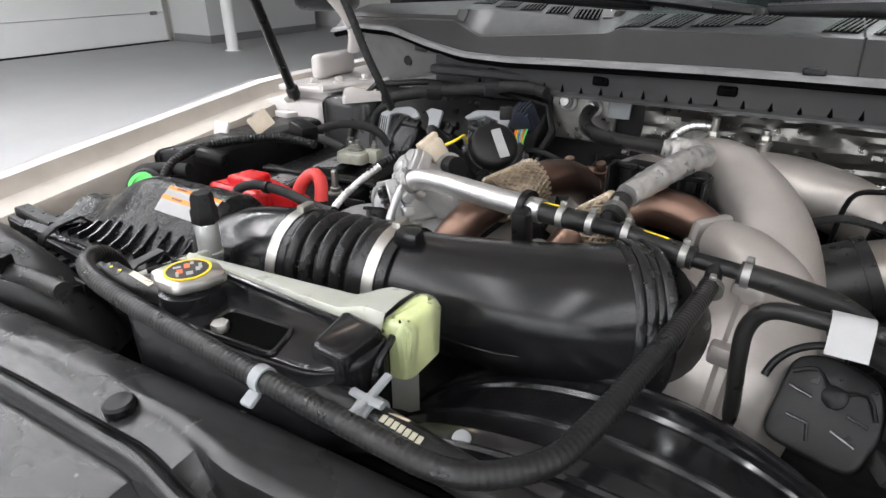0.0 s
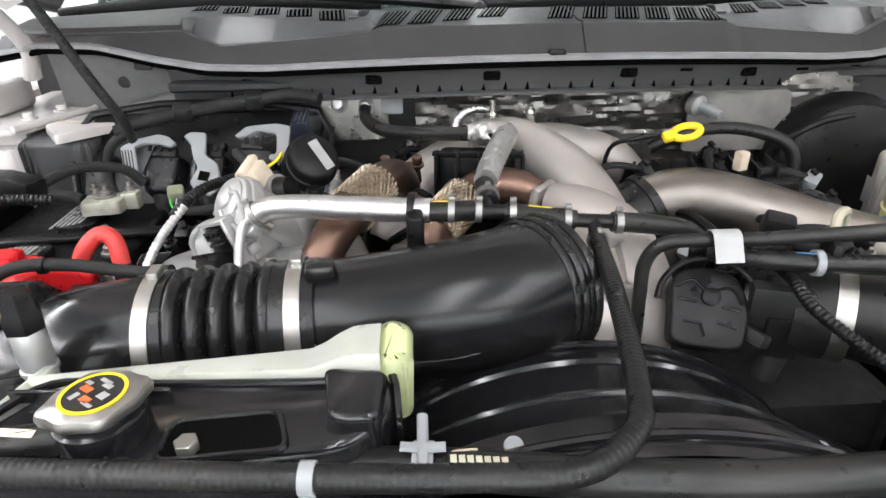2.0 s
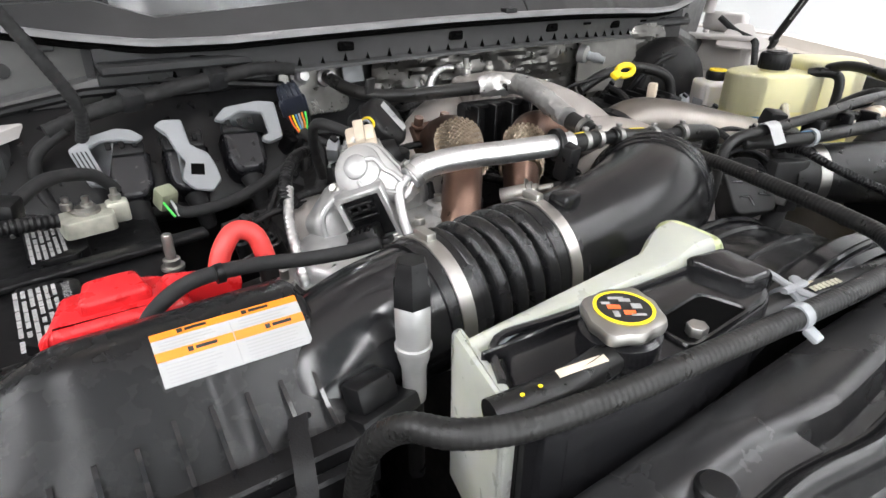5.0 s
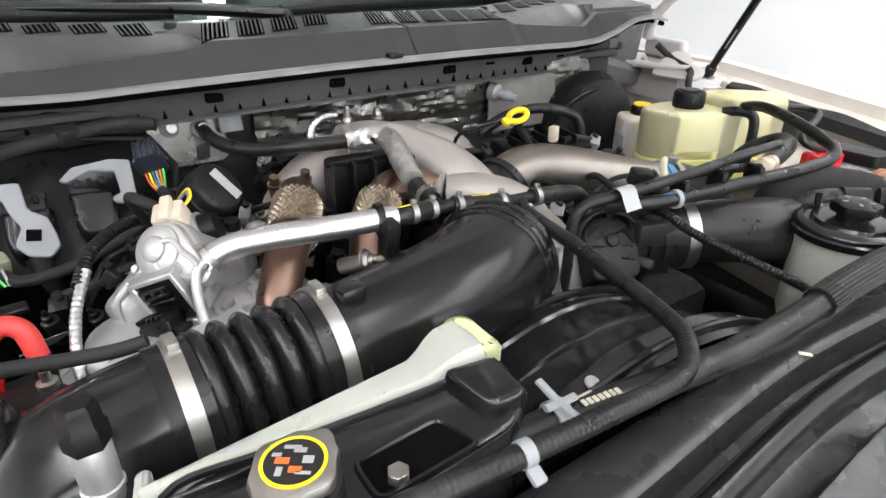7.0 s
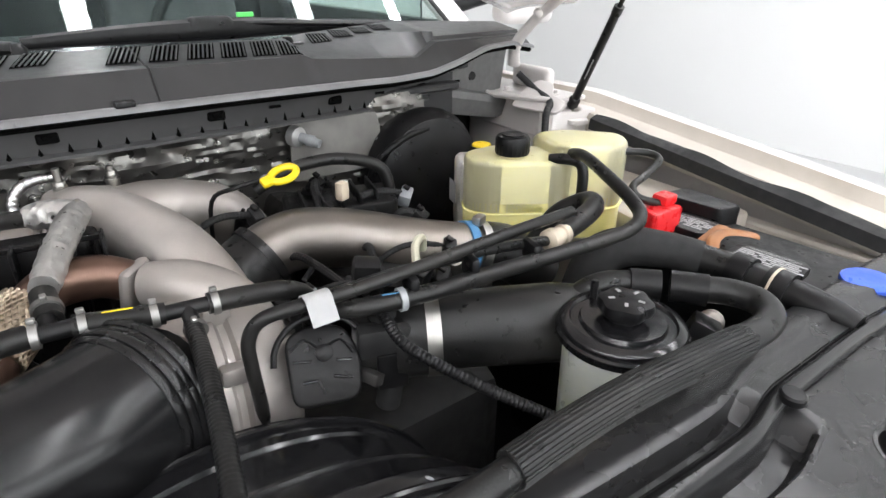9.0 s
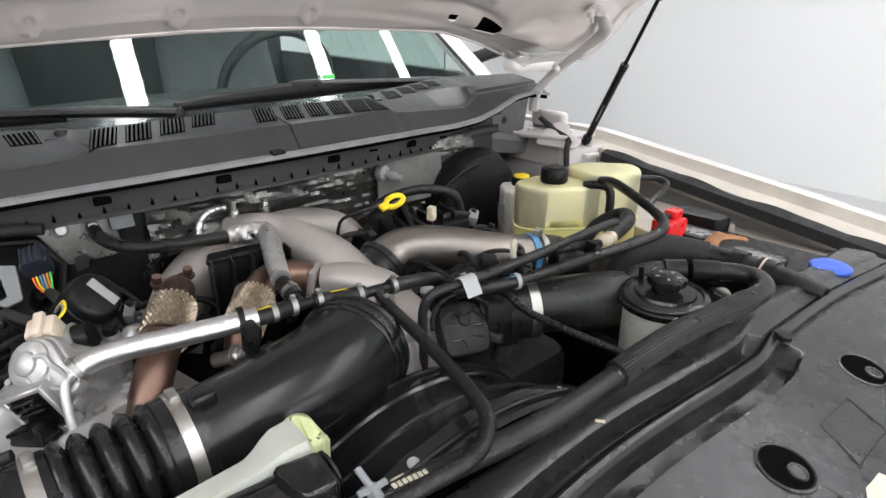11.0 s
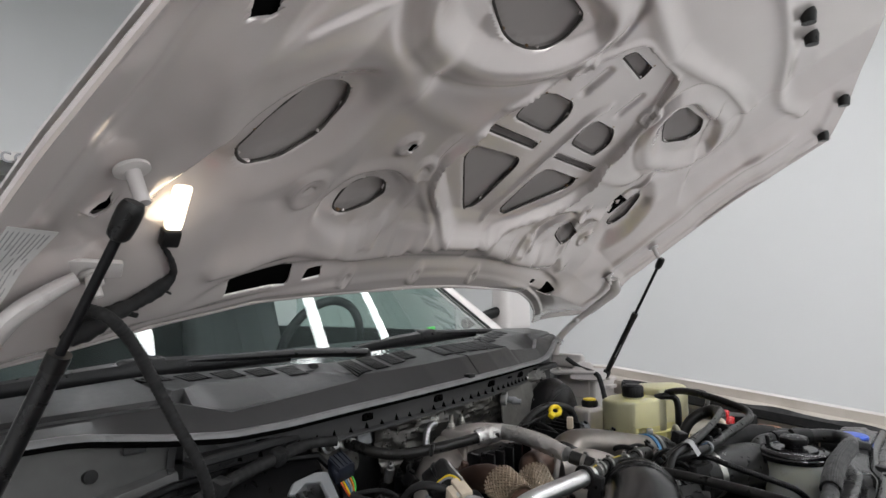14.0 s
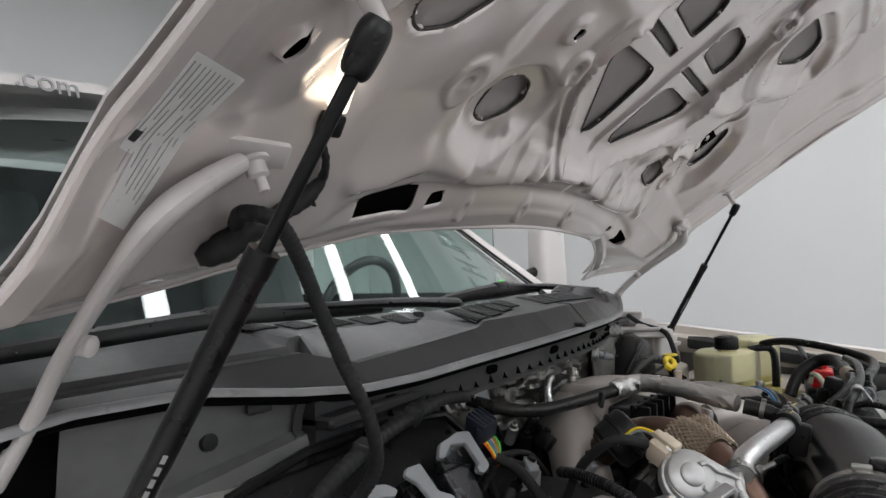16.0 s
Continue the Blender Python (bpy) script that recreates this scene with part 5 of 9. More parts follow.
for x, y in ((0.134, 0.114), (0.388, 0.123), (0.122, 0.066), (-0.15, 0.122), (-0.40, 0.125)):
    m = facing((x, y, shield_z(x, y)), (0, -0.2, 1))
    part("fastener_well", lathe([(0.0305, -0.001), (0.0300, 0.0014), (0.0275, 0.0020), (0.0262, 0.0012), (0.0255, -0.0010)], m, 36), BEAMM, sup, "rolled edge of a fastener well")
    # black disc on the surface, painting in the shade of a deep well
    part("well_shade", lathe([(0.0258, 0.0010), (0.016, 0.0011), (0, 0.0011)], m, 28), SHADE_BLACK, sup, "black disc in place of the well's shaded depth")
    part("fastener", lathe([(0.0105, 0.0009), (0.0100, 0.0030), (0.0075, 0.0036), (0.0068, 0.0026), (0.0, 0.0026)], m @ pose(0.003, -0.010, 0), 20), BEAMM, sup, "round fastener head")
SQ = [(0.226, 0.116), (0.304, 0.115), (0.290, 0.070), (0.206, 0.070)]
for (xa, ya), (xb, yb) in zip(SQ, SQ[1:] + SQ[:1]):
    part("embossed_line", tube([(xa, ya, shield_z(xa, ya) + 0.0003), ((xa + xb) / 2, (ya + yb) / 2, shield_z((xa + xb) / 2, (ya + yb) / 2) + 0.0003), (xb, yb, shield_z(xb, yb) + 0.0003)], 0.0007, 6, 4), PLASTIC, sup)
for x, y in ((-0.398, 0.240), (0.345, 0.206), (-0.66, 0.244)):
    part("push_pin", lathe([(0.0, -0.004), (0.0115, -0.004), (0.0115, 0.002), (0.0095, 0.0040), (0, 0.0045)], pose(x, y, rail_z(x) + 0.001, 3), 24), PLASTIC, sup, "round black push pin")
part("tag", rbox(0.05, 0.03, 0.0006, facing((0.195, 0.046, shield_z(0.195, 0.046) + 0.001), (0, -0.25, 1), 25), 0), BEIGE, sup, "small pale printed sticker")
part("chip", rbox(0.010, 0.004, 0.0008, pose(0.02, 0.252, rail_z(0.02) + 0.0022, 0, 0, -50), 0), BEIGE, sup, "pale scrap on the beam")
rad = thing("radiator", "black aluminium radiator core behind the front beam", "radiator", (0, 0.3, 0.6))
part("core", slab(-0.62, 0.50, 0.275, 0.325, 0.62, 1.10), DARKIRON, rad)
part("side_tank", slab(-0.70, -0.62, 0.265, 0.335, 0.62, 1.14, bevel=0.01), PLASTIC, rad)
part("side_tank", slab(0.50, 0.58, 0.265, 0.335, 0.62, 1.14, bevel=0.01), PLASTIC, rad)

# ---- fan shroud ----
shr = thing("fan_shroud", "glossy black fan shroud with stepped round rim", "fan shroud", (-0.06, 0.42, 0.9))
CXS, CZS = -0.085, 0.985


def arc(rx, y, a0=12, a1=168, n=44, rz=None):
    return [(CXS + rx * math.cos(radians(a0 + (a1 - a0) * k / n)), y, CZS + (rz or rx) * math.sin(radians(a0 + (a1 - a0) * k / n))) for k in range(n + 1)]


PROFILE = [(0.30, 0.300, 0.246), (0.296, 0.318, 0.252), (0.288, 0.330, 0.253), (0.283, 0.338, 0.247), (0.276, 0.346, 0.236), (0.268, 0.360, 0.231), (0.264, 0.376, 0.229), (0.262, 0.378, 0.232), (0.258, 0.381, 0.232),
           (0.255, 0.384, 0.227), (0.248, 0.405, 0.224), (0.243, 0.425, 0.221), (0.240, 0.428, 0.224), (0.236, 0.448, 0.2225), (0.228, 0.462, 0.219), (0.218, 0.468, 0.211), (0.205, 0.470, 0.2)]
part("barrel", thick(loft([arc(rx, y, rz=rz) for rx, y, rz in PROFILE]), 0.003), SHROUD, shr, "smeared glossy shroud barrel", 25)
part("rim_lip", tube(arc(0.297, 0.312, rz=0.2515), 0.004, 8, 2), SHROUD, shr)
part("rim_lip", tube(arc(0.236, 0.447, rz=0.2245), 0.0035, 8, 2), SHROUD, shr)
part("face_plate", prism(rounded([(-0.47, 0.62), (0.42, 0.62), (0.42, 1.10), (0.24, 1.16), (0.1, 1.178), (-0.28, 1.178), (-0.47, 1.12)], 0.03), 0.0, 0.006, pose(0, 0.315, 0, 90, 0, 0)), SHROUD, shr)
part("guard", prism(rounded([(-0.02, 1.165), (0.17, 1.165), (0.155, 1.185), (0.105, 1.226), (0.055, 1.228)], 0.008), -0.003, 0.0, pose(0, 0.425, 0, 84, 0, -8)), PLASTIC, shr, "black flat guard")
part("guard", prism(rounded([(-0.27, 1.175), (-0.12, 1.185), (-0.10, 1.20), (-0.135, 1.215), (-0.20, 1.205)], 0.008), -0.003, 0.0, pose(0, 0.47, 0, 90, 0, 4)), PLASTIC, shr, "black flat guard")
for x, y, z in ((-0.165, 0.318, 1.228), (0.040, 0.318, 1.209)):
    part("rivet", lathe([(0.0065, 0), (0.006, 0.002), (0.0035, 0.003), (0, 0.0032)], facing((x, y, z), (0, -0.35, 1)), 18), GREYP, shr, "pale round rivet")
fan = thing("cooling_fan", "black cooling fan blades inside the shroud", "fan", (CXS, 0.42, CZS))
part("hub", lathe([(0.07, -0.03), (0.07, 0.03)], facing((CXS, 0.42, CZS), (0, -1, 0)), 20), PLASTIC, fan)
for k in range(9):
    a = 2 * math.pi * k / 9
    m = Matrix.Translation((CXS, 0.42, CZS)) @ pose(0, 0, 0, 90, 0, 0) @ Matrix.Rotation(a, 4, "Z") @ pose(0.13, 0, 0, 30, 0, 0)
    part("blade", rbox(0.13, 0.05, 0.004, m, 0.001, 1), PLASTIC, fan)

# ---- coolant reservoir with pressure cap ----
tank = thing("radiator_expansion_tank", "glossy black tank with a pale translucent bottle behind", "coolant tank", (-0.37, 0.32, 1.2))
part("tank_body", prism(rounded([(-0.452, 0.360), (-0.272, 0.348), (-0.240, 0.356), (-0.238, 0.315), (-0.262, 0.292), (-0.365, 0.284), (-0.468, 0.29), (-0.478, 0.318)], 0.014), 1.12, 1.262, bevel=0.006, seg=3), GLOSS, tank, "glossy black tank moulding")
part("tank_edge", tube([(-0.478, 0.325, 1.2625), (-0.455, 0.358, 1.2625), (-0.40, 0.354, 1.2625), (-0.272, 0.347, 1.2625), (-0.242, 0.355, 1.262), (-0.236, 0.325, 1.25), (-0.236, 0.322, 1.2)], 0.0028, 8, 5), GLOSS, tank)
part("corner_boss", prism(rounded([(-0.282, 0.352), (-0.242, 0.346), (-0.246, 0.302), (-0.276, 0.304)], 0.008), 1.23, 1.272, bevel=0.005, seg=3), GLOSS, tank)
WELL = rounded([(-0.366, 0.318), (-0.306, 0.322), (-0.296, 0.290), (-0.366, 0.286)], 0.008)
part("well_rim", tube([(x, y, 1.2628) for x, y in WELL + WELL[:1]], 0.0022, 6, 1), GLOSS, tank, "raised lip round the well")
# plate lies on the tank top; its black stands for a recess in shade
part("well_shade", prism(WELL, 1.2622, 1.2630), SHADE_BLACK, tank, "black plate in place of a shaded recess")
hexbolt("well_bolt", (-0.350, 0.294, 1.2605), (0, 0, 1), 0.0062, 0.009, tank)
part("mould_rib", rbox(0.10, 0.003, 0.010, pose(-0.425, 0.345, 1.2625, 0, 0, -3), 0.001, 1), GLOSS, tank)
# pale bottle strip behind, rising to a tinted tip
rows = []
for k in range(25):
    u = k / 24
    x = -0.472 + 0.225 * u
    hump = sstep(0.78, 0.93, u)
    ya, yb = 0.357 - 0.008 * u, 0.372 + 0.016 * u + 0.008 * hump
    zt = 1.265 + 0.003 * u + 0.010 * hump
    rows.append([(x, ya, 1.15), (x, ya, zt - 0.008), (x, ya + 0.005, zt - 0.001), (x, (ya + yb) / 2, zt), (x, yb - 0.005, zt - 0.002), (x, yb, zt - 0.01), (x, yb, 1.15)])
bm = loft(rows)
bm.verts.ensure_lookup_table()
bm.faces.new([bm.verts[i] for i in range(7)])
part("bottle", bm, BOTTLE, tank, "pale translucent overflow bottle")
part("bottle_tip", prism(rounded([(-0.252, 0.350), (-0.252, 0.398), (-0.24, 0.406), (-0.226, 0.398), (-0.227, 0.352)], 0.010), 1.225, 1.2725, bevel=0.008, seg=3), GREENTIP, tank, "green-tinted bottle end")
part("bottle_side", prism(rounded([(-0.489, 0.310), (-0.472, 0.382), (-0.464, 0.382), (-0.478, 0.310)], 0.004), 1.14, 1.262, bevel=0.003), BOTTLE, tank)
CAPP = Vector((-0.401, 0.312, 1.286))
CM = Matrix.Translation(CAPP) @ Matrix.Scale(0.83, 4)
part("filler_neck", lathe([(0.030, -0.03), (0.029, -0.012), (0.025, -0.010), (0.025, 0.0)], CM, 28), GLOSS, tank)
cap = part("pressure_cap", lathe([(0.0255, -0.0060), (0.0275, -0.0055), (0.0285, -0.001), (0.0272, 0.0030), (0.0235, 0.0046), (0.0, 0.0052)], CM, 64, wave=lambda a: 1 + 0.30 * max(0, math.cos(2 * (a - 0.5))) ** 8 + 0.05 * math.cos(6 * a)), STEEL, tank, "worn plated pressure cap with ears")
part("cap_ring", lathe([(0.0212, 0.0050), (0.0212, 0.0058), (0.0188, 0.0058), (0.0188, 0.0050)], CM, 36), YELLOW, cap, "yellow printed ring")
part("cap_disc", lathe([(0.0187, 0.0050), (0.0187, 0.0056), (0, 0.0057)], CM, 36), BLACKP, cap, "black printed disc")
for k, (u, v, w, d, mt) in enumerate(((-0.006, 0.004, 0.009, 0.005, REDP), (-0.002, -0.007, 0.008, 0.005, REDP), (0.007, 0.006, 0.008, 0.004, WHITEP), (0.004, 0.011, 0.011, 0.003, WHITEP), (0.008, -0.004, 0.007, 0.006, WHITEP), (-0.007, 0.0105, 0.006, 0.003, WHITEP), (0.001, -0.012, 0.010, 0.0025, WHITEP), (-0.011, -0.003, 0.004, 0.007, WHITEP))):
    part("cap_print", rbox(w, d, 0.0003, CM @ pose(u, v, 0.0059, 0, 0, -35), 0), mt, cap)
part("outlet", tube([(-0.414, 0.304, 1.268), (-0.455, 0.301, 1.266), (-0.500, 0.307, 1.262)], [0.010, 0.010, 0.011], 14, 5), RUBBER, tank, "short black outlet hose with yellow marks")
part("outlet_print", rbox(0.032, 0.005, 0.0006, pose(-0.445, 0.300, 1.2762, 12, 0, -8), 0), BEIGE, tank)
for x in (-0.474, -0.486):
    part("paint_dot", lathe([(0.0012, 0), (0.0012, 0.0006)], pose(x, 0.301, 1.2752), 10), YELLOW, tank)

# standing filler pipe with black cap
sp = thing("service_fitting", "zinc service fitting standing up with a black cap", "service fitting", (-0.513, 0.40, 1.19), move=(0.024, 0.0, 0.006))
m = facing((-0.513, 0.398, 1.19), (0.0, 0.02, 1))
part("foot", lathe([(0.006, -0.06), (0.006, 0.012)], m, 16), PLASTIC, sp)
part("stem", lathe([(0.0075, 0.008), (0.008, 0.012), (0.008, 0.030), (0.0085, 0.036), (0.0105, 0.042), (0.0112, 0.062), (0.0112, 0.080), (0.009, 0.084)], m, 24), CASTB, sp, "pale zinc stem")
part("stem_ring", lathe([(0.0106, 0.048), (0.0122, 0.049), (0.0122, 0.052), (0.0106, 0.053)], m, 24), CASTB, sp)
part("cap", lathe([(0.0115, 0.082), (0.0128, 0.083), (0.0128, 0.096), (0.0112, 0.098), (0.0108, 0.108), (0.009, 0.112), (0, 0.112)], m, 6), PLASTIC, sp, "black faceted cap")

# ---- main hoses at the front ----
HOSE = [(-0.053, 0.529, 1.272), (-0.058, 0.49, 1.270), (-0.066, 0.44, 1.270), (-0.079, 0.37, 1.268), (-0.090, 0.320, 1.266), (-0.103, 0.288, 1.265), (-0.140, 0.262, 1.264), (-0.20, 0.262, 1.264), (-0.28, 0.267, 1.265),
        (-0.36, 0.274, 1.266), (-0.44, 0.281, 1.267), (-0.495, 0.289, 1.269), (-0.525, 0.302, 1.270), (-0.541, 0.325, 1.264), (-0.552, 0.345, 1.235), (-0.558, 0.355, 1.18)]
h = thing("coolant_hose", "long black ribbed coolant hose across the front", "hose", HOSE[0], "coolant hoses")
part("hose", tube(HOSE, 0.0073, 16, 6, ridge=0.0004, pitch=0.0042), RUBBER, h)
part("clip", lathe([(0.0074, -0.004), (0.0088, -0.004), (0.0088, 0.004), (0.0074, 0.004)], facing((-0.281, 0.2672, 1.265), (1, -0.08, 0)), 24), GREYP, h, "grey plastic hose clip")
part("clip_foot", rbox(0.010, 0.011, 0.005, pose(-0.281, 0.256, 1.257, 25), 0.002), GREYP, h)
h = thing("radiator_hose", "thick black radiator hose with stamped white print", "hose", (-0.2, 0.29, 1.24), "coolant hoses")
LOW = [(-0.285, 0.300, 1.236), (-0.23, 0.298, 1.236), (-0.16, 0.288, 1.236), (-0.09, 0.278, 1.236), (-0.02, 0.272, 1.237), (0.05, 0.270, 1.240), (0.09, 0.270, 1.242)]
part("hose", tube(LOW, 0.0120, 18, 6), RUBBER, h)
SLV = [(0.075, 0.2705, 1.242), (0.13, 0.270, 1.246), (0.20, 0.266, 1.25), (0.28, 0.257, 1.251), (0.335, 0.250, 1.251)]
bm = bmesh.new()
tube(SLV, 0.0142, 40, 6, bm=bm)
part("fluted_sleeve", bm, RUBBER, h, "fluted black protective sleeve")
for k in range(26):
    a = 2 * math.pi * k / 26
    part("flute", tube([(x, y + 0.0143 * math.cos(a), z + 0.0143 * math.sin(a)) for x, y, z in SLV], 0.0011, 5, 4), RUBBER, h)
part("hose_end", tube([(0.325, 0.252, 1.251), (0.36, 0.249, 1.251), (0.392, 0.254, 1.251), (0.412, 0.276, 1.251), (0.405, 0.305, 1.251), (0.385, 0.328, 1.250)], 0.0138, 18, 6), RUBBER, h)
part("quick_connector", tube([(0.392, 0.318, 1.2505), (0.384, 0.330, 1.250), (0.372, 0.348, 1.249)], 0.0165, 18, 3), PLASTIC, h)
part("quick_connector", tube([(0.366, 0.355, 1.248), (0.352, 0.372, 1.247), (0.345, 0.379, 1.247)], 0.0162, 18, 3), PLASTIC, h)
part("hose_end", tube([(0.348, 0.378, 1.247), (0.325, 0.395, 1.246), (0.295, 0.402, 1.238), (0.268, 0.398, 1.215)], 0.0130, 18, 5), RUBBER, h)
for k in range(7):
    part("hose_print", rbox(0.0036, 0.0055, 0.0004, pose(-0.205 + 0.0048 * k, 0.2905 - 0.0007 * k, 1.2487, 8), 0), YELLOWP, h)
part("hose_print", rbox(0.015, 0.003, 0.0004, pose(-0.198, 0.298, 1.2472, -25), 0), BEIGE, h)
cl = thing("hose_clip", "grey plastic clip gripping the radiator hose", "clip", (-0.222, 0.297, 1.25))
m = facing((-0.222, 0.2975, 1.237), (1, -0.1, 0))
part("band", lathe([(0.0124, -0.006), (0.0142, -0.006), (0.0142, 0.006), (0.0124, 0.006)], m, 24), GREYP, cl)
for a, b in (((-0.222, 0.297, 1.251), (-0.2215, 0.320, 1.255)), ((-0.222, 0.297, 1.251), (-0.2225, 0.274, 1.252)), ((-0.222, 0.297, 1.2515), (-0.209, 0.296, 1.2525)), ((-0.222, 0.297, 1.2515), (-0.235, 0.298, 1.2525))):
    part("tab", tube([a, b], 0.0034, 8, 2, flat=0.7), GREYP, cl)

# ---- air cleaner ----
air = thing("air_cleaner_box", "black ribbed air cleaner box with a warning label", "air cleaner", (-0.67, 0.45, 1.1))
def lid_section(x):
    """The lid from its foot at the front over the crown to the back: (y, z) pairs; it sinks towards the fender."""
    k = sstep(-0.665, -0.80, x)
    e = sstep(-0.540, -0.526, x)
    low = 0.052 * k + 0.012 * e
    return [(0.372, 1.165), (0.384, 1.206), (0.394, 1.210), (0.404, 1.2155 - 0.2 * low), (0.418, 1.229 - 0.5 * low), (0.436, 1.247 - 0.85 * low), (0.450, 1.2595 - low), (0.458, 1.2655 - low), (0.464, 1.2685 - low),
            (0.470, 1.2695 - low), (0.482, 1.269 - low), (0.500, 1.262 - low), (0.514, 1.248 - low), (0.522, 1.225 - low), (0.524, 1.16 - low)]


def lid_at(x, y, up=0.0):
    sec = lid_section(x)
    return (x, y, float(np.interp(y, [p[0] for p in sec], [p[1] for p in sec])) + up)


rows = [[(x, y + (0.002 if x > -0.6 else 0.0), z) for y, z in lid_section(x)] for x in [-0.83 + 0.296 * i / 60 for i in range(61)]]
rows = [[(-0.831, y, z - 0.01) for _, y, z in rows[0]]] + rows + [[(-0.531, y, z - 0.010) for _, y, z in rows[-1]], [(-0.530, y, 1.16) for _, y, z in rows[-1]]]
part("lid", loft(rows), LIDM, air, "glossy black lid sloping to the front", 35)
part("base", prism(rounded([(-0.87, 0.36), (-0.85, 0.44), (-0.76, 0.52), (-0.55, 0.50), (-0.53, 0.40), (-0.56, 0.37)], 0.02), 0.9, 1.19, bevel=0.006), PLASTIC, air)
for k in range(12):
    x = -0.548 - 0.0205 * k
    top = 0.425 if k < 5 else 0.420
    a_, b_, c_ = lid_at(x, top, 0.0012), lid_at(x, 0.412, 0.0065), lid_at(x, 0.393, 0.010)
    out = [(a_[1], a_[2]), (0.418, lid_at(x, 0.418)[2] + 0.004), (b_[1], b_[2]), (0.402, lid_at(x, 0.402)[2] + 0.0085), (c_[1], c_[2]), (0.390, c_[2] - 0.001), (0.390, 1.20), (top, lid_at(x, top)[2] - 0.004)]
    bm = bmesh.new()
    left, right = [bm.verts.new((x - 0.0013, y, z)) for y, z in out], [bm.verts.new((x + 0.0013, y, z)) for y, z in out]
    bm.faces.new(left)
    bm.faces.new(right[::-1])
    for j in range(len(out)):
        bm.faces.new((left[j], left[(j + 1) % len(out)], right[(j + 1) % len(out)], right[j]))
    part("rib", bm, GLOSS, air, smooth=0)
for y, z, d, h_ in ((0.388, 1.2095, 0.020, 0.012), (0.372, 1.2005, 0.010, 0.016)):
    part("flange", loft([[(x, y + dy + 0.10 * max(0, -0.62 - x), z + dz) for dy, dz in ((d / 2, -h_), (d / 2, 0), (d / 2 - 0.002, 0.002), (-d / 2 + 0.002, 0.002), (-d / 2, 0), (-d / 2, -h_))] for x in [-0.885 + 0.352 * i / 24 for i in range(25)]], close=True), PLASTIC, air, "long flat flange", 30)
for k in range(10):
    x = -0.868 + 0.026 * k
    yo = 0.10 * max(0, -0.62 - x)
    part("grid_web", rbox(0.0026, 0.050, 0.026, pose(x, 0.341 + yo, 1.184, -8), 0.0006, 1), PLASTIC, air)
for j in range(3):
    part("grid_web", loft([[(x, 0.318 + 0.024 * j + 0.10 * max(0, -0.62 - x) + dy, 1.183 + 0.003 * j + dz) for dy, dz in ((-0.0014, -0.013), (-0.0014, 0.013), (0.0014, 0.013), (0.0014, -0.013))] for x in [-0.872 + 0.245 * i / 16 for i in range(17)]], close=True), PLASTIC, air)
for x in (-0.735, -0.565):
    yo = 0.10 * max(0, -0.62 - x)
    strap = [(0.404, 1.222), (0.398, 1.230), (0.388, 1.2275), (0.372, 1.224), (0.358, 1.214), (0.350, 1.195), (0.348, 1.175)]
    part("latch", loft([[(x + dx - 0.004 * j, y + yo, z) for dx in (-0.006, 0.006)] + [(x + dx - 0.004 * j, y + yo, z - 0.003) for dx in (0.006, -0.006)] for j, (y, z) in enumerate(strap)], close=True), PLASTIC, air, "black spring latch", 60)
# warning label lying on the slope


def on_label(u, v, up=0.0):
    """u along the label from -0.5 to 0.5, v from its lower edge (-0.5) to the upper one (0.5)."""
    x, y = -0.5850 + 0.088 * u, 0.4505 + 0.027 * v - 0.002 * u
    return lid_at(x, y, 0.0006 + up)


def label_patch(name, u0, u1, v0, v1, mat, up, parent, text=""):
    nu, nv = 8, 6
    return part(name, thick(loft([[on_label(u0 + (u1 - u0) * i / nu, v0 + (v1 - v0) * j / nv, up) for j in range(nv + 1)] for i in range(nu + 1)]), 0.0002), mat, parent, text)


sheet = label_patch("warning_label", -0.5, 0.5, -0.5, 0.5, WHITEP, 0.0, air, "white and orange warning label")
label_patch("stripe", -0.5, 0.5, 0.34, 0.5, ORANGEP, 0.0004, sheet, "orange stripe")
label_patch("stripe", -0.5, 0.5, -0.08, 0.09, ORANGEP, 0.0004, sheet, "orange stripe")
label_patch("divider", 0.0, 0.006, -0.5, 0.34, GREYPR, 0.0006, sheet)
rng = random.Random(12)
for v in (0.26, 0.20, 0.14, -0.15, -0.21, -0.27, -0.33, -0.39, -0.45):
    for u0 in (-0.46, 0.06):
        label_patch("print_line", u0, u0 + rng.uniform(0.28, 0.40), v - 0.012, v + 0.012, GREYPR, 0.0004, sheet)
for u, v in ((-0.33, 0.42), (0.10, 0.42), (-0.30, 0.005), (0.22, 0.005)):
    label_patch("warning_mark", u, u + 0.035, v - 0.045, v + 0.045, BLACKP, 0.0008, sheet)
    label_patch("print_line", u + 0.05, u + 0.19, v - 0.03, v + 0.03, BLACKP, 0.0008, sheet)
part("outlet_neck", tube([(-0.58, 0.450, 1.170), (-0.548, 0.455, 1.195), (-0.50, 0.463, 1.215), (-0.455, 0.468, 1.2205), (-0.425, 0.470, 1.221)], [0.045, 0.050, 0.051, 0.052, 0.052], 32, 6), GLOSS, air, "glossy black outlet neck")
part("neck_edge", tube([(-0.54, 0.500, 1.235), (-0.51, 0.495, 1.248), (-0.48, 0.49, 1.260), (-0.45, 0.485, 1.266)], 0.004, 8, 5), GLOSS, air)
part("sensor", rbox(0.03, 0.022, 0.02, pose(-0.520, 0.402, 1.222, -20, 0, 10), 0.004), PLASTIC, air)
part("sensor_base", rbox(0.045, 0.034, 0.012, pose(-0.517, 0.397, 1.209, -20, 0, 10), 0.003), PLASTIC, air)

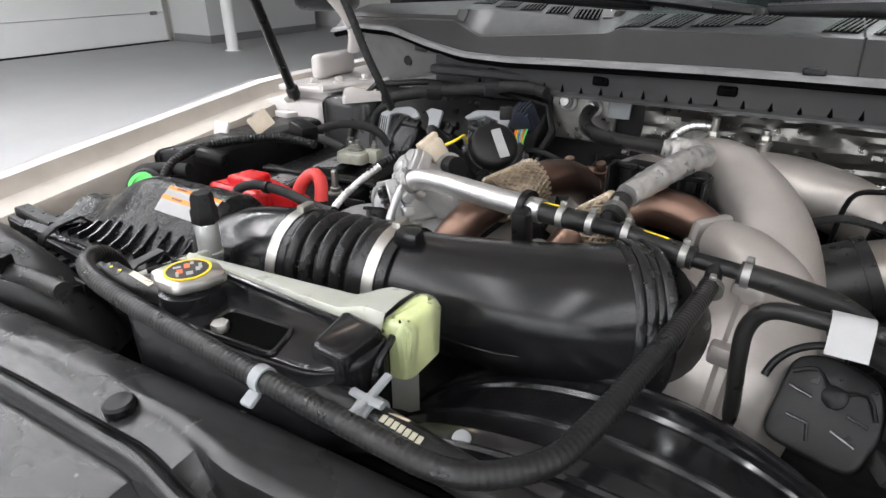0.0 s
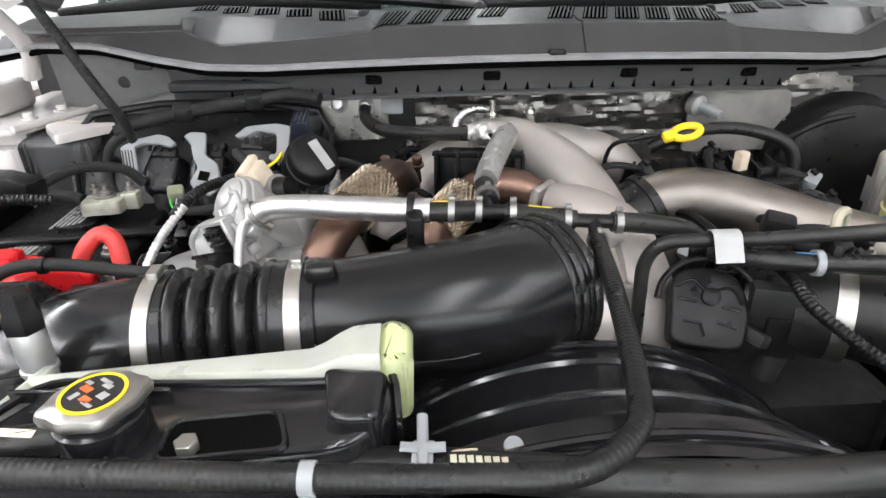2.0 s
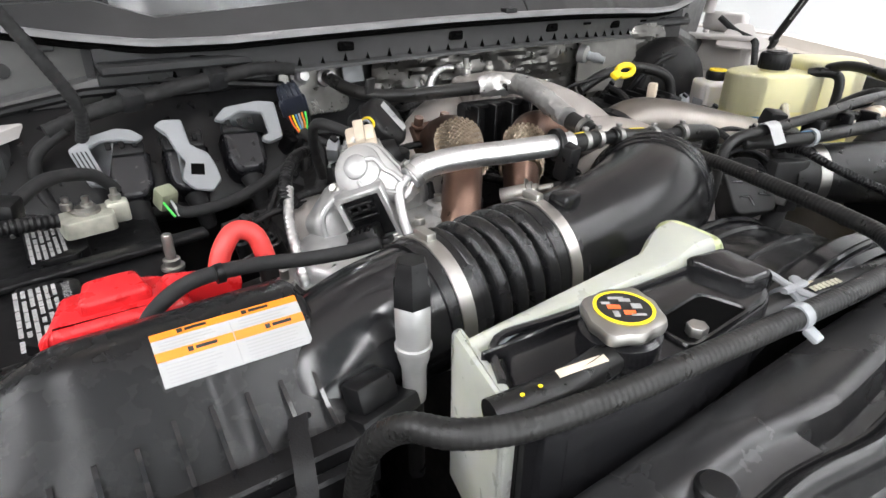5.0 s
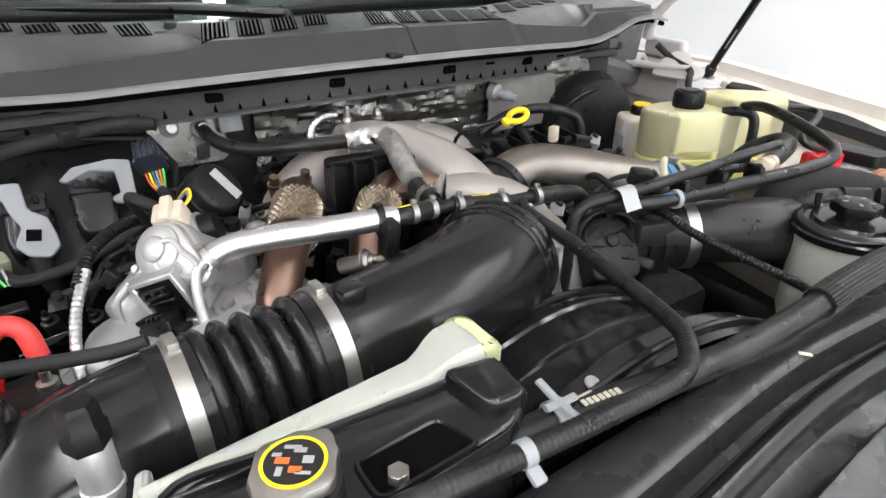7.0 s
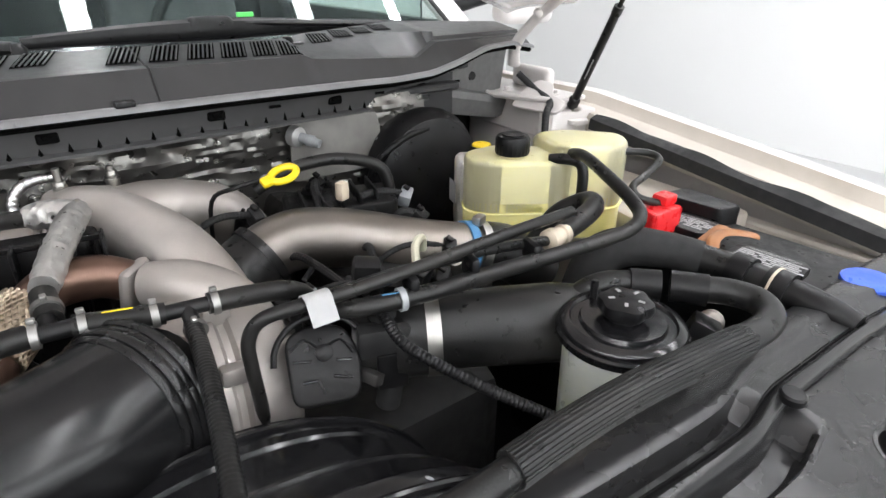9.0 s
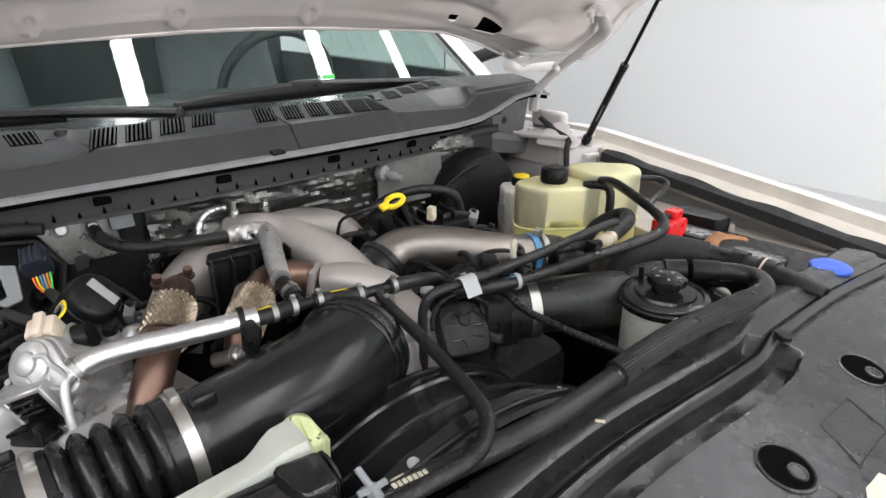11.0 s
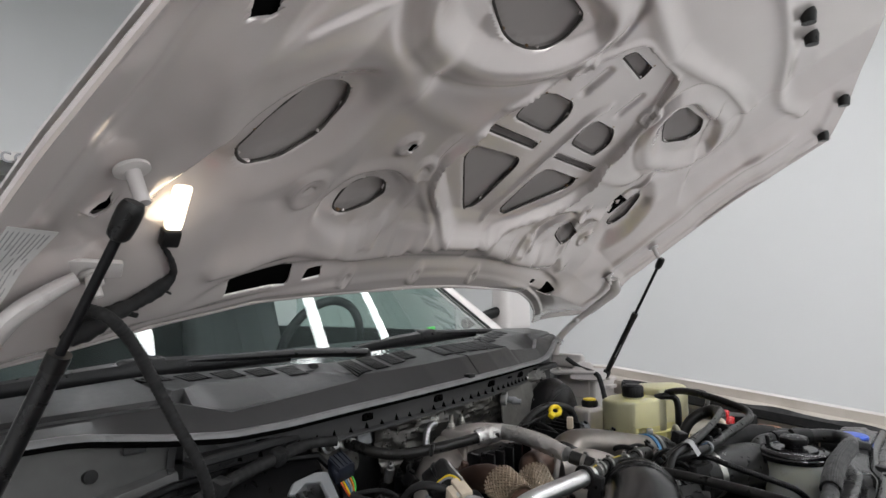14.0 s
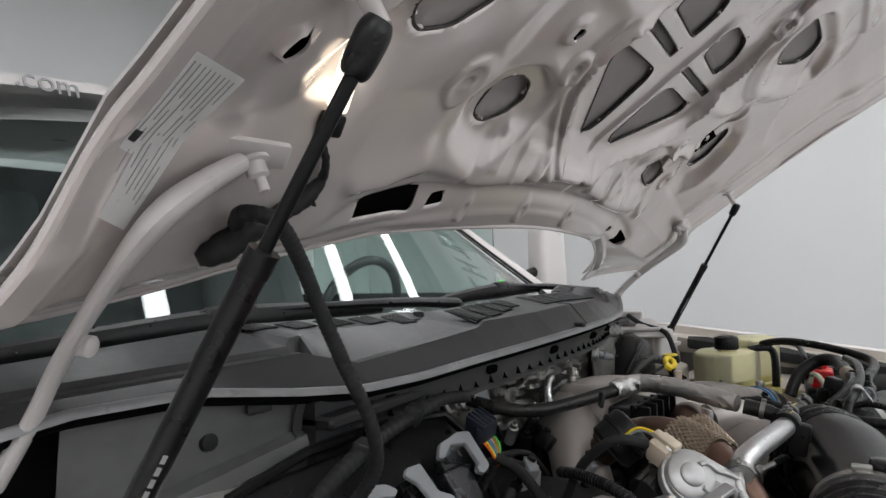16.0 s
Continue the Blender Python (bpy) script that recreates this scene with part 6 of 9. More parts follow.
# ---- intake duct ----
duct = thing("intake_duct", "satin black intake duct with a pleated rubber boot", "intake duct", (-0.25, 0.49, 1.2), move=(-0.005, -0.016, 0.006))
RIBS = [(0.0455 + 0.0105 * abs(math.sin(math.pi * k / 14)) ** 0.75, 0.0905 * k / 70) for k in range(71)]
part("boot", lathe(RIBS, facing((-0.416, 0.487, 1.216), (0.09, 0.003, 0.004)), 48), BOOTM, duct, "pleated black rubber boot")
part("cuff", tube([(-0.442, 0.4855, 1.2145), (-0.412, 0.487, 1.216)], 0.0545, 36, 2), BOOTM, duct)
part("cuff", tube([(-0.330, 0.490, 1.2197), (-0.296, 0.4905, 1.221)], 0.0545, 36, 2), BOOTM, duct)
BODY = [(-0.302, 0.4905, 1.221), (-0.245, 0.4925, 1.2225), (-0.190, 0.4975, 1.224), (-0.145, 0.508, 1.2245), (-0.112, 0.524, 1.223)]
part("duct_body", tube(BODY, [0.0505, 0.0545, 0.0585, 0.0620, 0.0640], 64, 12), SATIN, duct, "satin black moulded duct")
part("seam", tube([(-0.295, 0.4390, 1.214), (-0.24, 0.4365, 1.213), (-0.18, 0.4395, 1.214), (-0.13, 0.458, 1.218), (-0.10, 0.475, 1.222)], 0.0009, 6, 6), SATIN, duct)
END = Vector((0.84, 0.53, -0.06)).normalized()
for k, r in enumerate((0.0665, 0.069, 0.0675, 0.0695)):
    part("end_ring", lathe([(r - 0.010, -0.0045), (r - 0.002, -0.0045), (r, -0.002), (r, 0.002), (r - 0.002, 0.0045), (r - 0.010, 0.0045)], facing(Vector((-0.116, 0.522, 1.223)) + END * (0.0075 * k), END), 52), BOOTM, duct)
part("outlet", tube([(-0.098, 0.534, 1.221), (-0.085, 0.548, 1.205), (-0.078, 0.575, 1.16)], [0.056, 0.050, 0.045], 32, 5), RUBBER, duct, "black rubber outlet elbow")
part("boss", rbox(0.024, 0.02, 0.016, pose(-0.292, 0.478, 1.276, 0, 0, 5), 0.005), SATIN, duct)
for x, y, z in ((-0.426, 0.4862, 1.2152), (-0.313, 0.4905, 1.2205)):
    band = clamp("band_clamp", (x, y, z), (1, 0.02, 0.02), 0.0548, 0.012, duct)
    part("worm_screw", rbox(0.009, 0.018, 0.007, pose(x, y + 0.005, z + 0.0580, 0, 0, 4), 0.0015), STEEL, band)
for k in range(9):
    a = radians(-64 + 4.5 * k)
    part("band_slot", rbox(0.0055, 0.0011, 0.0006, Matrix.Translation((-0.426, 0.4862, 1.2152)) @ Matrix.Rotation(-a - math.pi / 2, 4, "X") @ pose(0, 0, 0.0563), 0), BLACKP, duct)

# ---- foil-sleeved heater line and tees ----
line = thing("heater_line", "silver foil-sleeved heater line with tee fittings", "hose", (-0.2, 0.56, 1.29), "coolant hoses", move=(0.0, -0.009, 0.002))
part("foil_sleeve", tube([(-0.378, 0.592, 1.278), (-0.362, 0.592, 1.286), (-0.33, 0.584, 1.291), (-0.27, 0.570, 1.292), (-0.205, 0.556, 1.293)], 0.0115, 18, 6), FOIL, line, "crinkled foil sleeve")
part("metal_pipe", tube([(-0.372, 0.594, 1.281), (-0.388, 0.594, 1.270), (-0.393, 0.580, 1.245), (-0.392, 0.566, 1.222)], 0.0048, 12, 6), CASTB, line, "bent aluminium pipe")
hose_clamp((-0.374, 0.593, 1.281), (-0.8, 0, -0.5), 0.0125, line)
part("hose", tube([(-0.212, 0.557, 1.293), (-0.19, 0.556, 1.292), (-0.165, 0.562, 1.289)], 0.0098, 16, 4), RUBBER, line)
part("hose", tube([(-0.135, 0.561, 1.287), (-0.10, 0.555, 1.284), (-0.070, 0.550, 1.281)], 0.0095, 16, 4), RUBBER, line)
part("tee", tube([(-0.170, 0.561, 1.289), (-0.130, 0.561, 1.287)], 0.0072, 14, 2), PLASTIC, line)
part("tee_branch", tube([(-0.150, 0.561, 1.288), (-0.150, 0.582, 1.292)], 0.0068, 14, 2), PLASTIC, line)
for x, y, z in ((-0.186, 0.556, 1.292), (-0.160, 0.561, 1.289), (-0.128, 0.560, 1.287), (-0.078, 0.551, 1.282)):
    hose_clamp((x, y, z), (1, -0.1, -0.03), 0.0100, line)
part("second_tee", tube([(-0.072, 0.550, 1.281), (-0.034, 0.548, 1.279)], 0.0068, 14, 2), PLASTIC, line)
part("second_tee_branch", tube([(-0.053, 0.549, 1.28), (-0.053, 0.532, 1.268)], 0.0068, 14, 2), PLASTIC, line)
hose_clamp((-0.0525, 0.533, 1.2665), (0, -1, -0.2), 0.0090, line)
hose_clamp((-0.030, 0.547, 1.279), (1, -0.1, 0), 0.0102, line)
part("yellow_stripe", rbox(0.018, 0.0016, 0.0006, pose(-0.196, 0.5555, 1.3022, 0, 0, -2), 0), YELLOW, line)
part("yellow_stripe", rbox(0.022, 0.0016, 0.0006, pose(-0.103, 0.555, 1.2937, 0, 4, -8), 0), YELLOW, line)
part("outlet_hose", tube([(-0.036, 0.548, 1.279), (0.0, 0.546, 1.276), (0.035, 0.548, 1.268), (0.06, 0.560, 1.245), (0.065, 0.570, 1.2)], 0.0095, 16, 6), RUBBER, line)
part("cable_tie", lathe([(0.0137, -0.003), (0.0165, -0.003), (0.0165, 0.003), (0.0137, 0.003)], facing((-0.222, 0.5595, 1.293), (1, -0.2, 0)), 20), PLASTIC, line)
part("standoff", rbox(0.016, 0.02, 0.04, pose(-0.220, 0.545, 1.278, 10), 0.004), PLASTIC, line)
br = thing("foil_branch_hose", "hose wrapped in crumpled foil tape", "hose", (-0.14, 0.65, 1.3), "coolant hoses", move=(0.002, -0.006, 0.001))


def crumple(bm, depth, scale, seed=0.0):
    """Push the vertices about like hand-pressed foil."""
    for v in bm.verts:
        v.co += Vector([noise.noise(v.co * scale + Vector((seed, 7 * k, 3))) for k in range(3)]) * depth
    return bm


part("foil_wrap", crumple(tube([(-0.101, 0.770, 1.306), (-0.106, 0.748, 1.309), (-0.118, 0.71, 1.309), (-0.135, 0.66, 1.304), (-0.148, 0.618, 1.299)], [0.0130, 0.0135, 0.0135, 0.0130, 0.0120], 26, 16), 0.0016, 150), TAPEFOIL, br, "crumpled foil tape", 25)
part("foil_collar", crumple(tube([(-0.142, 0.792, 1.302), (-0.122, 0.779, 1.306), (-0.100, 0.762, 1.308)], [0.0130, 0.0150, 0.0135], 26, 14), 0.0028, 140, 4.0), TAPEFOIL, br, "crumpled foil collar", 25)
part("rubber_end", tube([(-0.150, 0.575, 1.290), (-0.150, 0.61, 1.297)], 0.0105, 14, 3), RUBBER, br)
hose_clamp((-0.150, 0.588, 1.293), (0, 1, 0.2), 0.0110, br)
up = thing("vent_hose", "black rubber vent hose along the firewall", "hose", (-0.2, 0.84, 1.29), "coolant hoses")
part("hose", tube([(-0.112, 0.760, 1.308), (-0.15, 0.793, 1.301), (-0.212, 0.835, 1.292), (-0.252, 0.866, 1.289), (-0.274, 0.892, 1.292), (-0.284, 0.918, 1.296), (-0.287, 0.940, 1.300), (-0.287, 0.962, 1.303)], 0.0095, 16, 6), RUBBER, up)

# ---- exhaust gas valve and throttle castings ----
egr = thing("exhaust_valve_assembly", "bright cast aluminium valve housing with a round cover", "valve housing", (-0.43, 0.62, 1.2), move=(0.008, -0.016, 0.003))
part("housing", prism(rounded([(-0.50, 0.585), (-0.47, 0.555), (-0.40, 0.555), (-0.37, 0.60), (-0.375, 0.66), (-0.44, 0.68), (-0.495, 0.64)], 0.02), 1.10, 1.222, bevel=0.012, seg=3), CASTB, egr)


def axes(o, z, x):
    """Frame with its origin at o, its z along z and its x towards x."""
    z = Vector(z).normalized()
    x = Vector(x)
    x = (x - z * x.dot(z)).normalized()
    y = z.cross(x)
    return Matrix(((x.x, y.x, z.x, o[0]), (x.y, y.y, z.y, o[1]), (x.z, y.z, z.z, o[2]), (0, 0, 0, 1)))


# flat teardrop cover with a stepped round dome and raised ribs
m = axes((-0.415, 0.640, 1.278), (-0.66, -0.47, 0.58), (0.028, -0.025, -0.016))
tear = [(0.031 * math.cos(radians(a)), 0.031 * math.sin(radians(a))) for a in range(55, 306, 10)] + [(0.040 + 0.015 * math.cos(radians(a)), 0.015 * math.sin(radians(a))) for a in range(-50, 51, 20)]
part("cover_flange", prism(tear, -0.016, -0.004, m, 0.003, 2), CASTB, egr, "cast teardrop cover")
part("cover_plate", prism([(x * 0.9, y * 0.9) for x, y in tear], -0.006, 0.003, m, 0.003, 2), CASTB, egr)
part("dome", lathe([(0.024, 0.002), (0.0235, 0.005), (0.021, 0.007), (0.0125, 0.008), (0.012, 0.0105), (0.009, 0.0125), (0.0, 0.013)], m @ pose(-0.003, 0, 0), 36), CASTB, egr, "stepped round dome")
part("cover_rib", tube([m @ Vector(p) for p in ((0.004, 0.010, 0.010), (0.012, 0.014, 0.008), (0.024, 0.009, 0.005), (0.034, 0.008, 0.004), (0.046, 0.004, 0.003))], 0.0028, 8, 5), CASTB, egr, "raised S-shaped rib")
part("cover_rib", tube([m @ Vector(p) for p in ((0.006, -0.012, 0.009), (0.018, -0.016, 0.005), (0.034, -0.010, 0.004), (0.045, -0.007, 0.003))], 0.0024, 8, 5), CASTB, egr)
for x, y in ((-0.022, 0.026), (-0.022, -0.026), (0.048, 0.006)):
    part("cover_screw", lathe([(0.006, -0.02), (0.006, 0.0), (0.0035, 0.001), (0.0035, 0.004)], m @ pose(x, y, -0.004), 12), STEEL, egr)
part("pedestal", lathe([(0.034, -0.09), (0.030, -0.05), (0.025, -0.014)], m @ pose(0.006, 0, 0), 28), CASTB, egr)
# square cast frame with the black motor inside
fm = axes((-0.4235, 0.6125, 1.240), (-0.59, -0.79, -0.13), (0.030, -0.025, 0.015))
bm = bmesh.new()
for u, v, w, d in ((0, 0.026, 0.048, 0.0055), (0, -0.026, 0.048, 0.0055), (0.0215, 0, 0.0055, 0.0575), (-0.0215, 0, 0.0055, 0.0575)):
    rbox(w, d, 0.014, fm @ pose(u, v, -0.005), 0.0012, 1, bm)
part("frame", bm, CASTB, egr, "cast square frame")
part("frame_body", rbox(0.047, 0.056, 0.045, fm @ pose(0, 0, -0.034), 0.006, 3), CASTB, egr)
for u, v in ((0.026, 0.012), (0.026, -0.012), (-0.026, 0.020)):
    part("frame_lug", rbox(0.009, 0.011, 0.014, fm @ pose(u, v, -0.014), 0.002), CASTB, egr)
part("motor", rbox(0.037, 0.045, 0.012, fm @ pose(0, 0, -0.007), 0.002), PLASTIC, egr, "black actuator motor")
for k in range(3):
    part("motor_rib", rbox(0.028, 0.0035, 0.006, fm @ pose(-0.002, 0.018 - 0.007 * k, 0.002), 0.0008, 1), PLASTIC, egr)
    part("motor_post", rbox(0.004, 0.005, 0.007, fm @ pose(-0.013 + 0.010 * k, 0.0145, 0.002), 0.0008, 1), PLASTIC, egr)
pl = part("plug", rbox(0.028, 0.022, 0.028, fm @ pose(-0.006, -0.012, 0.014, -20), 0.003), PLASTIC, egr, "black ribbed electrical plug")
for k in range(5):
    part("plug_rib", rbox(0.0028, 0.004, 0.022, fm @ pose(-0.016 + 0.005 * k, 0.000, 0.017, -20), 0.0008, 1), PLASTIC, pl)
part("plug_collar", rbox(0.032, 0.026, 0.008, fm @ pose(-0.006, -0.017, 0.026, -20), 0.002), PLASTIC, egr)
part("plug_latch", rbox(0.012, 0.006, 0.016, fm @ pose(0.012, -0.018, 0.018, -20), 0.0015), PLASTIC, egr)
for dx in (-0.022, 0.020):
    hexbolt("screw", tuple(fm @ Vector((dx, -0.031, 0.004))), (-0.4, -0.75, 0.4), 0.0035, 0.012, egr)
# pale casting beside the frame
bm = rbox(0.040, 0.062, 0.060, fm @ pose(-0.040, -0.004, -0.022, 0, -28, 8), 0.010, 3, taper=0.75)
part("casting", bm, CASTB, egr, "pale rounded casting")
part("casting_nub", lathe([(0.013, -0.03), (0.012, 0.006), (0.009, 0.010), (0, 0.011)], facing(fm @ Vector((-0.058, -0.016, -0.006)), (-0.6, -0.6, 0.5)), 20), CASTB, egr)
part("casting_rib", tube([fm @ Vector(p) for p in ((-0.026, 0.026, -0.008), (-0.040, 0.018, 0.004), (-0.046, -0.006, 0.008), (-0.044, -0.030, 0.006))], 0.003, 8, 5), CASTB, egr)
# black cylinder with a pale ring, and a capped post beside it
part("throttle_barrel", tube([(-0.418, 0.690, 1.254), (-0.372, 0.671, 1.275)], 0.0175, 28, 2), GLOSS, egr, "black barrel")
part("barrel_ring", tube([(-0.376, 0.6725, 1.273), (-0.369, 0.670, 1.2765)], 0.0208, 30, 2), CASTB, egr, "pale ring clamp")
part("barrel_end", tube([(-0.370, 0.670, 1.276), (-0.358, 0.665, 1.281)], [0.0175, 0.014], 26, 2), PLASTIC, egr)
part("capped_post", lathe([(0.011, -0.05), (0.010, -0.008), (0.0085, 0.0)], facing((-0.338, 0.694, 1.262), (-0.1, -0.2, 0.97)), 18), CASTB, egr)
part("post_cap", lathe([(0.0085, -0.004), (0.0085, 0.008), (0.0075, 0.010), (0.003, 0.0108), (0, 0.010)], facing((-0.338, 0.694, 1.262), (-0.1, -0.2, 0.97)), 18), PLASTIC, egr, "black post cap")
part("pale_lug", rbox(0.034, 0.028, 0.036, pose(-0.316, 0.690, 1.246, 0, 12, 25), 0.009, 3, taper=0.75), CASTB, egr)
part("bolted_plate", prism(rounded([(-0.392, 0.612), (-0.372, 0.592), (-0.335, 0.600), (-0.318, 0.628), (-0.325, 0.650), (-0.375, 0.648)], 0.008), 1.190, 1.226, bevel=0.003), CASTB, egr, "pale cast plate")
part("plate_lip", rbox(0.024, 0.010, 0.012, pose(-0.340, 0.612, 1.230, 0, -10, 20), 0.002), CASTB, egr)
part("side_arm", prism(rounded([(-0.53, 0.60), (-0.50, 0.555), (-0.475, 0.56), (-0.49, 0.63), (-0.52, 0.64)], 0.012), 1.12, 1.205, bevel=0.008, seg=3), CASTB, egr)
part("pipe_flange", rbox(0.05, 0.035, 0.012, pose(-0.388, 0.562, 1.225, 15, 0, 20), 0.003), CASTB, egr)
for x, y, z in ((-0.375, 0.60, 1.225), (-0.40, 0.685, 1.25), (-0.35, 0.655, 1.255), (-0.335, 0.625, 1.232), (-0.52, 0.615, 1.206)):
    part("boss", lathe([(0.015, -0.05), (0.013, 0.0), (0.009, 0.001)], pose(x, y, z), 16), CASTB, egr)
    hexbolt("bolt", (x, y, z), (0, 0, 1), 0.0055, 0.009, egr)
part("cooler_body", rbox(0.16, 0.24, 0.10, pose(-0.36, 0.66, 1.165, 0, 6, 15), 0.025, 3), CAST, egr, "cast cooler body")
part("outlet", tube([(-0.50, 0.62, 1.17), (-0.545, 0.60, 1.175), (-0.575, 0.61, 1.14)], 0.024, 16, 5), RUBBER, egr)
part("foil_tube", tube([(-0.478, 0.672, 1.262), (-0.492, 0.64, 1.245), (-0.50, 0.605, 1.225), (-0.503, 0.58, 1.195)], 0.0042, 10, 6, ridge=0.001, pitch=0.006), FOIL, egr)

can = thing("vacuum_canister", "black round actuator canister with a white label", "actuator", (-0.345, 0.735, 1.29), move=(0.012, -0.014, 0.003))
m = facing((-0.342, 0.718, 1.300), (0.45, -0.62, 0.60)) @ Matrix.Scale(0.82, 4)
part("body", lathe([(0.030, -0.05), (0.036, -0.045), (0.036, -0.004), (0.033, 0.0), (0.028, 0.002), (0.0, 0.003)], m, 36), PLASTIC, can)
part("rib", lathe([(0.0372, -0.024), (0.0385, -0.023), (0.0385, -0.018), (0.0372, -0.017)], m, 36), PLASTIC, can)
part("label", rbox(0.015, 0.046, 0.0005, m @ pose(0.008, 0, 0.0034, 0, 0, 14), 0), WHITEP, can, "white printed label")
for k in range(4):
    part("print_line", rbox(0.0012, 0.012 + 0.006 * (k % 2), 0.0003, m @ pose(0.004 + 0.003 * k, 0.004, 0.0040, 0, 0, 14), 0), GREYPR, can)
part("bracket", rbox(0.016, 0.005, 0.018, pose(-0.345, 0.755, 1.330, 10, 0, 30), 0.002), DARKIRON, can)
conn = thing("beige_connector", "beige electrical connector on a short lead", "connector", (-0.40, 0.675, 1.295), move=(0.013, -0.019, 0.006))
m = facing((-0.402, 0.675, 1.292), (-0.35, -0.3, 0.88), 25) @ Matrix.Scale(0.86, 4)
part("shell", rbox(0.034, 0.028, 0.03, m, 0.004), BEIGE, conn)
part("latch", rbox(0.012, 0.034, 0.008, m @ pose(0, 0, 0.017), 0.002), BEIGE, conn)
part("collar", rbox(0.026, 0.02, 0.016, m @ pose(0, 0, -0.02), 0.003), BEIGE, conn)
part("lead", tube([(-0.392, 0.680, 1.298), (-0.380, 0.69, 1.304), (-0.378, 0.71, 1.306), (-0.385, 0.73, 1.29)], 0.0015, 8, 6), YELLOW, conn)
part("lead", tube([(-0.392, 0.682, 1.296), (-0.382, 0.692, 1.302), (-0.380, 0.71, 1.303), (-0.387, 0.73, 1.287)], 0.0015, 8, 6), GREYP, conn)
part("lead", tube([(-0.41, 0.69, 1.30), (-0.43, 0.72, 1.305), (-0.42, 0.76, 1.27), (-0.40, 0.79, 1.22)], 0.0055, 10, 6), TAPE, conn)
loom = thing("sensor_loom", "black convoluted loom with a foil-wrapped end", "wiring harness", (-0.46, 0.65, 1.25), move=(0.008, -0.016, 0.003))
part("conduit", tube([(-0.40, 0.79, 1.255), (-0.435, 0.75, 1.268), (-0.468, 0.70, 1.270), (-0.487, 0.66, 1.255)], 0.0055, 10, 6, ridge=0.0012, pitch=0.005), PLASTIC, loom)

# small fittings, plugs and wire runs on top of the engine
fit_ = thing("engine_fittings", "small bolts, plugs and wires across the engine", "engine fittings", (-0.1, 0.75, 1.2))
rng = random.Random(33)
SPOTS = [(-0.33, 0.60, 1.205), (-0.30, 0.70, 1.215), (-0.29, 0.78, 1.225), (-0.24, 0.86, 1.235), (-0.34, 0.84, 1.225), (-0.17, 0.62, 1.19), (-0.10, 0.63, 1.195), (0.09, 0.62, 1.195), (0.13, 0.60, 1.20), (0.19, 0.76, 1.225), (0.24, 0.72, 1.215), (0.30, 0.70, 1.215), (0.10, 0.80, 1.23),
         (0.16, 0.56, 1.21), (0.21, 0.53, 1.22), (-0.45, 0.72, 1.215), (-0.50, 0.72, 1.195), (-0.42, 0.78, 1.21), (-0.20, 0.90, 1.245), (0.0, 0.91, 1.25), (0.22, 0.86, 1.235), (0.33, 0.78, 1.215), (0.29, 0.62, 1.20), (-0.38, 0.90, 1.225)]
for k, (x, y, z) in enumerate(SPOTS):
    if k % 2 == 0:
        for q in range(3):
            px, py = x + rng.uniform(-0.03, 0.03), y + rng.uniform(-0.025, 0.025)
            part("bolt", lathe([(0.0085, -0.03), (0.0085, 0.0), (0.0052, 0.001), (0.0052, 0.007), (0.0025, 0.008), (0.0025, 0.014)], facing((px, py, z + rng.uniform(-0.01, 0.01)), (rng.uniform(-0.4, 0.4), rng.uniform(-0.6, 0.1), 1)), 10), rng.choice([STEEL, CASTB, PLASTIC]), fit_)
    plug = part("plug", rbox(rng.uniform(0.016, 0.026), rng.uniform(0.014, 0.02), rng.uniform(0.018, 0.03), facing((x, y, z + 0.008), (rng.uniform(-0.5, 0.5), -0.5, 0.8), rng.uniform(0, 90)), 0.003), rng.choice([PLASTIC, PLASTIC, COWLD, GREYP]), fit_)
    part("plug_latch", rbox(0.008, 0.010, 0.005, facing((x, y - 0.004, z + 0.024), (0.1, -0.5, 0.8), 20), 0.001, 1), PLASTIC, plug)
    a = Vector((x, y, z + 0.012))
    b = Vector(SPOTS[(k * 5 + 3) % len(SPOTS)])
    b = a + (b - a) * min(1.0, 0.13 / (b - a).length)
    part("wire", tube([a, a.lerp(b, 0.35) + Vector((0, 0, 0.012)), a.lerp(b, 0.7) + Vector((0.008, 0, 0.004)), b - Vector((0, 0, 0.03))], rng.choice([0.0035, 0.0045, 0.006]), 8, 5, ridge=0.0006, pitch=0.005), rng.choice([TAPE, PLASTIC]), fit_)

# ---- heat-tinted exhaust crossover pipes ----
ex = thing("exhaust_crossover", "heat-tinted exhaust pipes with braided flex joints", "exhaust pipe", (-0.25, 0.65, 1.2), move=(0.0, -0.01, 0.0))
part("pipe", tube([(-0.345, 0.565, 1.17), (-0.328, 0.582, 1.212), (-0.308, 0.605, 1.245), (-0.285, 0.634, 1.268)], [0.021, 0.021, 0.021, 0.021], 24, 6), HEAT, ex, "brown heat-tinted pipe")


def braid(a, b, r, name="flex_joint"):
    a, b = Vector(a), Vector(b)
    f = part(name, tube([a, a.lerp(b, 0.3), a.lerp(b, 0.7), b], [r * 0.93, r, r, r * 0.93], 24, 4), BRAID, ex, "braided steel flex joint")
    d = (b - a)
    m = facing(a, d)
    for s in (1, -1):
        for k in range(26):
            pts = []
            for j in range(9):
                ang = 2 * math.pi * k / 26 + s * j / 8 * 1.5
                pts.append(m @ Vector(((r + 0.001) * math.cos(ang), (r + 0.001) * math.sin(ang), d.length * j / 8)))
            part("strand", tube(pts, 0.0013, 4, 1, flat=0.8), BRAID, f)


braid((-0.288, 0.630, 1.266), (-0.260, 0.680, 1.278), 0.0255)
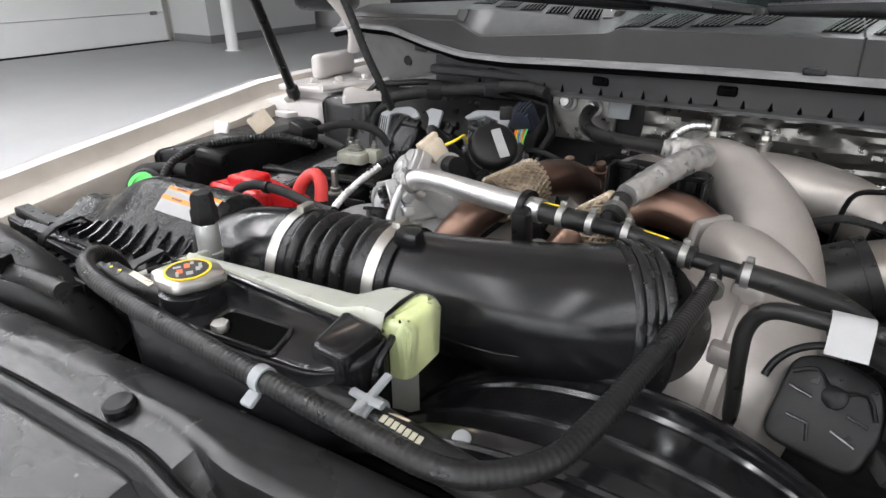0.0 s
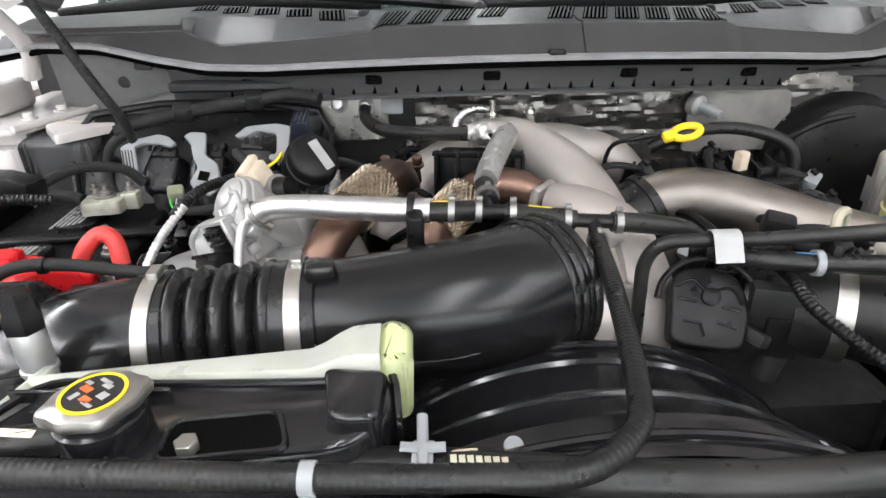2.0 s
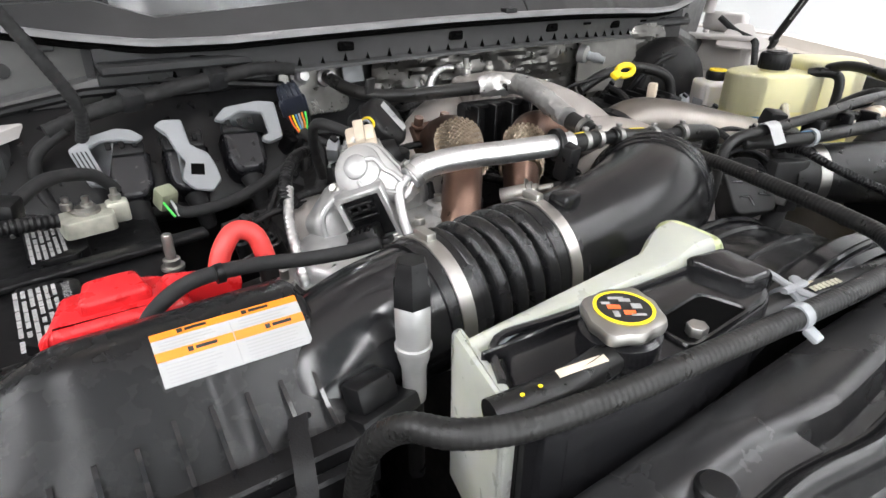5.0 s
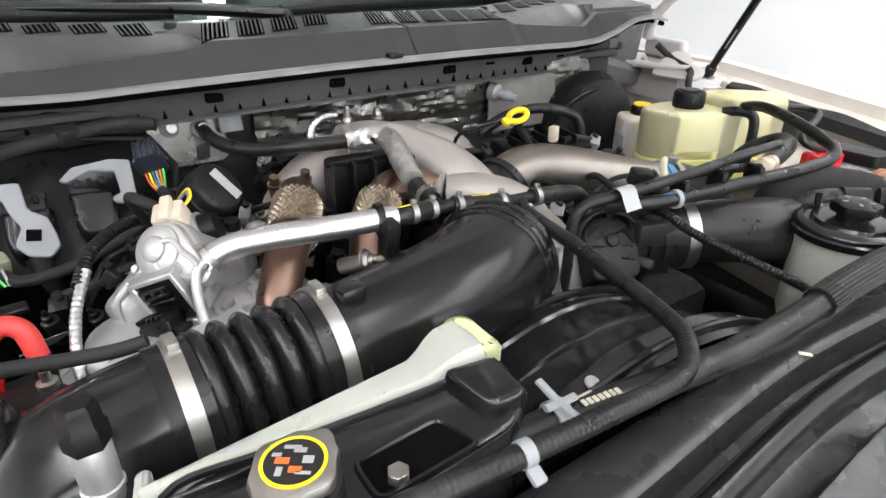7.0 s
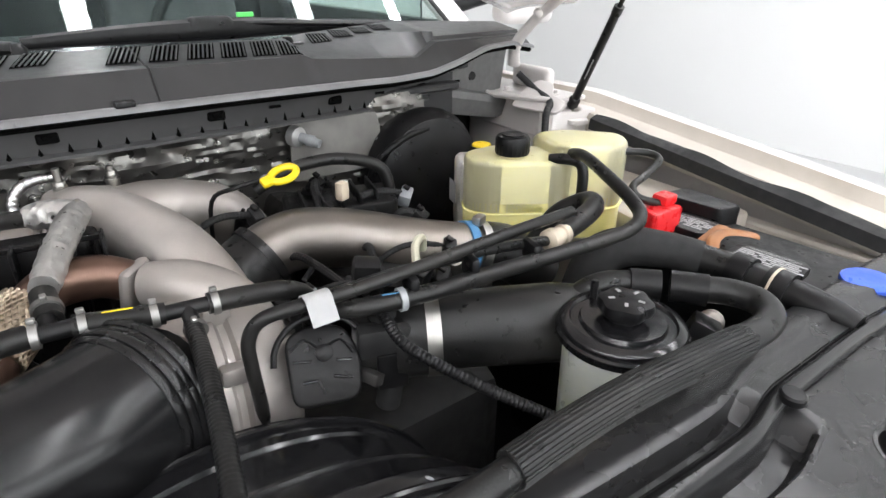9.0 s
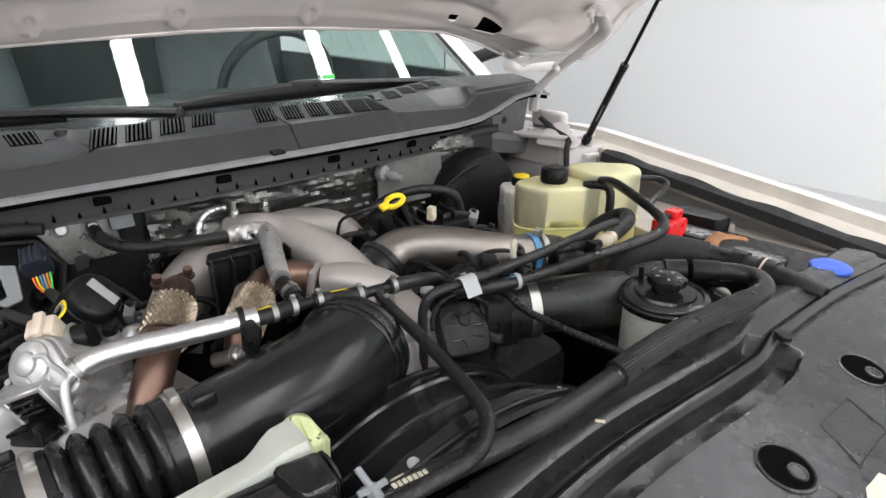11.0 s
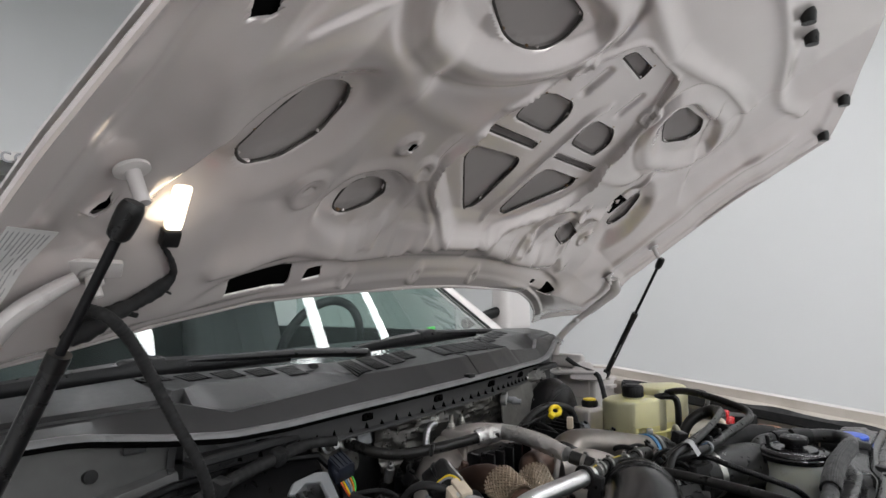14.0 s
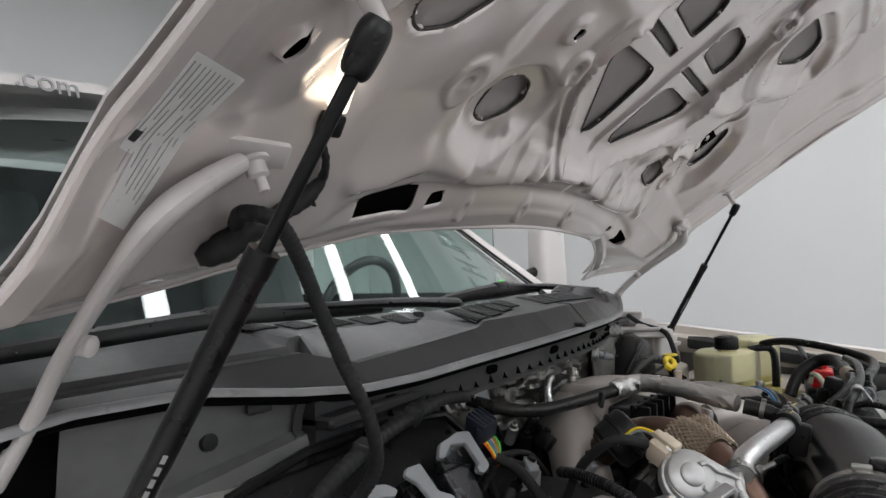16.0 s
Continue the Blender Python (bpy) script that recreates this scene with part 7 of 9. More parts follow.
part("pipe", tube([(-0.262, 0.676, 1.277), (-0.248, 0.710, 1.275), (-0.236, 0.75, 1.262), (-0.230, 0.79, 1.235)], [0.022, 0.022, 0.021, 0.021], 24, 6), HEAT, ex)
part("flange", rbox(0.05, 0.012, 0.03, pose(-0.233, 0.785, 1.255, -30, 0, 10), 0.004), HEAT, ex)
for dx in (-0.02, 0.02):
    hexbolt("nut", (-0.233 + dx, 0.778, 1.268), (0, -0.3, 1), 0.006, 0.014, ex, HEAT)
part("pipe", tube([(-0.215, 0.605, 1.17), (-0.208, 0.622, 1.215), (-0.195, 0.640, 1.242)], 0.021, 24, 5), HEAT, ex)
braid((-0.197, 0.638, 1.240), (-0.160, 0.676, 1.262), 0.0245)
part("pipe", tube([(-0.163, 0.672, 1.260), (-0.138, 0.690, 1.268), (-0.10, 0.695, 1.264), (-0.07, 0.69, 1.25)], [0.021, 0.022, 0.022, 0.021], 24, 6), HEAT, ex)
part("probe", lathe([(0.009, -0.03), (0.009, 0.0), (0.007, 0.002), (0.007, 0.012), (0.004, 0.014), (0.004, 0.03)], facing((-0.222, 0.598, 1.232), (0.6, -0.7, 0.3)), 14), STEEL, ex, "steel temperature probe")
hexbolt("probe_nut", (-0.222, 0.598, 1.232), (0.6, -0.7, 0.3), 0.0095, 0.007, ex)
part("probe_lead", tube([(-0.205, 0.578, 1.24), (-0.185, 0.565, 1.245), (-0.165, 0.565, 1.22)], 0.0045, 8, 5), PLASTIC, ex)

# ---- upper intake casting ----
man = thing("intake_manifold", "sand-cast aluminium intake manifold with two horns", "intake manifold", (-0.05, 0.75, 1.2))
part("main_horn", tube([(-0.13, 0.895, 1.20), (-0.105, 0.868, 1.255), (-0.080, 0.830, 1.272), (-0.048, 0.775, 1.268), (-0.018, 0.72, 1.250), (0.000, 0.670, 1.212), (0.002, 0.63, 1.165), (0.0, 0.60, 1.10)],
      [0.040, 0.040, 0.039, 0.039, 0.039, 0.041, 0.045, 0.05], 30, 7), CAST, man, "curved cast horn")
part("side_horn", tube([(-0.10, 0.86, 1.245), (-0.03, 0.865, 1.256), (0.035, 0.872, 1.246), (0.085, 0.872, 1.222), (0.115, 0.865, 1.17)], [0.038, 0.038, 0.037, 0.037, 0.040], 28, 7), CAST, man, "curved cast horn")
part("left_runner", tube([(-0.10, 0.87, 1.245), (-0.16, 0.85, 1.236), (-0.215, 0.82, 1.21), (-0.25, 0.79, 1.15)], [0.042, 0.044, 0.042, 0.042], 28, 6), CAST, man, "cast runner")
part("inlet_boss", prism(rounded([(-0.145, 0.80), (-0.06, 0.78), (-0.04, 0.86), (-0.12, 0.89)], 0.02), 1.20, 1.302, bevel=0.012, seg=3), CAST, man)
part("elbow", tube([(-0.06, 0.665, 1.25), (-0.03, 0.635, 1.252), (0.0, 0.60, 1.235), (0.01, 0.57, 1.19)], [0.024, 0.027, 0.031, 0.036], 24, 6), CAST, man, "cast turbo elbow")
part("elbow_flange", rbox(0.046, 0.013, 0.046, pose(-0.072, 0.675, 1.250, 10, 0, 50), 0.006), CAST, man)
for x, y, z, hh in ((-0.103, 0.868, 1.30, 0.028), (-0.045, 0.885, 1.298, 0.018)):
    part("stud", lathe([(0.008, -0.01), (0.008, 0.006), (0.0045, 0.008), (0.0045, hh)], pose(x, y, z), 14), STEEL, man)
    hexbolt("nut", (x, y, z), (0, 0, 1), 0.0065, 0.012, man)
part("breather_pipe", tube([(-0.152, 0.885, 1.255), (-0.154, 0.89, 1.285), (-0.143, 0.895, 1.303), (-0.125, 0.90, 1.309), (-0.104, 0.905, 1.307)], 0.0055, 12, 6, ridge=0.0012, pitch=0.0065), FOIL, man, "foil-wrapped breather pipe")
part("black_cover", prism(rounded([(-0.190, 0.745), (-0.095, 0.730), (-0.085, 0.770), (-0.18, 0.785)], 0.008), 1.15, 1.288, bevel=0.005), PLASTIC, man, "black finned plastic cover")
for k in range(5):
    part("fin", rbox(0.0035, 0.030, 0.085, pose(-0.190 + 0.026 * k, 0.733 - 0.003 * k, 1.252, 0, 0, -8), 0.001, 1), PLASTIC, man)
part("cover_edge", rbox(0.112, 0.006, 0.008, pose(-0.139, 0.733, 1.291, 0, 0, -8), 0.002, 1), PLASTIC, man)

turbo = thing("turbocharger", "cast turbocharger housing with a split line", "turbocharger", (0.0, 0.56, 1.1))
m = facing((-0.095, 0.585, 1.165), (1, -0.06, -0.05))
part("compressor_housing", lathe([(0.045, -0.012), (0.072, -0.006), (0.088, 0.01), (0.094, 0.035), (0.092, 0.06), (0.086, 0.064), (0.086, 0.07), (0.092, 0.074), (0.090, 0.105), (0.075, 0.125), (0.05, 0.13)], m, 44), CAST, turbo)
part("scroll", tube([(0.0, 0.60, 1.21), (0.02, 0.64, 1.15), (0.02, 0.62, 1.06), (0.02, 0.54, 1.02)], [0.042, 0.046, 0.05, 0.05], 24, 6), CAST, turbo)
for a in (100, 140, 180, 60, 220):
    p = m @ Vector((0.092 * math.cos(radians(a)), 0.092 * math.sin(radians(a)), 0.066))
    part("lug", rbox(0.014, 0.018, 0.026, facing(p, m.to_3x3() @ Vector((0, 0, 1))), 0.003), CAST, turbo)
act = thing("turbo_actuator", "black round turbo actuator with moulded lines", "actuator", (0.04, 0.48, 1.22))
m = facing((0.038, 0.478, 1.225), (-0.25, -0.75, 0.62))
part("case", prism(rounded([(-0.038, -0.05), (0.038, -0.05), (0.044, 0.0), (0.030, 0.036), (-0.012, 0.042), (-0.040, 0.03)], 0.016), -0.04, 0.0, m @ Matrix.Scale(0.80, 4), 0.004, 3), PLASTIC, act)
for p, q in (((-0.020, -0.018), (-0.006, -0.018)), ((-0.006, -0.018), (-0.002, -0.030)), ((0.008, -0.016), (0.024, -0.020)), ((-0.026, 0.002), (-0.010, 0.000)), ((0.012, -0.002), (0.026, -0.004))):
    part("track", tube([m @ Vector((*p, 0.0008)), m @ Vector((*q, 0.0008))], 0.0014, 6, 2), GLOSS, act)
part("moulding", tube([m @ Vector(p) for p in ((-0.028, 0.012, 0.001), (-0.014, 0.02, 0.001), (0.0, 0.01, 0.001), (0.018, 0.016, 0.001), (0.028, 0.002, 0.001))], 0.0016, 6, 3), PLASTIC, act)
part("button", lathe([(0.008, 0), (0.008, 0.004), (0.004, 0.006), (0, 0.006)], m @ pose(0.002, 0.006, 0), 16), PLASTIC, act)
part("cover_edge", tube([m @ Vector((0.043 * math.cos(a), 0.041 * math.sin(a), 0.0)) for a in [math.pi * k / 12 for k in range(13)]], 0.003, 8, 2), PLASTIC, act)
part("bracket", rbox(0.012, 0.03, 0.012, pose(0.075, 0.462, 1.20, 0, 20, 20), 0.002), DARKIRON, act)

loopt = thing("oil_line", "thin black rubber line looping down beside the actuator", "hose", (-0.01, 0.48, 1.28))
part("line", tube([(0.36, 0.478, 1.292), (0.24, 0.463, 1.300), (0.14, 0.462, 1.297), (0.07, 0.468, 1.292), (0.02, 0.474, 1.290), (-0.010, 0.482, 1.284), (-0.022, 0.486, 1.265), (-0.022, 0.487, 1.235), (-0.018, 0.492, 1.19), (-0.015, 0.50, 1.13)], 0.0062, 14, 6), RUBBER, loopt)
flag = thing("line_tag", "white paper tag wrapped round the black line", "tag", (0.045, 0.47, 1.28))
part("sheet", thick(loft([[(x, 0.470 + 0.0095 * math.cos(a) - 0.0030 * (k - 5) * (k > 5), 1.291 + 0.0095 * math.sin(a) if k <= 5 else 1.291 + 0.0095 * math.sin(2.9) - 0.0048 * (k - 5)) for k, a in enumerate([0.2, 0.9, 1.5, 2.1, 2.6, 2.9, 2.9, 2.9, 2.9])] for x in (0.022, 0.030, 0.038, 0.046)]), 0.0005), WHITEP, flag)
for k in range(3):
    part("print_mark", rbox(0.005, 0.0004, 0.003, pose(0.028 + 0.006 * k, 0.4580, 1.285, -25), 0), GREYPR, flag)

# ---- charge pipe and right-hand plumbing ----
ch = thing("charge_pipe", "bare metal charge pipe with a rubber boot", "charge pipe", (0.2, 0.68, 1.2))
part("pipe", tube([(0.045, 0.712, 1.205), (0.085, 0.722, 1.222), (0.13, 0.718, 1.230), (0.19, 0.695, 1.222), (0.26, 0.662, 1.205), (0.325, 0.640, 1.190), (0.36, 0.632, 1.182)], [0.036, 0.038, 0.039, 0.039, 0.038, 0.037, 0.036], 32, 8), PIPE, ch, "bare bent metal pipe")
part("boot", tube([(0.012, 0.700, 1.185), (0.035, 0.709, 1.199), (0.056, 0.716, 1.210), (0.076, 0.7205, 1.2185)], [0.042, 0.0425, 0.0425, 0.042], 30, 4), RUBBER, ch)
part("boot_lip", tube([(0.070, 0.7195, 1.216), (0.080, 0.7215, 1.2205)], 0.0445, 30, 2), RUBBER, ch)
part("blue_band", tube([(0.330, 0.639, 1.189), (0.342, 0.636, 1.187)], 0.0395, 30, 2), BLUEBAND, ch)
part("end_clamp", tube([(0.346, 0.635, 1.186), (0.358, 0.632, 1.183)], 0.0415, 30, 2), STEEL, ch)
part("clamp_screw", rbox(0.02, 0.014, 0.014, pose(0.352, 0.63, 1.230, 0, 0, 20), 0.003), STEEL, ch)
part("end_boot", tube([(0.355, 0.633, 1.184), (0.40, 0.62, 1.17), (0.45, 0.60, 1.13)], 0.040, 28, 5), RUBBER, ch)
ih = thing("intercooler_hose", "wide black intake hose with a steel band", "hose", (0.2, 0.43, 1.2))
part("hose", tube([(0.085, 0.505, 1.212), (0.13, 0.480, 1.214), (0.18, 0.452, 1.216), (0.235, 0.425, 1.214), (0.29, 0.405, 1.205), (0.33, 0.385, 1.18), (0.35, 0.36, 1.12)], [0.038, 0.038, 0.039, 0.041, 0.042, 0.042, 0.042], 32, 7), RUBBER, ih)
clamp("band_clamp", (0.152, 0.467, 1.215), (0.86, -0.5, 0.03), 0.0425, 0.014, ih)
part("cuff", tube([(0.120, 0.485, 1.214), (0.148, 0.469, 1.215)], 0.0425, 32, 2), RUBBER, ih)
fb = thing("fuel_line_bundle", "black fuel lines clipped together", "fuel lines", (0.2, 0.45, 1.27))
part("line", tube([(0.040, 0.496, 1.268), (0.075, 0.466, 1.273), (0.14, 0.450, 1.274), (0.21, 0.450, 1.270), (0.28, 0.448, 1.266), (0.35, 0.438, 1.268), (0.405, 0.430, 1.273), (0.438, 0.438, 1.280), (0.458, 0.468, 1.288), (0.478, 0.52, 1.298), (0.505, 0.575, 1.302), (0.525, 0.61, 1.298), (0.545, 0.64, 1.288)], 0.0085, 16, 6), RUBBER, fb, "black rubber return hose")
part("line", tube([(0.03, 0.51, 1.266), (0.09, 0.478, 1.288), (0.17, 0.470, 1.290), (0.25, 0.476, 1.278), (0.325, 0.475, 1.266)], 0.006, 12, 6), RUBBER, fb)
part("fat_hose", tube([(0.35, 0.480, 1.266), (0.39, 0.486, 1.272), (0.425, 0.497, 1.276), (0.445, 0.525, 1.270), (0.43, 0.56, 1.245), (0.41, 0.58, 1.20)], [0.012, 0.013, 0.013, 0.013, 0.012, 0.012], 18, 6), RUBBER, fb, "thicker black hose end")
part("joint", lathe([(0.008, -0.02), (0.013, -0.016), (0.013, -0.006), (0.010, -0.004), (0.010, 0.006), (0.012, 0.008), (0.012, 0.016), (0.008, 0.02)], facing((0.338, 0.477, 1.266), (1, 0.12, 0)), 18), BEIGE, fb, "beige quick-release joint")
for x, y, z in ((0.195, 0.460, 1.280), (0.125, 0.462, 1.281), (0.282, 0.462, 1.270)):
    bm = rbox(0.010, 0.028, 0.024, pose(x, y, z, 0, 0, -15), 0.004)
    part("line_clip", bm, PLASTIC, fb)
part("blue_mark", rbox(0.016, 0.004, 0.0006, pose(0.100, 0.4575, 1.2823, -20, 0, -16), 0), BLUEBAND, fb, "blue paint mark")
part("white_tie", lathe([(0.0088, -0.003), (0.0112, -0.003), (0.0112, 0.003), (0.0088, 0.003)], facing((0.110, 0.4555, 1.2739), (1, -0.2, 0)), 20), GREYP, fb)
part("plug", rbox(0.03, 0.024, 0.026, pose(0.165, 0.51, 1.255, 15, 0, 30), 0.005), PLASTIC, fb, "black electrical plug")
for x, y, z, w in ((0.100, 0.500, 1.288, 0.026), (0.128, 0.492, 1.262, 0.030), (0.143, 0.474, 1.246, 0.024), (0.112, 0.470, 1.240, 0.022)):
    part("plug", rbox(w, 0.02, 0.022, pose(x, y, z, 12, 8, -25), 0.004), PLASTIC, fb, "black electrical plug")
part("plug_lead", tube([(0.165, 0.51, 1.265), (0.17, 0.52, 1.285), (0.185, 0.53, 1.287), (0.19, 0.535, 1.27)], 0.0045, 8, 5), YELLOWP, fb)
lm = thing("engine_loom", "black convoluted wiring loom drooping over the shroud", "wiring harness", (0.12, 0.45, 1.2))
part("conduit", tube([(0.100, 0.480, 1.255), (0.090, 0.450, 1.262), (0.088, 0.420, 1.255), (0.105, 0.390, 1.242), (0.135, 0.352, 1.224), (0.165, 0.325, 1.206), (0.20, 0.310, 1.180)], 0.0046, 12, 6, ridge=0.0010, pitch=0.004), PLASTIC, lm)
part("trunk", tube([(0.10, 0.48, 1.255), (0.11, 0.468, 1.225), (0.105, 0.465, 1.195), (0.10, 0.47, 1.15)], 0.013, 12, 6), TAPE, lm)
part("bracket", rbox(0.05, 0.02, 0.03, pose(0.095, 0.465, 1.232, 0, 0, -20), 0.004), DARKIRON, lm)
part("tab", rbox(0.03, 0.006, 0.04, pose(0.098, 0.455, 1.20, 0, 0, -20), 0.002), PLASTIC, lm)

# ---- power steering reservoir ----
ps = thing("power_steering_reservoir", "pale translucent fluid reservoir with a black lid", "fluid reservoir", (0.28, 0.335, 1.1))
PC = Vector((0.279, 0.336, 1.244))
part("bottle", lathe([(0.044, -0.14), (0.051, -0.12), (0.053, -0.02), (0.052, -0.008)], Matrix.Translation(PC), 36), BOTTLE, ps, "pale translucent bottle")
part("lid", lathe([(0.053, -0.014), (0.0605, -0.012), (0.062, -0.004), (0.0595, -0.002), (0.0595, 0.002), (0.057, 0.005), (0.050, 0.0065), (0.048, 0.0035), (0.041, 0.0035), (0.039, 0.0075), (0.020, 0.0085), (0.0, 0.0085)], Matrix.Translation(PC), 44), GLOSS, ps, "round black lid")
kn = part("knob", lathe([(0.016, 0.008), (0.016, 0.014), (0.0235, 0.016), (0.0250, 0.021), (0.0238, 0.027), (0.019, 0.029), (0.0, 0.030)], Matrix.Translation(PC), 48, wave=lambda a: 1 + 0.07 * math.cos(6 * a)), PLASTIC, ps, "black lobed screw cap")
for k in range(5):
    a = 2 * math.pi * k / 5
    part("cap_mark", rbox(0.006, 0.003, 0.0006, Matrix.Translation(PC) @ Matrix.Rotation(a, 4, "Z") @ pose(0.014, 0, 0.0298), 0), GREYPR, kn)
part("spout", tube([PC + Vector((0.012, 0.045, 0.004)), PC + Vector((0.014, 0.047, 0.022))], 0.004, 10, 2), PLASTIC, ps)

# ---- degas bottle, brake fluid reservoir ----
deg = thing("degas_bottle", "yellowed translucent coolant degas bottle", "coolant bottle", (0.52, 0.68, 1.15), move=(0.022, 0.004, -0.01))
part("front_cell", prism(rounded([(0.395, 0.735), (0.412, 0.70), (0.508, 0.638), (0.545, 0.645), (0.575, 0.69), (0.49, 0.775), (0.42, 0.775)], 0.018), 1.205, 1.288, bevel=0.010, seg=4), TANKTOP, deg, "milky tank cell")
part("front_cell", prism(rounded([(0.395, 0.735), (0.412, 0.70), (0.508, 0.638), (0.545, 0.645), (0.575, 0.69), (0.49, 0.775), (0.42, 0.775)], 0.018), 1.150, 1.222, bevel=0.003, seg=2), COOLANT, deg, "yellow lower cell full of coolant")
part("rear_cell", prism(rounded([(0.515, 0.655), (0.60, 0.600), (0.645, 0.622), (0.665, 0.66), (0.60, 0.735), (0.54, 0.745)], 0.02), 1.205, 1.306, bevel=0.012, seg=4), TANKTOP, deg, "milky tank cell")
part("rear_cell", prism(rounded([(0.515, 0.655), (0.60, 0.600), (0.645, 0.622), (0.665, 0.66), (0.60, 0.735), (0.54, 0.745)], 0.02), 1.150, 1.222, bevel=0.003, seg=2), COOLANT, deg, "yellow lower cell full of coolant")
part("weld_seam", prism(rounded([(0.392, 0.736), (0.410, 0.698), (0.508, 0.635), (0.60, 0.597), (0.648, 0.620), (0.668, 0.66), (0.60, 0.74), (0.49, 0.778), (0.42, 0.778)], 0.018), 1.200, 1.203, bevel=0.001, seg=1), COOLANT, deg)
m = pose(0.462, 0.705, 1.285)
part("neck", lathe([(0.022, 0), (0.022, 0.014)], m, 24), TANKTOP, deg)
part("screw_cap", lathe([(0.0255, 0.008), (0.0265, 0.012), (0.0265, 0.032), (0.024, 0.036), (0.0, 0.037)], m, 48, wave=lambda a: 1 + 0.02 * math.cos(24 * a)), PLASTIC, deg, "black ribbed screw cap")
part("cap_top", lathe([(0.018, 0.037), (0.017, 0.0385), (0.0, 0.0385)], m, 24), PLASTIC, deg)
part("vent_hose", tube([(0.500, 0.660, 1.287), (0.510, 0.640, 1.291), (0.520, 0.618, 1.288), (0.522, 0.610, 1.265), (0.520, 0.610, 1.20)], 0.0085, 14, 6), RUBBER, deg, "black rubber vent hose")
part("foot", rbox(0.12, 0.02, 0.03, pose(0.46, 0.655, 1.150, 0, 0, -32), 0.004), PLASTIC, deg)
part("small_pipe", tube([(0.62, 0.615, 1.29), (0.66, 0.595, 1.285), (0.655, 0.57, 1.28), (0.60, 0.555, 1.27), (0.565, 0.55, 1.262), (0.56, 0.535, 1.25), (0.60, 0.52, 1.235)], 0.006, 10, 6), RUBBER, deg)
bf = thing("brake_fluid_reservoir", "cloudy brake fluid reservoir with a yellow-topped cap", "fluid reservoir", (0.50, 0.85, 1.2), move=(0.018, 0.0, -0.034))
part("bottle", prism(rounded([(0.455, 0.83), (0.53, 0.805), (0.575, 0.86), (0.50, 0.90)], 0.015), 1.14, 1.268, bevel=0.010, seg=3), FLUID, bf)
part("cap", lathe([(0.022, 0), (0.023, 0.012), (0.020, 0.018), (0, 0.018)], pose(0.525, 0.85, 1.268), 24), PLASTIC, bf)
part("cap_top", lathe([(0.018, 0.018), (0.017, 0.021), (0, 0.021)], pose(0.525, 0.85, 1.268), 24), YELLOW, bf, "yellow cap print")
part("label", rbox(0.0006, 0.03, 0.04, pose(0.448, 0.835, 1.22, 0, 0, -18), 0), WHITEP, bf)
bo = thing("brake_booster", "black round brake booster on the firewall", "brake booster", (0.47, 0.95, 1.2))
part("shell", lathe([(0.05, -0.05), (0.11, -0.03), (0.125, 0.0), (0.12, 0.03)], facing((0.47, 0.93, 1.19), (0, 1, 0)), 36), PLASTIC, bo)
part("vacuum_hose", tube([(0.35, 0.93, 1.19), (0.36, 0.91, 1.24), (0.41, 0.90, 1.275), (0.46, 0.90, 1.285)], 0.006, 10, 6), PLASTIC, bo)
dp = thing("dipstick", "yellow looped dipstick handle", "dipstick", (0.125, 0.75, 1.3), move=(0.006, 0.019, 0.0))
m = facing((0.126, 0.742, 1.304), (-0.1, -0.55, 0.8), 20)
part("handle", tube([m @ Vector((0.018 * math.cos(a), 0.0095 * math.sin(a), 0)) for a in [2 * math.pi * k / 20 for k in range(21)]], 0.0048, 10, 2), YELLOW, dp, "yellow plastic loop")
part("grip", rbox(0.016, 0.014, 0.009, m @ pose(-0.024, 0, 0), 0.003), YELLOW, dp)
part("stick", tube([(0.098, 0.748, 1.300), (0.07, 0.765, 1.290), (0.045, 0.79, 1.27), (0.04, 0.80, 1.2)], 0.003, 8, 5), PLASTIC, dp)
fm2 = thing("fuel_rail_cover", "black ribbed cover beside the fuel lines", "engine cover", (0.22, 0.80, 1.2))
part("cover", prism(rounded([(0.14, 0.78), (0.30, 0.75), (0.33, 0.83), (0.17, 0.88)], 0.015), 1.12, 1.235, bevel=0.006), PLASTIC, fm2)
for k in range(5):
    part("fin", rbox(0.004, 0.07, 0.02, pose(0.17 + 0.028 * k, 0.80, 1.24, 0, 0, -15), 0.001, 1), PLASTIC, fm2)
part("yellow_plug", rbox(0.016, 0.014, 0.026, pose(0.215, 0.765, 1.262, 0, 0, 20), 0.003), BEIGE, fm2, "beige plug")
part("pipe", tube([(0.12, 0.84, 1.26), (0.17, 0.83, 1.285), (0.24, 0.82, 1.29), (0.30, 0.80, 1.27), (0.31, 0.79, 1.22)], 0.009, 12, 6), RUBBER, fm2)

# ---- batteries ----
def print_text(parent, text, size, m, mat):
    """Flat lettering as a part."""
    cu = bpy.data.curves.new("print_text", "FONT")
    cu.body, cu.size = text, size
    tmp = bpy.data.objects.new("print_text", cu)
    scene.collection.objects.link(tmp)
    me = bpy.data.meshes.new_from_object(tmp.evaluated_get(bpy.context.evaluated_depsgraph_get()))
    bpy.data.objects.remove(tmp)
    bm = bmesh.new()
    bm.from_mesh(me)
    bpy.data.meshes.remove(me)
    bmesh.ops.transform(bm, matrix=m, verts=bm.verts)
    return part("print_text", bm, mat, parent, "", 0)


rng = random.Random(8)
PRINTW = material("white print", (0.34, 0.34, 0.34), 0.5, vary=0.25, scale=400)


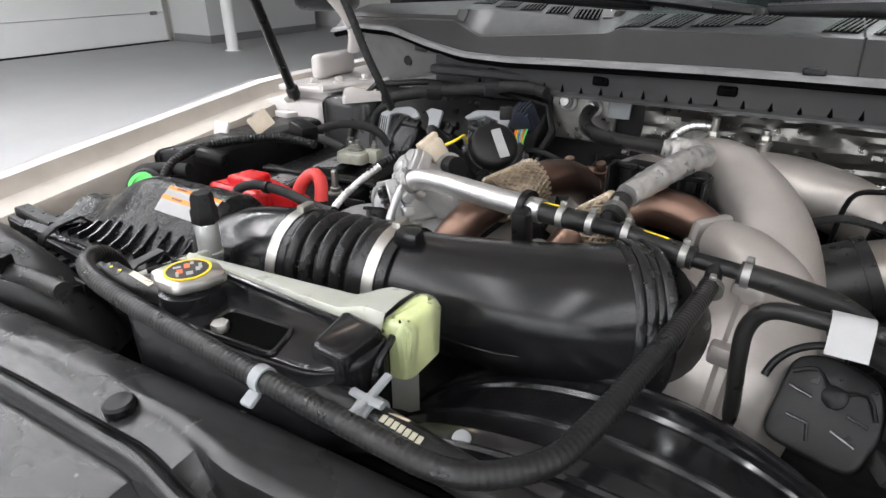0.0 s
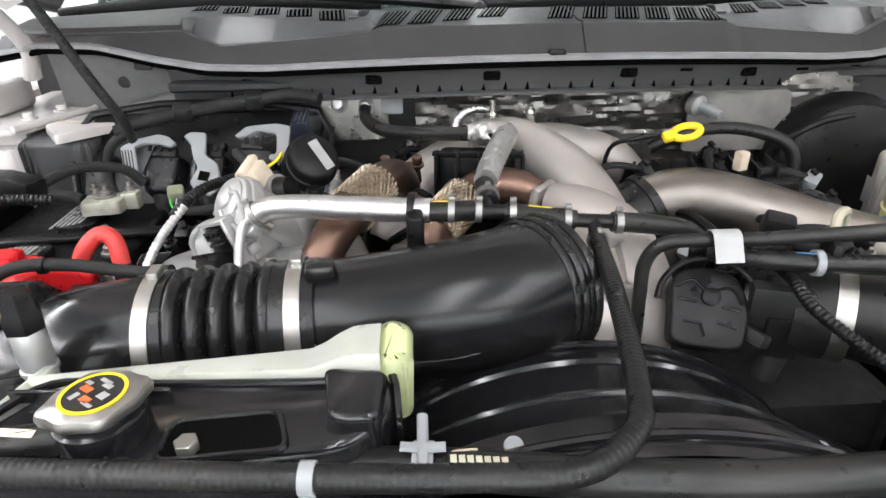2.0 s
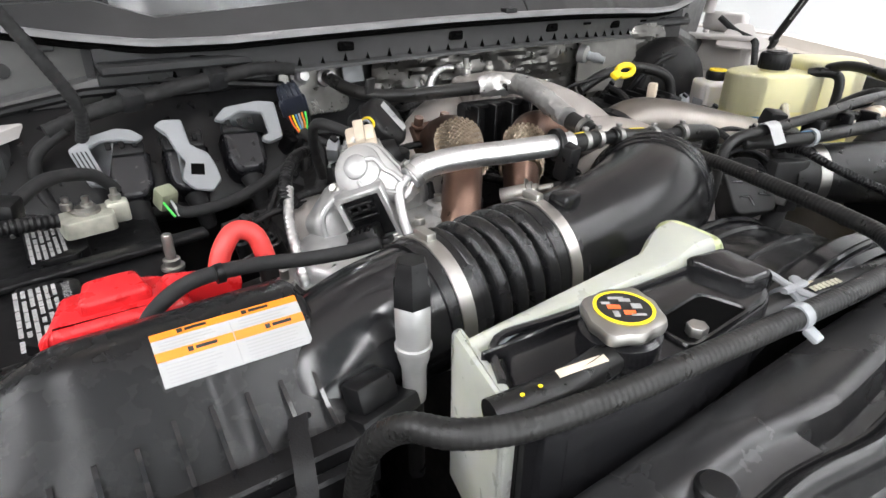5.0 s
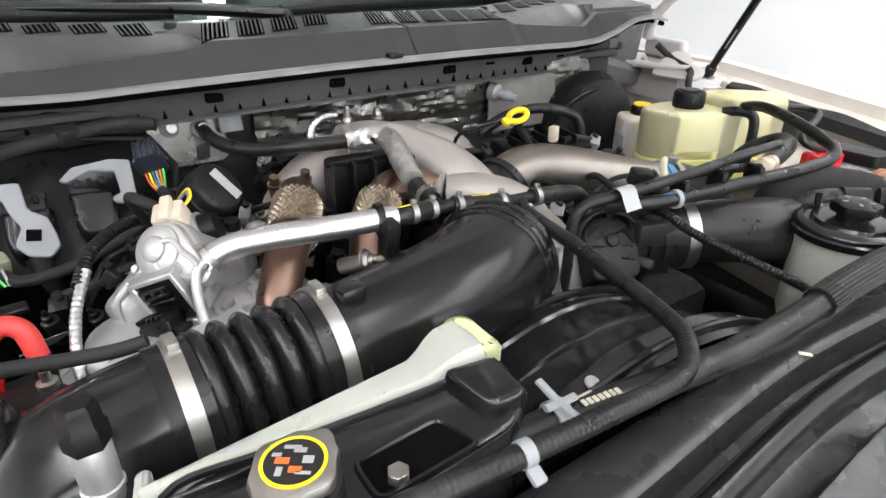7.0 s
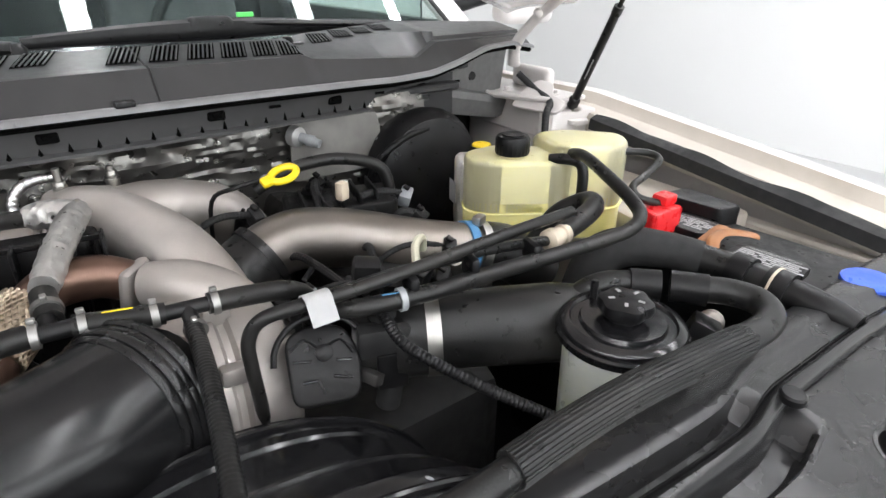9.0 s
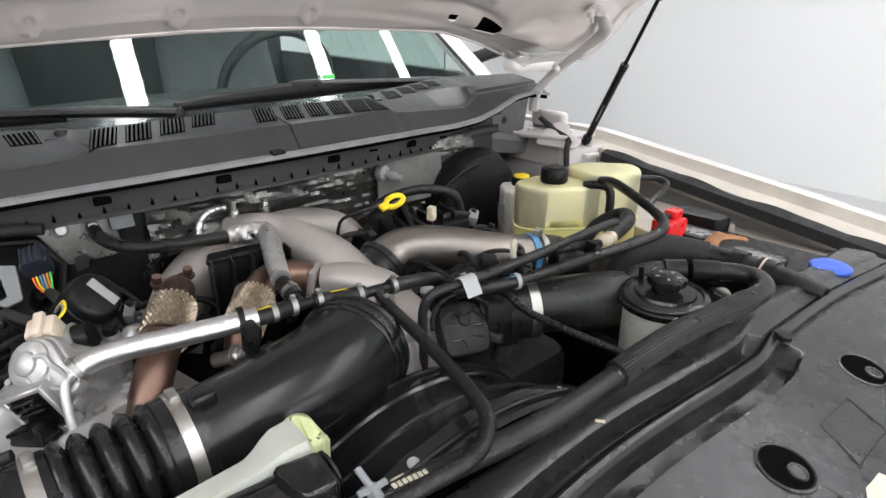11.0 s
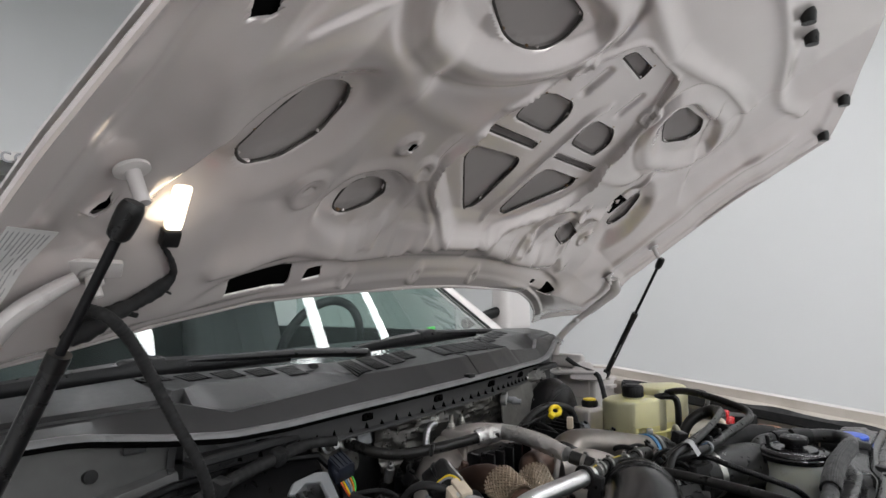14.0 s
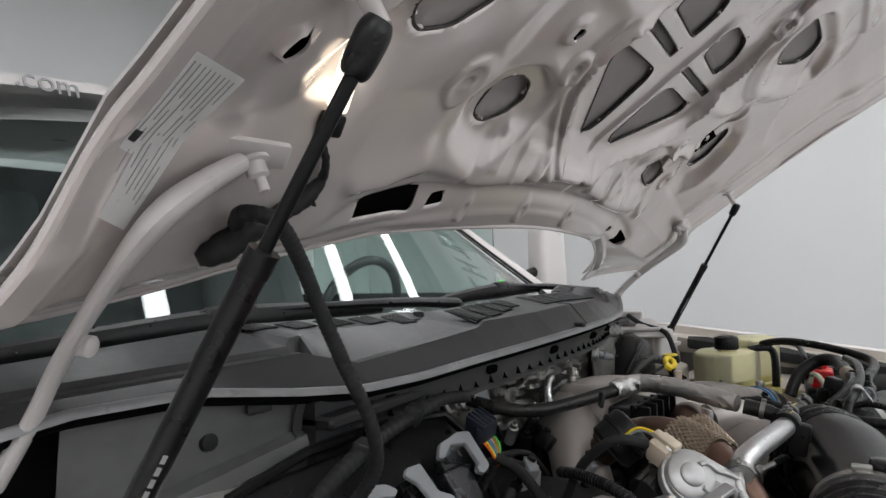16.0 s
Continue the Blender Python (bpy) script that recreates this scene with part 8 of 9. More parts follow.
def battery(cx, cy, top, sx, sy, turn, label, covers, move=(0, 0, 0)):
    b = thing("battery", label, "battery", (cx, cy, top - 0.18), "truck batteries", move=move)
    m = pose(cx, cy, top, 0, 0, turn)
    part("case", rbox(sx, sy, 0.18, m @ pose(0, 0, -0.09), 0.006, 3), PLASTIC, b, "black battery case")
    part("rim", rbox(sx * 0.9, 0.012, 0.008, m @ pose(0, -sy / 2 + 0.012, 0.003), 0.003), PLASTIC, b)
    for x0, y0, x1, y1 in covers:
        cx_, cy_, w, d = (x0 + x1) / 2, (y0 + y1) / 2, x1 - x0, y1 - y0
        mm = pose(cx_, cy_, top, 0, 0, turn)
        vc = part("vent_cover", prism(rounded([(-w / 2, -d / 2 + 0.012), (-w / 2 + 0.012, -d / 2), (w / 2 - 0.012, -d / 2), (w / 2, -d / 2 + 0.012), (w / 2, d / 2 - 0.012), (w / 2 - 0.012, d / 2), (-w / 2, d / 2)], 0.003), -0.004, 0.010, mm, 0.002), PLASTIC, b, "black vent cover with white print")
        print_text(vc, "DANGER/POISON", 0.0092, mm @ pose(w / 2 - 0.015, d / 2 - 0.012, 0.0101, 0, 0, -90), PRINTW)
        for j in range(6):
            u = w / 2 - 0.021 - 0.0058 * j
            v = d / 2 - 0.010
            while v > -d / 2 + 0.016:
                run = rng.uniform(0.008, 0.022)
                part("print_line", rbox(0.0034, run, 0.0003, mm @ pose(u, v - run / 2, 0.0102), 0), PRINTW, vc)
                v -= run + rng.choice([0.0015, 0.0015, 0.006])
    return b, m


bl, bmL = battery(-0.70, 0.785, 1.182, 0.20, 0.33, 2, "black battery with printed vent covers beside the air cleaner", [(-0.736, 0.642, -0.686, 0.757), (-0.727, 0.803, -0.673, 0.925)], (0.030, -0.030, 0.005))
part("hold_down", rbox(0.24, 0.020, 0.008, bmL @ pose(0.02, -0.005, 0.006, 0, 0, 4), 0.003, 3), PLASTIC, bl, "black hold-down bar")
part("stud", lathe([(0.011, 0), (0.011, 0.003), (0.008, 0.004), (0.008, 0.010), (0.005, 0.011), (0.005, 0.034), (0.004, 0.036)], pose(-0.610, 0.723, 1.190), 14), STEEL, bl, "zinc hold-down stud")
nt_ = thing("negative_terminal", "pale zinc terminal clamp on the battery post", "terminal clamp", (-0.64, 0.82, 1.2), move=(0.039, -0.041, 0.008))
part("clamp_body", prism(rounded([(-0.03, -0.02), (0.02, -0.022), (0.025, 0.018), (-0.028, 0.02)], 0.008), 0, 0.018, pose(-0.672, 0.856, 1.196, 0, 0, 10), 0.003), TERMM, nt_)
part("clamp_tail", rbox(0.022, 0.018, 0.024, pose(-0.644, 0.866, 1.206), 0.003), TERMM, nt_)
part("post_ring", lathe([(0.014, 0), (0.014, 0.004), (0.010, 0.005), (0.010, 0.008), (0, 0.009)], pose(-0.674, 0.857, 1.213), 20), STEEL, nt_)
for x, y in ((-0.672, 0.858), (-0.644, 0.868), (-0.690, 0.866)):
    part("bolt", lathe([(0.006, 0), (0.006, 0.007), (0.0035, 0.008), (0.0035, 0.014)], pose(x, y, 1.217), 12), STEEL, nt_)
part("cable", tube([(-0.71, 0.868, 1.206), (-0.74, 0.875, 1.212), (-0.79, 0.885, 1.212), (-0.85, 0.89, 1.19)], 0.008, 12, 5), TAPE, nt_)
rc = thing("positive_terminal_cover", "red plastic cover over the battery terminal", "terminal cover", (-0.66, 0.61, 1.2), move=(0.03, -0.033, 0.0))
part("hood_cover", prism(rounded([(-0.722, 0.588), (-0.705, 0.648), (-0.635, 0.650), (-0.612, 0.625), (-0.618, 0.585)], 0.008), 1.188, 1.236, bevel=0.007, seg=3, shrink=0.92), RED, rc)
part("lid", prism(rounded([(-0.692, 0.602), (-0.685, 0.640), (-0.648, 0.642), (-0.642, 0.604)], 0.006), 1.234, 1.246, bevel=0.004, seg=3), RED, rc)
part("side_arm", rbox(0.06, 0.026, 0.026, pose(-0.605, 0.622, 1.222, 0, 14, 8), 0.006, 3), RED, rc)
part("sleeve", tube([(-0.592, 0.625, 1.222), (-0.583, 0.632, 1.245), (-0.568, 0.638, 1.258), (-0.553, 0.634, 1.252), (-0.548, 0.626, 1.228)], 0.0085, 16, 6), REDHOSE, rc, "red cable sleeve")
part("sleeve_end", tube([(-0.548, 0.626, 1.230), (-0.547, 0.622, 1.205)], 0.009, 14, 2), RUBBER, rc)
fu = thing("fuse_block", "black fuse block beside the battery", "fuse block", (-0.57, 0.60, 1.18), move=(0.03, -0.03, 0.0))
part("box", rbox(0.075, 0.07, 0.06, pose(-0.557, 0.605, 1.178, 0, 0, 10), 0.006), PLASTIC, fu)
part("bracket", rbox(0.05, 0.035, 0.012, pose(-0.56, 0.585, 1.214, 10, 0, 10), 0.003), PLASTIC, fu)
part("nut", lathe([(0.008, 0), (0.008, 0.01), (0.004, 0.011), (0.004, 0.02)], pose(-0.545, 0.59, 1.215), 12), STEEL, fu)
cb = thing("battery_cable", "black taped cable running to the valve plug", "cable", (-0.55, 0.56, 1.25), move=(0.026, -0.026, 0.0))
part("cable", tube([(-0.655, 0.585, 1.205), (-0.645, 0.572, 1.236), (-0.615, 0.575, 1.252), (-0.57, 0.580, 1.250), (-0.525, 0.575, 1.245), (-0.49, 0.562, 1.248), (-0.468, 0.556, 1.252)], 0.006, 12, 6), TAPE, cb)
part("tie", lathe([(0.0062, -0.003), (0.0078, -0.003), (0.0078, 0.003), (0.0062, 0.003)], facing((-0.593, 0.5775, 1.2515), (1, 0.05, 0)), 16), PLASTIC, cb)
rb, bmR = battery(0.66, 0.41, 1.185, 0.17, 0.30, 4, "black battery with an orange strap beside the far fender", [(0.632, 0.457, 0.698, 0.533), (0.610, 0.314, 0.664, 0.411)])
part("strap", tube([(0.598, 0.420, 1.194), (0.615, 0.430, 1.203), (0.64, 0.432, 1.206), (0.668, 0.420, 1.203), (0.690, 0.405, 1.197)], 0.0085, 10, 5, flat=0.35), ORANGE, rb, "brown-orange carry strap")
part("strap", tube([(0.606, 0.448, 1.192), (0.630, 0.446, 1.200), (0.655, 0.444, 1.207), (0.672, 0.438, 1.201)], 0.007, 10, 5, flat=0.35), ORANGE, rb, "brown-orange carry strap")
part("hold_down", prism(rounded([(0.70, 0.47), (0.745, 0.46), (0.75, 0.56), (0.69, 0.57)], 0.01), 1.17, 1.215, bevel=0.005), PLASTIC, rb, "black hold-down bracket")
rc2 = thing("positive_terminal_cover", "small red cover over the far battery post", "terminal cover", (0.58, 0.52, 1.2), move=(0.03, 0.0, -0.01))
part("cover", prism(rounded([(0.545, 0.50), (0.555, 0.545), (0.61, 0.545), (0.615, 0.50)], 0.008), 1.19, 1.235, bevel=0.005), RED, rc2)
part("knob", rbox(0.03, 0.026, 0.016, pose(0.60, 0.525, 1.242), 0.004), RED, rc2)

# ---- washer cap, second air hose and front corner ----
wc = thing("washer_filler", "washer filler neck with a blue cap", "washer filler", (0.66, 0.255, 1.15))
part("neck", lathe([(0.022, -0.06), (0.022, 0.004)], pose(0.66, 0.252, 1.190), 24), BEIGE, wc)
part("cap", lathe([(0.0305, 0.0), (0.0315, 0.004), (0.0315, 0.010), (0.027, 0.013), (0.012, 0.012), (0.0, 0.012)], pose(0.66, 0.252, 1.194), 40, wave=lambda a: 1 + 0.015 * math.cos(20 * a)), BLUE, wc, "blue snap cap")
ah = thing("cold_air_tube", "black air tube with a cloth-covered elbow and collars", "air tube", (0.49, 0.35, 1.2))
part("elbow", tube([(0.435, 0.505, 1.15), (0.452, 0.500, 1.195), (0.480, 0.478, 1.212), (0.510, 0.440, 1.214), (0.530, 0.400, 1.212)], [0.030, 0.029, 0.027, 0.024, 0.022], 26, 6), TAPE, ah, "cloth-covered elbow")
part("tube", tube([(0.527, 0.408, 1.212), (0.535, 0.36, 1.211), (0.536, 0.30, 1.209)], 0.0195, 26, 4), RUBBER, ah)
for a, b, r in (((0.535, 0.362, 1.2112), (0.5355, 0.338, 1.2105), 0.0235), ((0.536, 0.318, 1.2097), (0.536, 0.292, 1.2085), 0.0240)):
    part("collar", tube([a, b], r, 26, 2), PLASTIC, ah)
part("spigot", tube([(0.536, 0.295, 1.2087), (0.536, 0.25, 1.206), (0.535, 0.218, 1.203)], [0.0195, 0.018, 0.013], 26, 4), PLASTIC, ah)
part("tie_band", tube([(0.536, 0.311, 1.2094), (0.536, 0.308, 1.2093)], 0.0248, 26, 2), BEIGE, ah, "pale band")
part("drain", tube([(0.38, 0.30, 1.20), (0.40, 0.315, 1.205), (0.425, 0.32, 1.20)], 0.012, 14, 6, ridge=0.002, pitch=0.006), PIPE, ah, "corrugated metal tube")
part("plug", rbox(0.026, 0.03, 0.03, pose(0.372, 0.305, 1.215, 20, 0, 30), 0.004), PLASTIC, ah)

# ---- engine computer with three lever connectors ----
GLOSSC = material("satin connector plastic", (0.012, 0.012, 0.014), 0.25, vary=0.1, rough_vary=0.03)
pcm = thing("engine_control_module", "black control module with three lever-lock connectors", "control module", (-0.53, 0.93, 1.2), move=(0.02, -0.02, 0.004))
m = Matrix.Translation((-0.530, 0.932, 1.236)) @ pose(0, 0, 0, 50, 0, -2)
part("tray", prism(rounded([(-0.20, -0.075), (0.14, -0.075), (0.155, 0.085), (-0.20, 0.085)], 0.02), -0.03, -0.006, m, 0.006, 3), PLASTIC, pcm, "black moulded tray")
part("tray_wall", tube([m @ Vector(p) for p in ((-0.195, -0.07, -0.004), (-0.195, 0.08, -0.004), (0.15, 0.08, -0.004), (0.138, -0.07, -0.004))], 0.006, 8, 3), PLASTIC, pcm)
LEVERS = [
    ([(-0.124, 0.006), (-0.102, 0.018), (-0.072, 0.025), (-0.057, 0.021), (-0.045, 0.010), (-0.054, 0.004), (-0.070, 0.010), (-0.091, 0.011), (-0.104, 0.006), (-0.098, -0.020), (-0.094, -0.034), (-0.084, -0.038), (-0.096, -0.044), (-0.112, -0.040)], 0.034, 0.040),
    ([(-0.033, 0.018), (-0.024, 0.025), (-0.001, 0.023), (0.0, 0.004), (0.001, -0.012), (0.018, -0.024), (0.023, -0.045), (0.024, -0.061), (0.012, -0.073), (-0.008, -0.067), (-0.019, -0.052), (-0.009, -0.031), (-0.016, -0.017), (-0.019, -0.005), (-0.022, 0.008)], 0.041, 0.046),
    ([(0.037, 0.020), (0.054, 0.035), (0.097, 0.039), (0.118, 0.034), (0.115, -0.016), (0.096, -0.021), (0.088, -0.016), (0.089, -0.010), (0.099, -0.008), (0.098, 0.022), (0.071, 0.028), (0.046, 0.016)], 0.034, 0.040),
]
for k, (u, v) in enumerate(((-0.070, -0.028), (-0.004, -0.030), (0.068, -0.019))):
    c = part("connector", prism(rounded([(-0.026, -0.016), (-0.018, -0.034), (0.018, -0.034), (0.026, -0.016), (0.027, 0.030), (-0.027, 0.030)], 0.008), -0.006, 0.030, m @ pose(u, v, 0, 0, 0, -3), 0.007, 3, shrink=0.9), GLOSSC, pcm, "black multi-pin connector")
    part("connector_step", rbox(0.046, 0.016, 0.012, m @ pose(u, v + 0.030, 0.026, 0, 0, -3), 0.003), PLASTIC, c)
    for q in range(3):
        part("connector_rib", rbox(0.006, 0.010, 0.004, m @ pose(u - 0.014 + 0.014 * q, v + 0.034, 0.033), 0.001, 1), PLASTIC, c)
    part("cable_exit", tube([m @ Vector((u, v - 0.028, 0.008)), m @ Vector((u + 0.003, v - 0.046, 0.006)), m @ Vector((u + 0.008, v - 0.066, -0.012))], [0.015, 0.012, 0.010], 12, 5), TAPE, c)
    shape, w0, w1 = LEVERS[k]
    lev = part("lock_lever", prism(rounded(shape, 0.0035), w0, w1, m, 0.0012, 1), GREYP, c, "light grey lock lever")
    if k == 1:
        # black plate on the lever, standing for the shade in its slot
        part("lever_slot", rbox(0.015, 0.014, 0.001, m @ pose(0.001, -0.0435, 0.0462, 0, 0, -12), 0), SHADE_BLACK, c)
    elif k == 0:
        for q in range(4):
            part("lever_groove", rbox(0.0016, 0.034, 0.001, m @ pose(-0.116 + 0.0042 * q, -0.016, 0.0402, 0, 0, 14), 0), COWLD, c)
part("guide", rbox(0.05, 0.012, 0.016, m @ pose(-0.004, 0.012, 0.02), 0.003), PLASTIC, pcm)
hl = thing("firewall_harness", "black taped harness with grey clips above the module", "wiring harness", (-0.5, 0.95, 1.3), move=(0.01, -0.01, 0.0))
part("trunk", tube([(-0.66, 0.93, 1.285), (-0.60, 0.942, 1.300), (-0.52, 0.955, 1.312), (-0.45, 0.955, 1.322), (-0.40, 0.95, 1.328), (-0.36, 0.935, 1.325)], [0.008, 0.009, 0.009, 0.009, 0.008, 0.008], 12, 6, ridge=0.001, pitch=0.012), TAPE, hl)
for x, y, z in ((-0.565, 0.948, 1.306), (-0.46, 0.955, 1.321)):
    part("grey_clip", rbox(0.026, 0.022, 0.024, pose(x, y, z, 20, 0, 20), 0.004), COWLD, hl)
part("drop", tube([(-0.64, 0.93, 1.285), (-0.675, 0.93, 1.26), (-0.68, 0.92, 1.22), (-0.66, 0.90, 1.19), (-0.62, 0.885, 1.175)], 0.007, 12, 6), TAPE, hl)
mc = thing("multi_pin_connector", "dark blue-grey connector with coloured wires", "connector", (-0.345, 0.905, 1.3), move=(-0.010, -0.014, 0.0))
m = facing((-0.360, 0.909, 1.290), (-0.3, -0.35, 0.9), 30) @ Matrix.Scale(0.85, 4)
part("shell", rbox(0.034, 0.04, 0.045, m, 0.006), NAVY, mc, "dark blue-grey shell")
part("collar", rbox(0.042, 0.012, 0.030, m @ pose(0, -0.012, 0), 0.004), NAVY, mc)
for k in range(4):
    part("shell_rib", rbox(0.003, 0.036, 0.004, m @ pose(-0.012 + 0.008 * k, 0, 0.0235), 0.001, 1), NAVY, mc)
for k, mt in enumerate((REDP, YELLOW, BLUEBAND, WHITEP, ORANGEP, GREENP)):
    part("wire", tube([m @ Vector((-0.012 + 0.005 * k, -0.02, -0.01)), m @ Vector((-0.010 + 0.004 * k, -0.035, -0.02)), m @ Vector((0.0, -0.045, -0.045))], 0.0014, 6, 4), mt, mc)
part("trunk", tube([m @ Vector((0, -0.038, -0.032)), (-0.35, 0.855, 1.235), (-0.375, 0.81, 1.20), (-0.44, 0.80, 1.19), (-0.50, 0.79, 1.185)], 0.007, 12, 6), TAPE, mc)
gc = thing("green_connector", "pale green connector with thin wires", "connector", (-0.565, 0.845, 1.2), move=(0.022, -0.022, 0.005))
part("shell", rbox(0.022, 0.02, 0.026, pose(-0.575, 0.868, 1.205, 25, 0, 20), 0.004), OLIVE, gc, "dull olive shell")
for k, mt in enumerate((GREENP, WHITEP)):
    part("wire", tube([(-0.580 + 0.008 * k, 0.862, 1.205), (-0.578 + 0.008 * k, 0.850, 1.200), (-0.572 + 0.004 * k, 0.845, 1.188)], 0.0016, 6, 4), mt, gc)
part("lead", tube([(-0.572, 0.86, 1.195), (-0.555, 0.845, 1.19), (-0.50, 0.845, 1.195), (-0.42, 0.86, 1.22)], 0.007, 10, 5), TAPE, gc)
tg = thing("wire_tag", "white paper tag on a wire", "tag", (-0.53, 0.66, 1.2), move=(0.02, -0.02, 0.0))
part("sheet", rbox(0.03, 0.05, 0.0006, pose(-0.535, 0.675, 1.205, -35, 10, 30), 0), WHITEP, tg)

# ---- left front harness, intake snorkel, brackets ----
lh = thing("battery_harness", "black convoluted harness with plugs over the air cleaner", "wiring harness", (-0.75, 0.6, 1.25))
part("conduit", tube([(-0.66, 0.745, 1.245), (-0.72, 0.73, 1.252), (-0.775, 0.68, 1.25), (-0.80, 0.62, 1.245), (-0.80, 0.575, 1.225), (-0.79, 0.55, 1.19)], 0.0062, 12, 6, ridge=0.0012, pitch=0.005), PLASTIC, lh)
part("plug", rbox(0.045, 0.024, 0.022, pose(-0.755, 0.625, 1.242, 0, 12, 20), 0.006), PLASTIC, lh, "black electrical plug")
part("plug", rbox(0.05, 0.032, 0.026, pose(-0.71, 0.775, 1.255, 0, 8, -20), 0.006), PLASTIC, lh, "black electrical plug")
part("cable", tube([(-0.78, 0.60, 1.225), (-0.84, 0.58, 1.222), (-0.875, 0.575, 1.205), (-0.88, 0.55, 1.16)], 0.010, 12, 6), TAPE, lh)
part("cable", tube([(-0.69, 0.785, 1.255), (-0.66, 0.82, 1.262), (-0.62, 0.85, 1.25), (-0.60, 0.86, 1.225)], 0.007, 12, 6), TAPE, lh)
tg2 = thing("wire_tag", "white paper tag on a wire", "tag", (-0.80, 0.77, 1.25))
part("sheet", rbox(0.04, 0.0006, 0.03, pose(-0.79, 0.76, 1.262, 0, -35, 25), 0), BEIGE, tg2)
sn = thing("air_snorkel", "black round air snorkel beside the radiator", "air tube", (-0.72, 0.30, 1.2))
part("tube", tube([(-0.90, 0.33, 1.19), (-0.80, 0.325, 1.205), (-0.72, 0.32, 1.20), (-0.66, 0.325, 1.17), (-0.63, 0.34, 1.11)], [0.036, 0.036, 0.036, 0.036, 0.036], 24, 6), RUBBER, sn)
part("small_pipe", tube([(-0.66, 0.285, 1.235), (-0.61, 0.29, 1.236), (-0.56, 0.292, 1.235)], 0.009, 12, 5), RUBBER, sn)
part("clip", rbox(0.03, 0.02, 0.016, pose(-0.65, 0.28, 1.246, 0, 0, 20), 0.003), PLASTIC, sn)
gd = thing("air_gauge", "small round restriction gauge with a green ring", "gauge", (-0.81, 0.56, 1.21))
part("body", lathe([(0.026, -0.03), (0.028, 0.0), (0.024, 0.004)], facing((-0.815, 0.545, 1.21), (0.3, -0.7, 0.6)), 24), PLASTIC, gd)
part("ring", lathe([(0.020, 0.0042), (0.020, 0.006), (0.014, 0.006), (0.014, 0.0042)], facing((-0.815, 0.545, 1.21), (0.3, -0.7, 0.6)), 24), GREENP, gd, "green ring")
ap = thing("apron_cover", "black plastic apron cover along the fender", "apron cover", (-0.86, 0.7, 1.2))
part("cover", prism(rounded([(-0.90, 0.62), (-0.905, 0.95), (-0.80, 0.93), (-0.79, 0.80), (-0.83, 0.66)], 0.02), 1.12, 1.232, bevel=0.012, seg=3), PLASTIC, ap)
hexbolt("bolt", (-0.872, 0.83, 1.243), (0, 0, 1), 0.010, 0.014, ap)
part("washer", lathe([(0.020, 0), (0.020, 0.003)], pose(-0.872, 0.83, 1.241), 20), STEEL, ap)
part("tab", rbox(0.035, 0.006, 0.03, pose(-0.892, 0.76, 1.236, -20), 0.002), PAINT, ap, "pale painted tab")
part("body_panel", prism(rounded([(-0.80, 0.92), (-0.70, 0.92), (-0.66, 1.0), (-0.80, 1.05)], 0.02), 1.10, 1.276, bevel=0.015, seg=3), COWL, ap, "grey sound-deadened corner")
ap2 = thing("apron_cover", "black foam seal along the far fender", "apron cover", (0.87, 0.6, 1.2))
part("foam_strip", loft([[(0.895 + 0.008 * math.sin(y * 21), y, fender_z(y) - 0.025), (0.885, y, fender_z(y) - 0.02 + 0.004 * math.sin(y * 33)), (0.865, y, fender_z(y) - 0.028), (0.862, y, fender_z(y) - 0.05), (0.89, y, fender_z(y) - 0.06)] for y in [0.15 + 0.72 * k / 40 for k in range(41)]], close=True), TAPE, ap2, "black foam strip")
part("gusset", prism(rounded([(0.66, 0.53), (0.88, 0.50), (0.89, 0.86), (0.74, 0.88)], 0.02), 0.9, 1.16, bevel=0.01), CREAM, ap2, "cream painted inner panel")
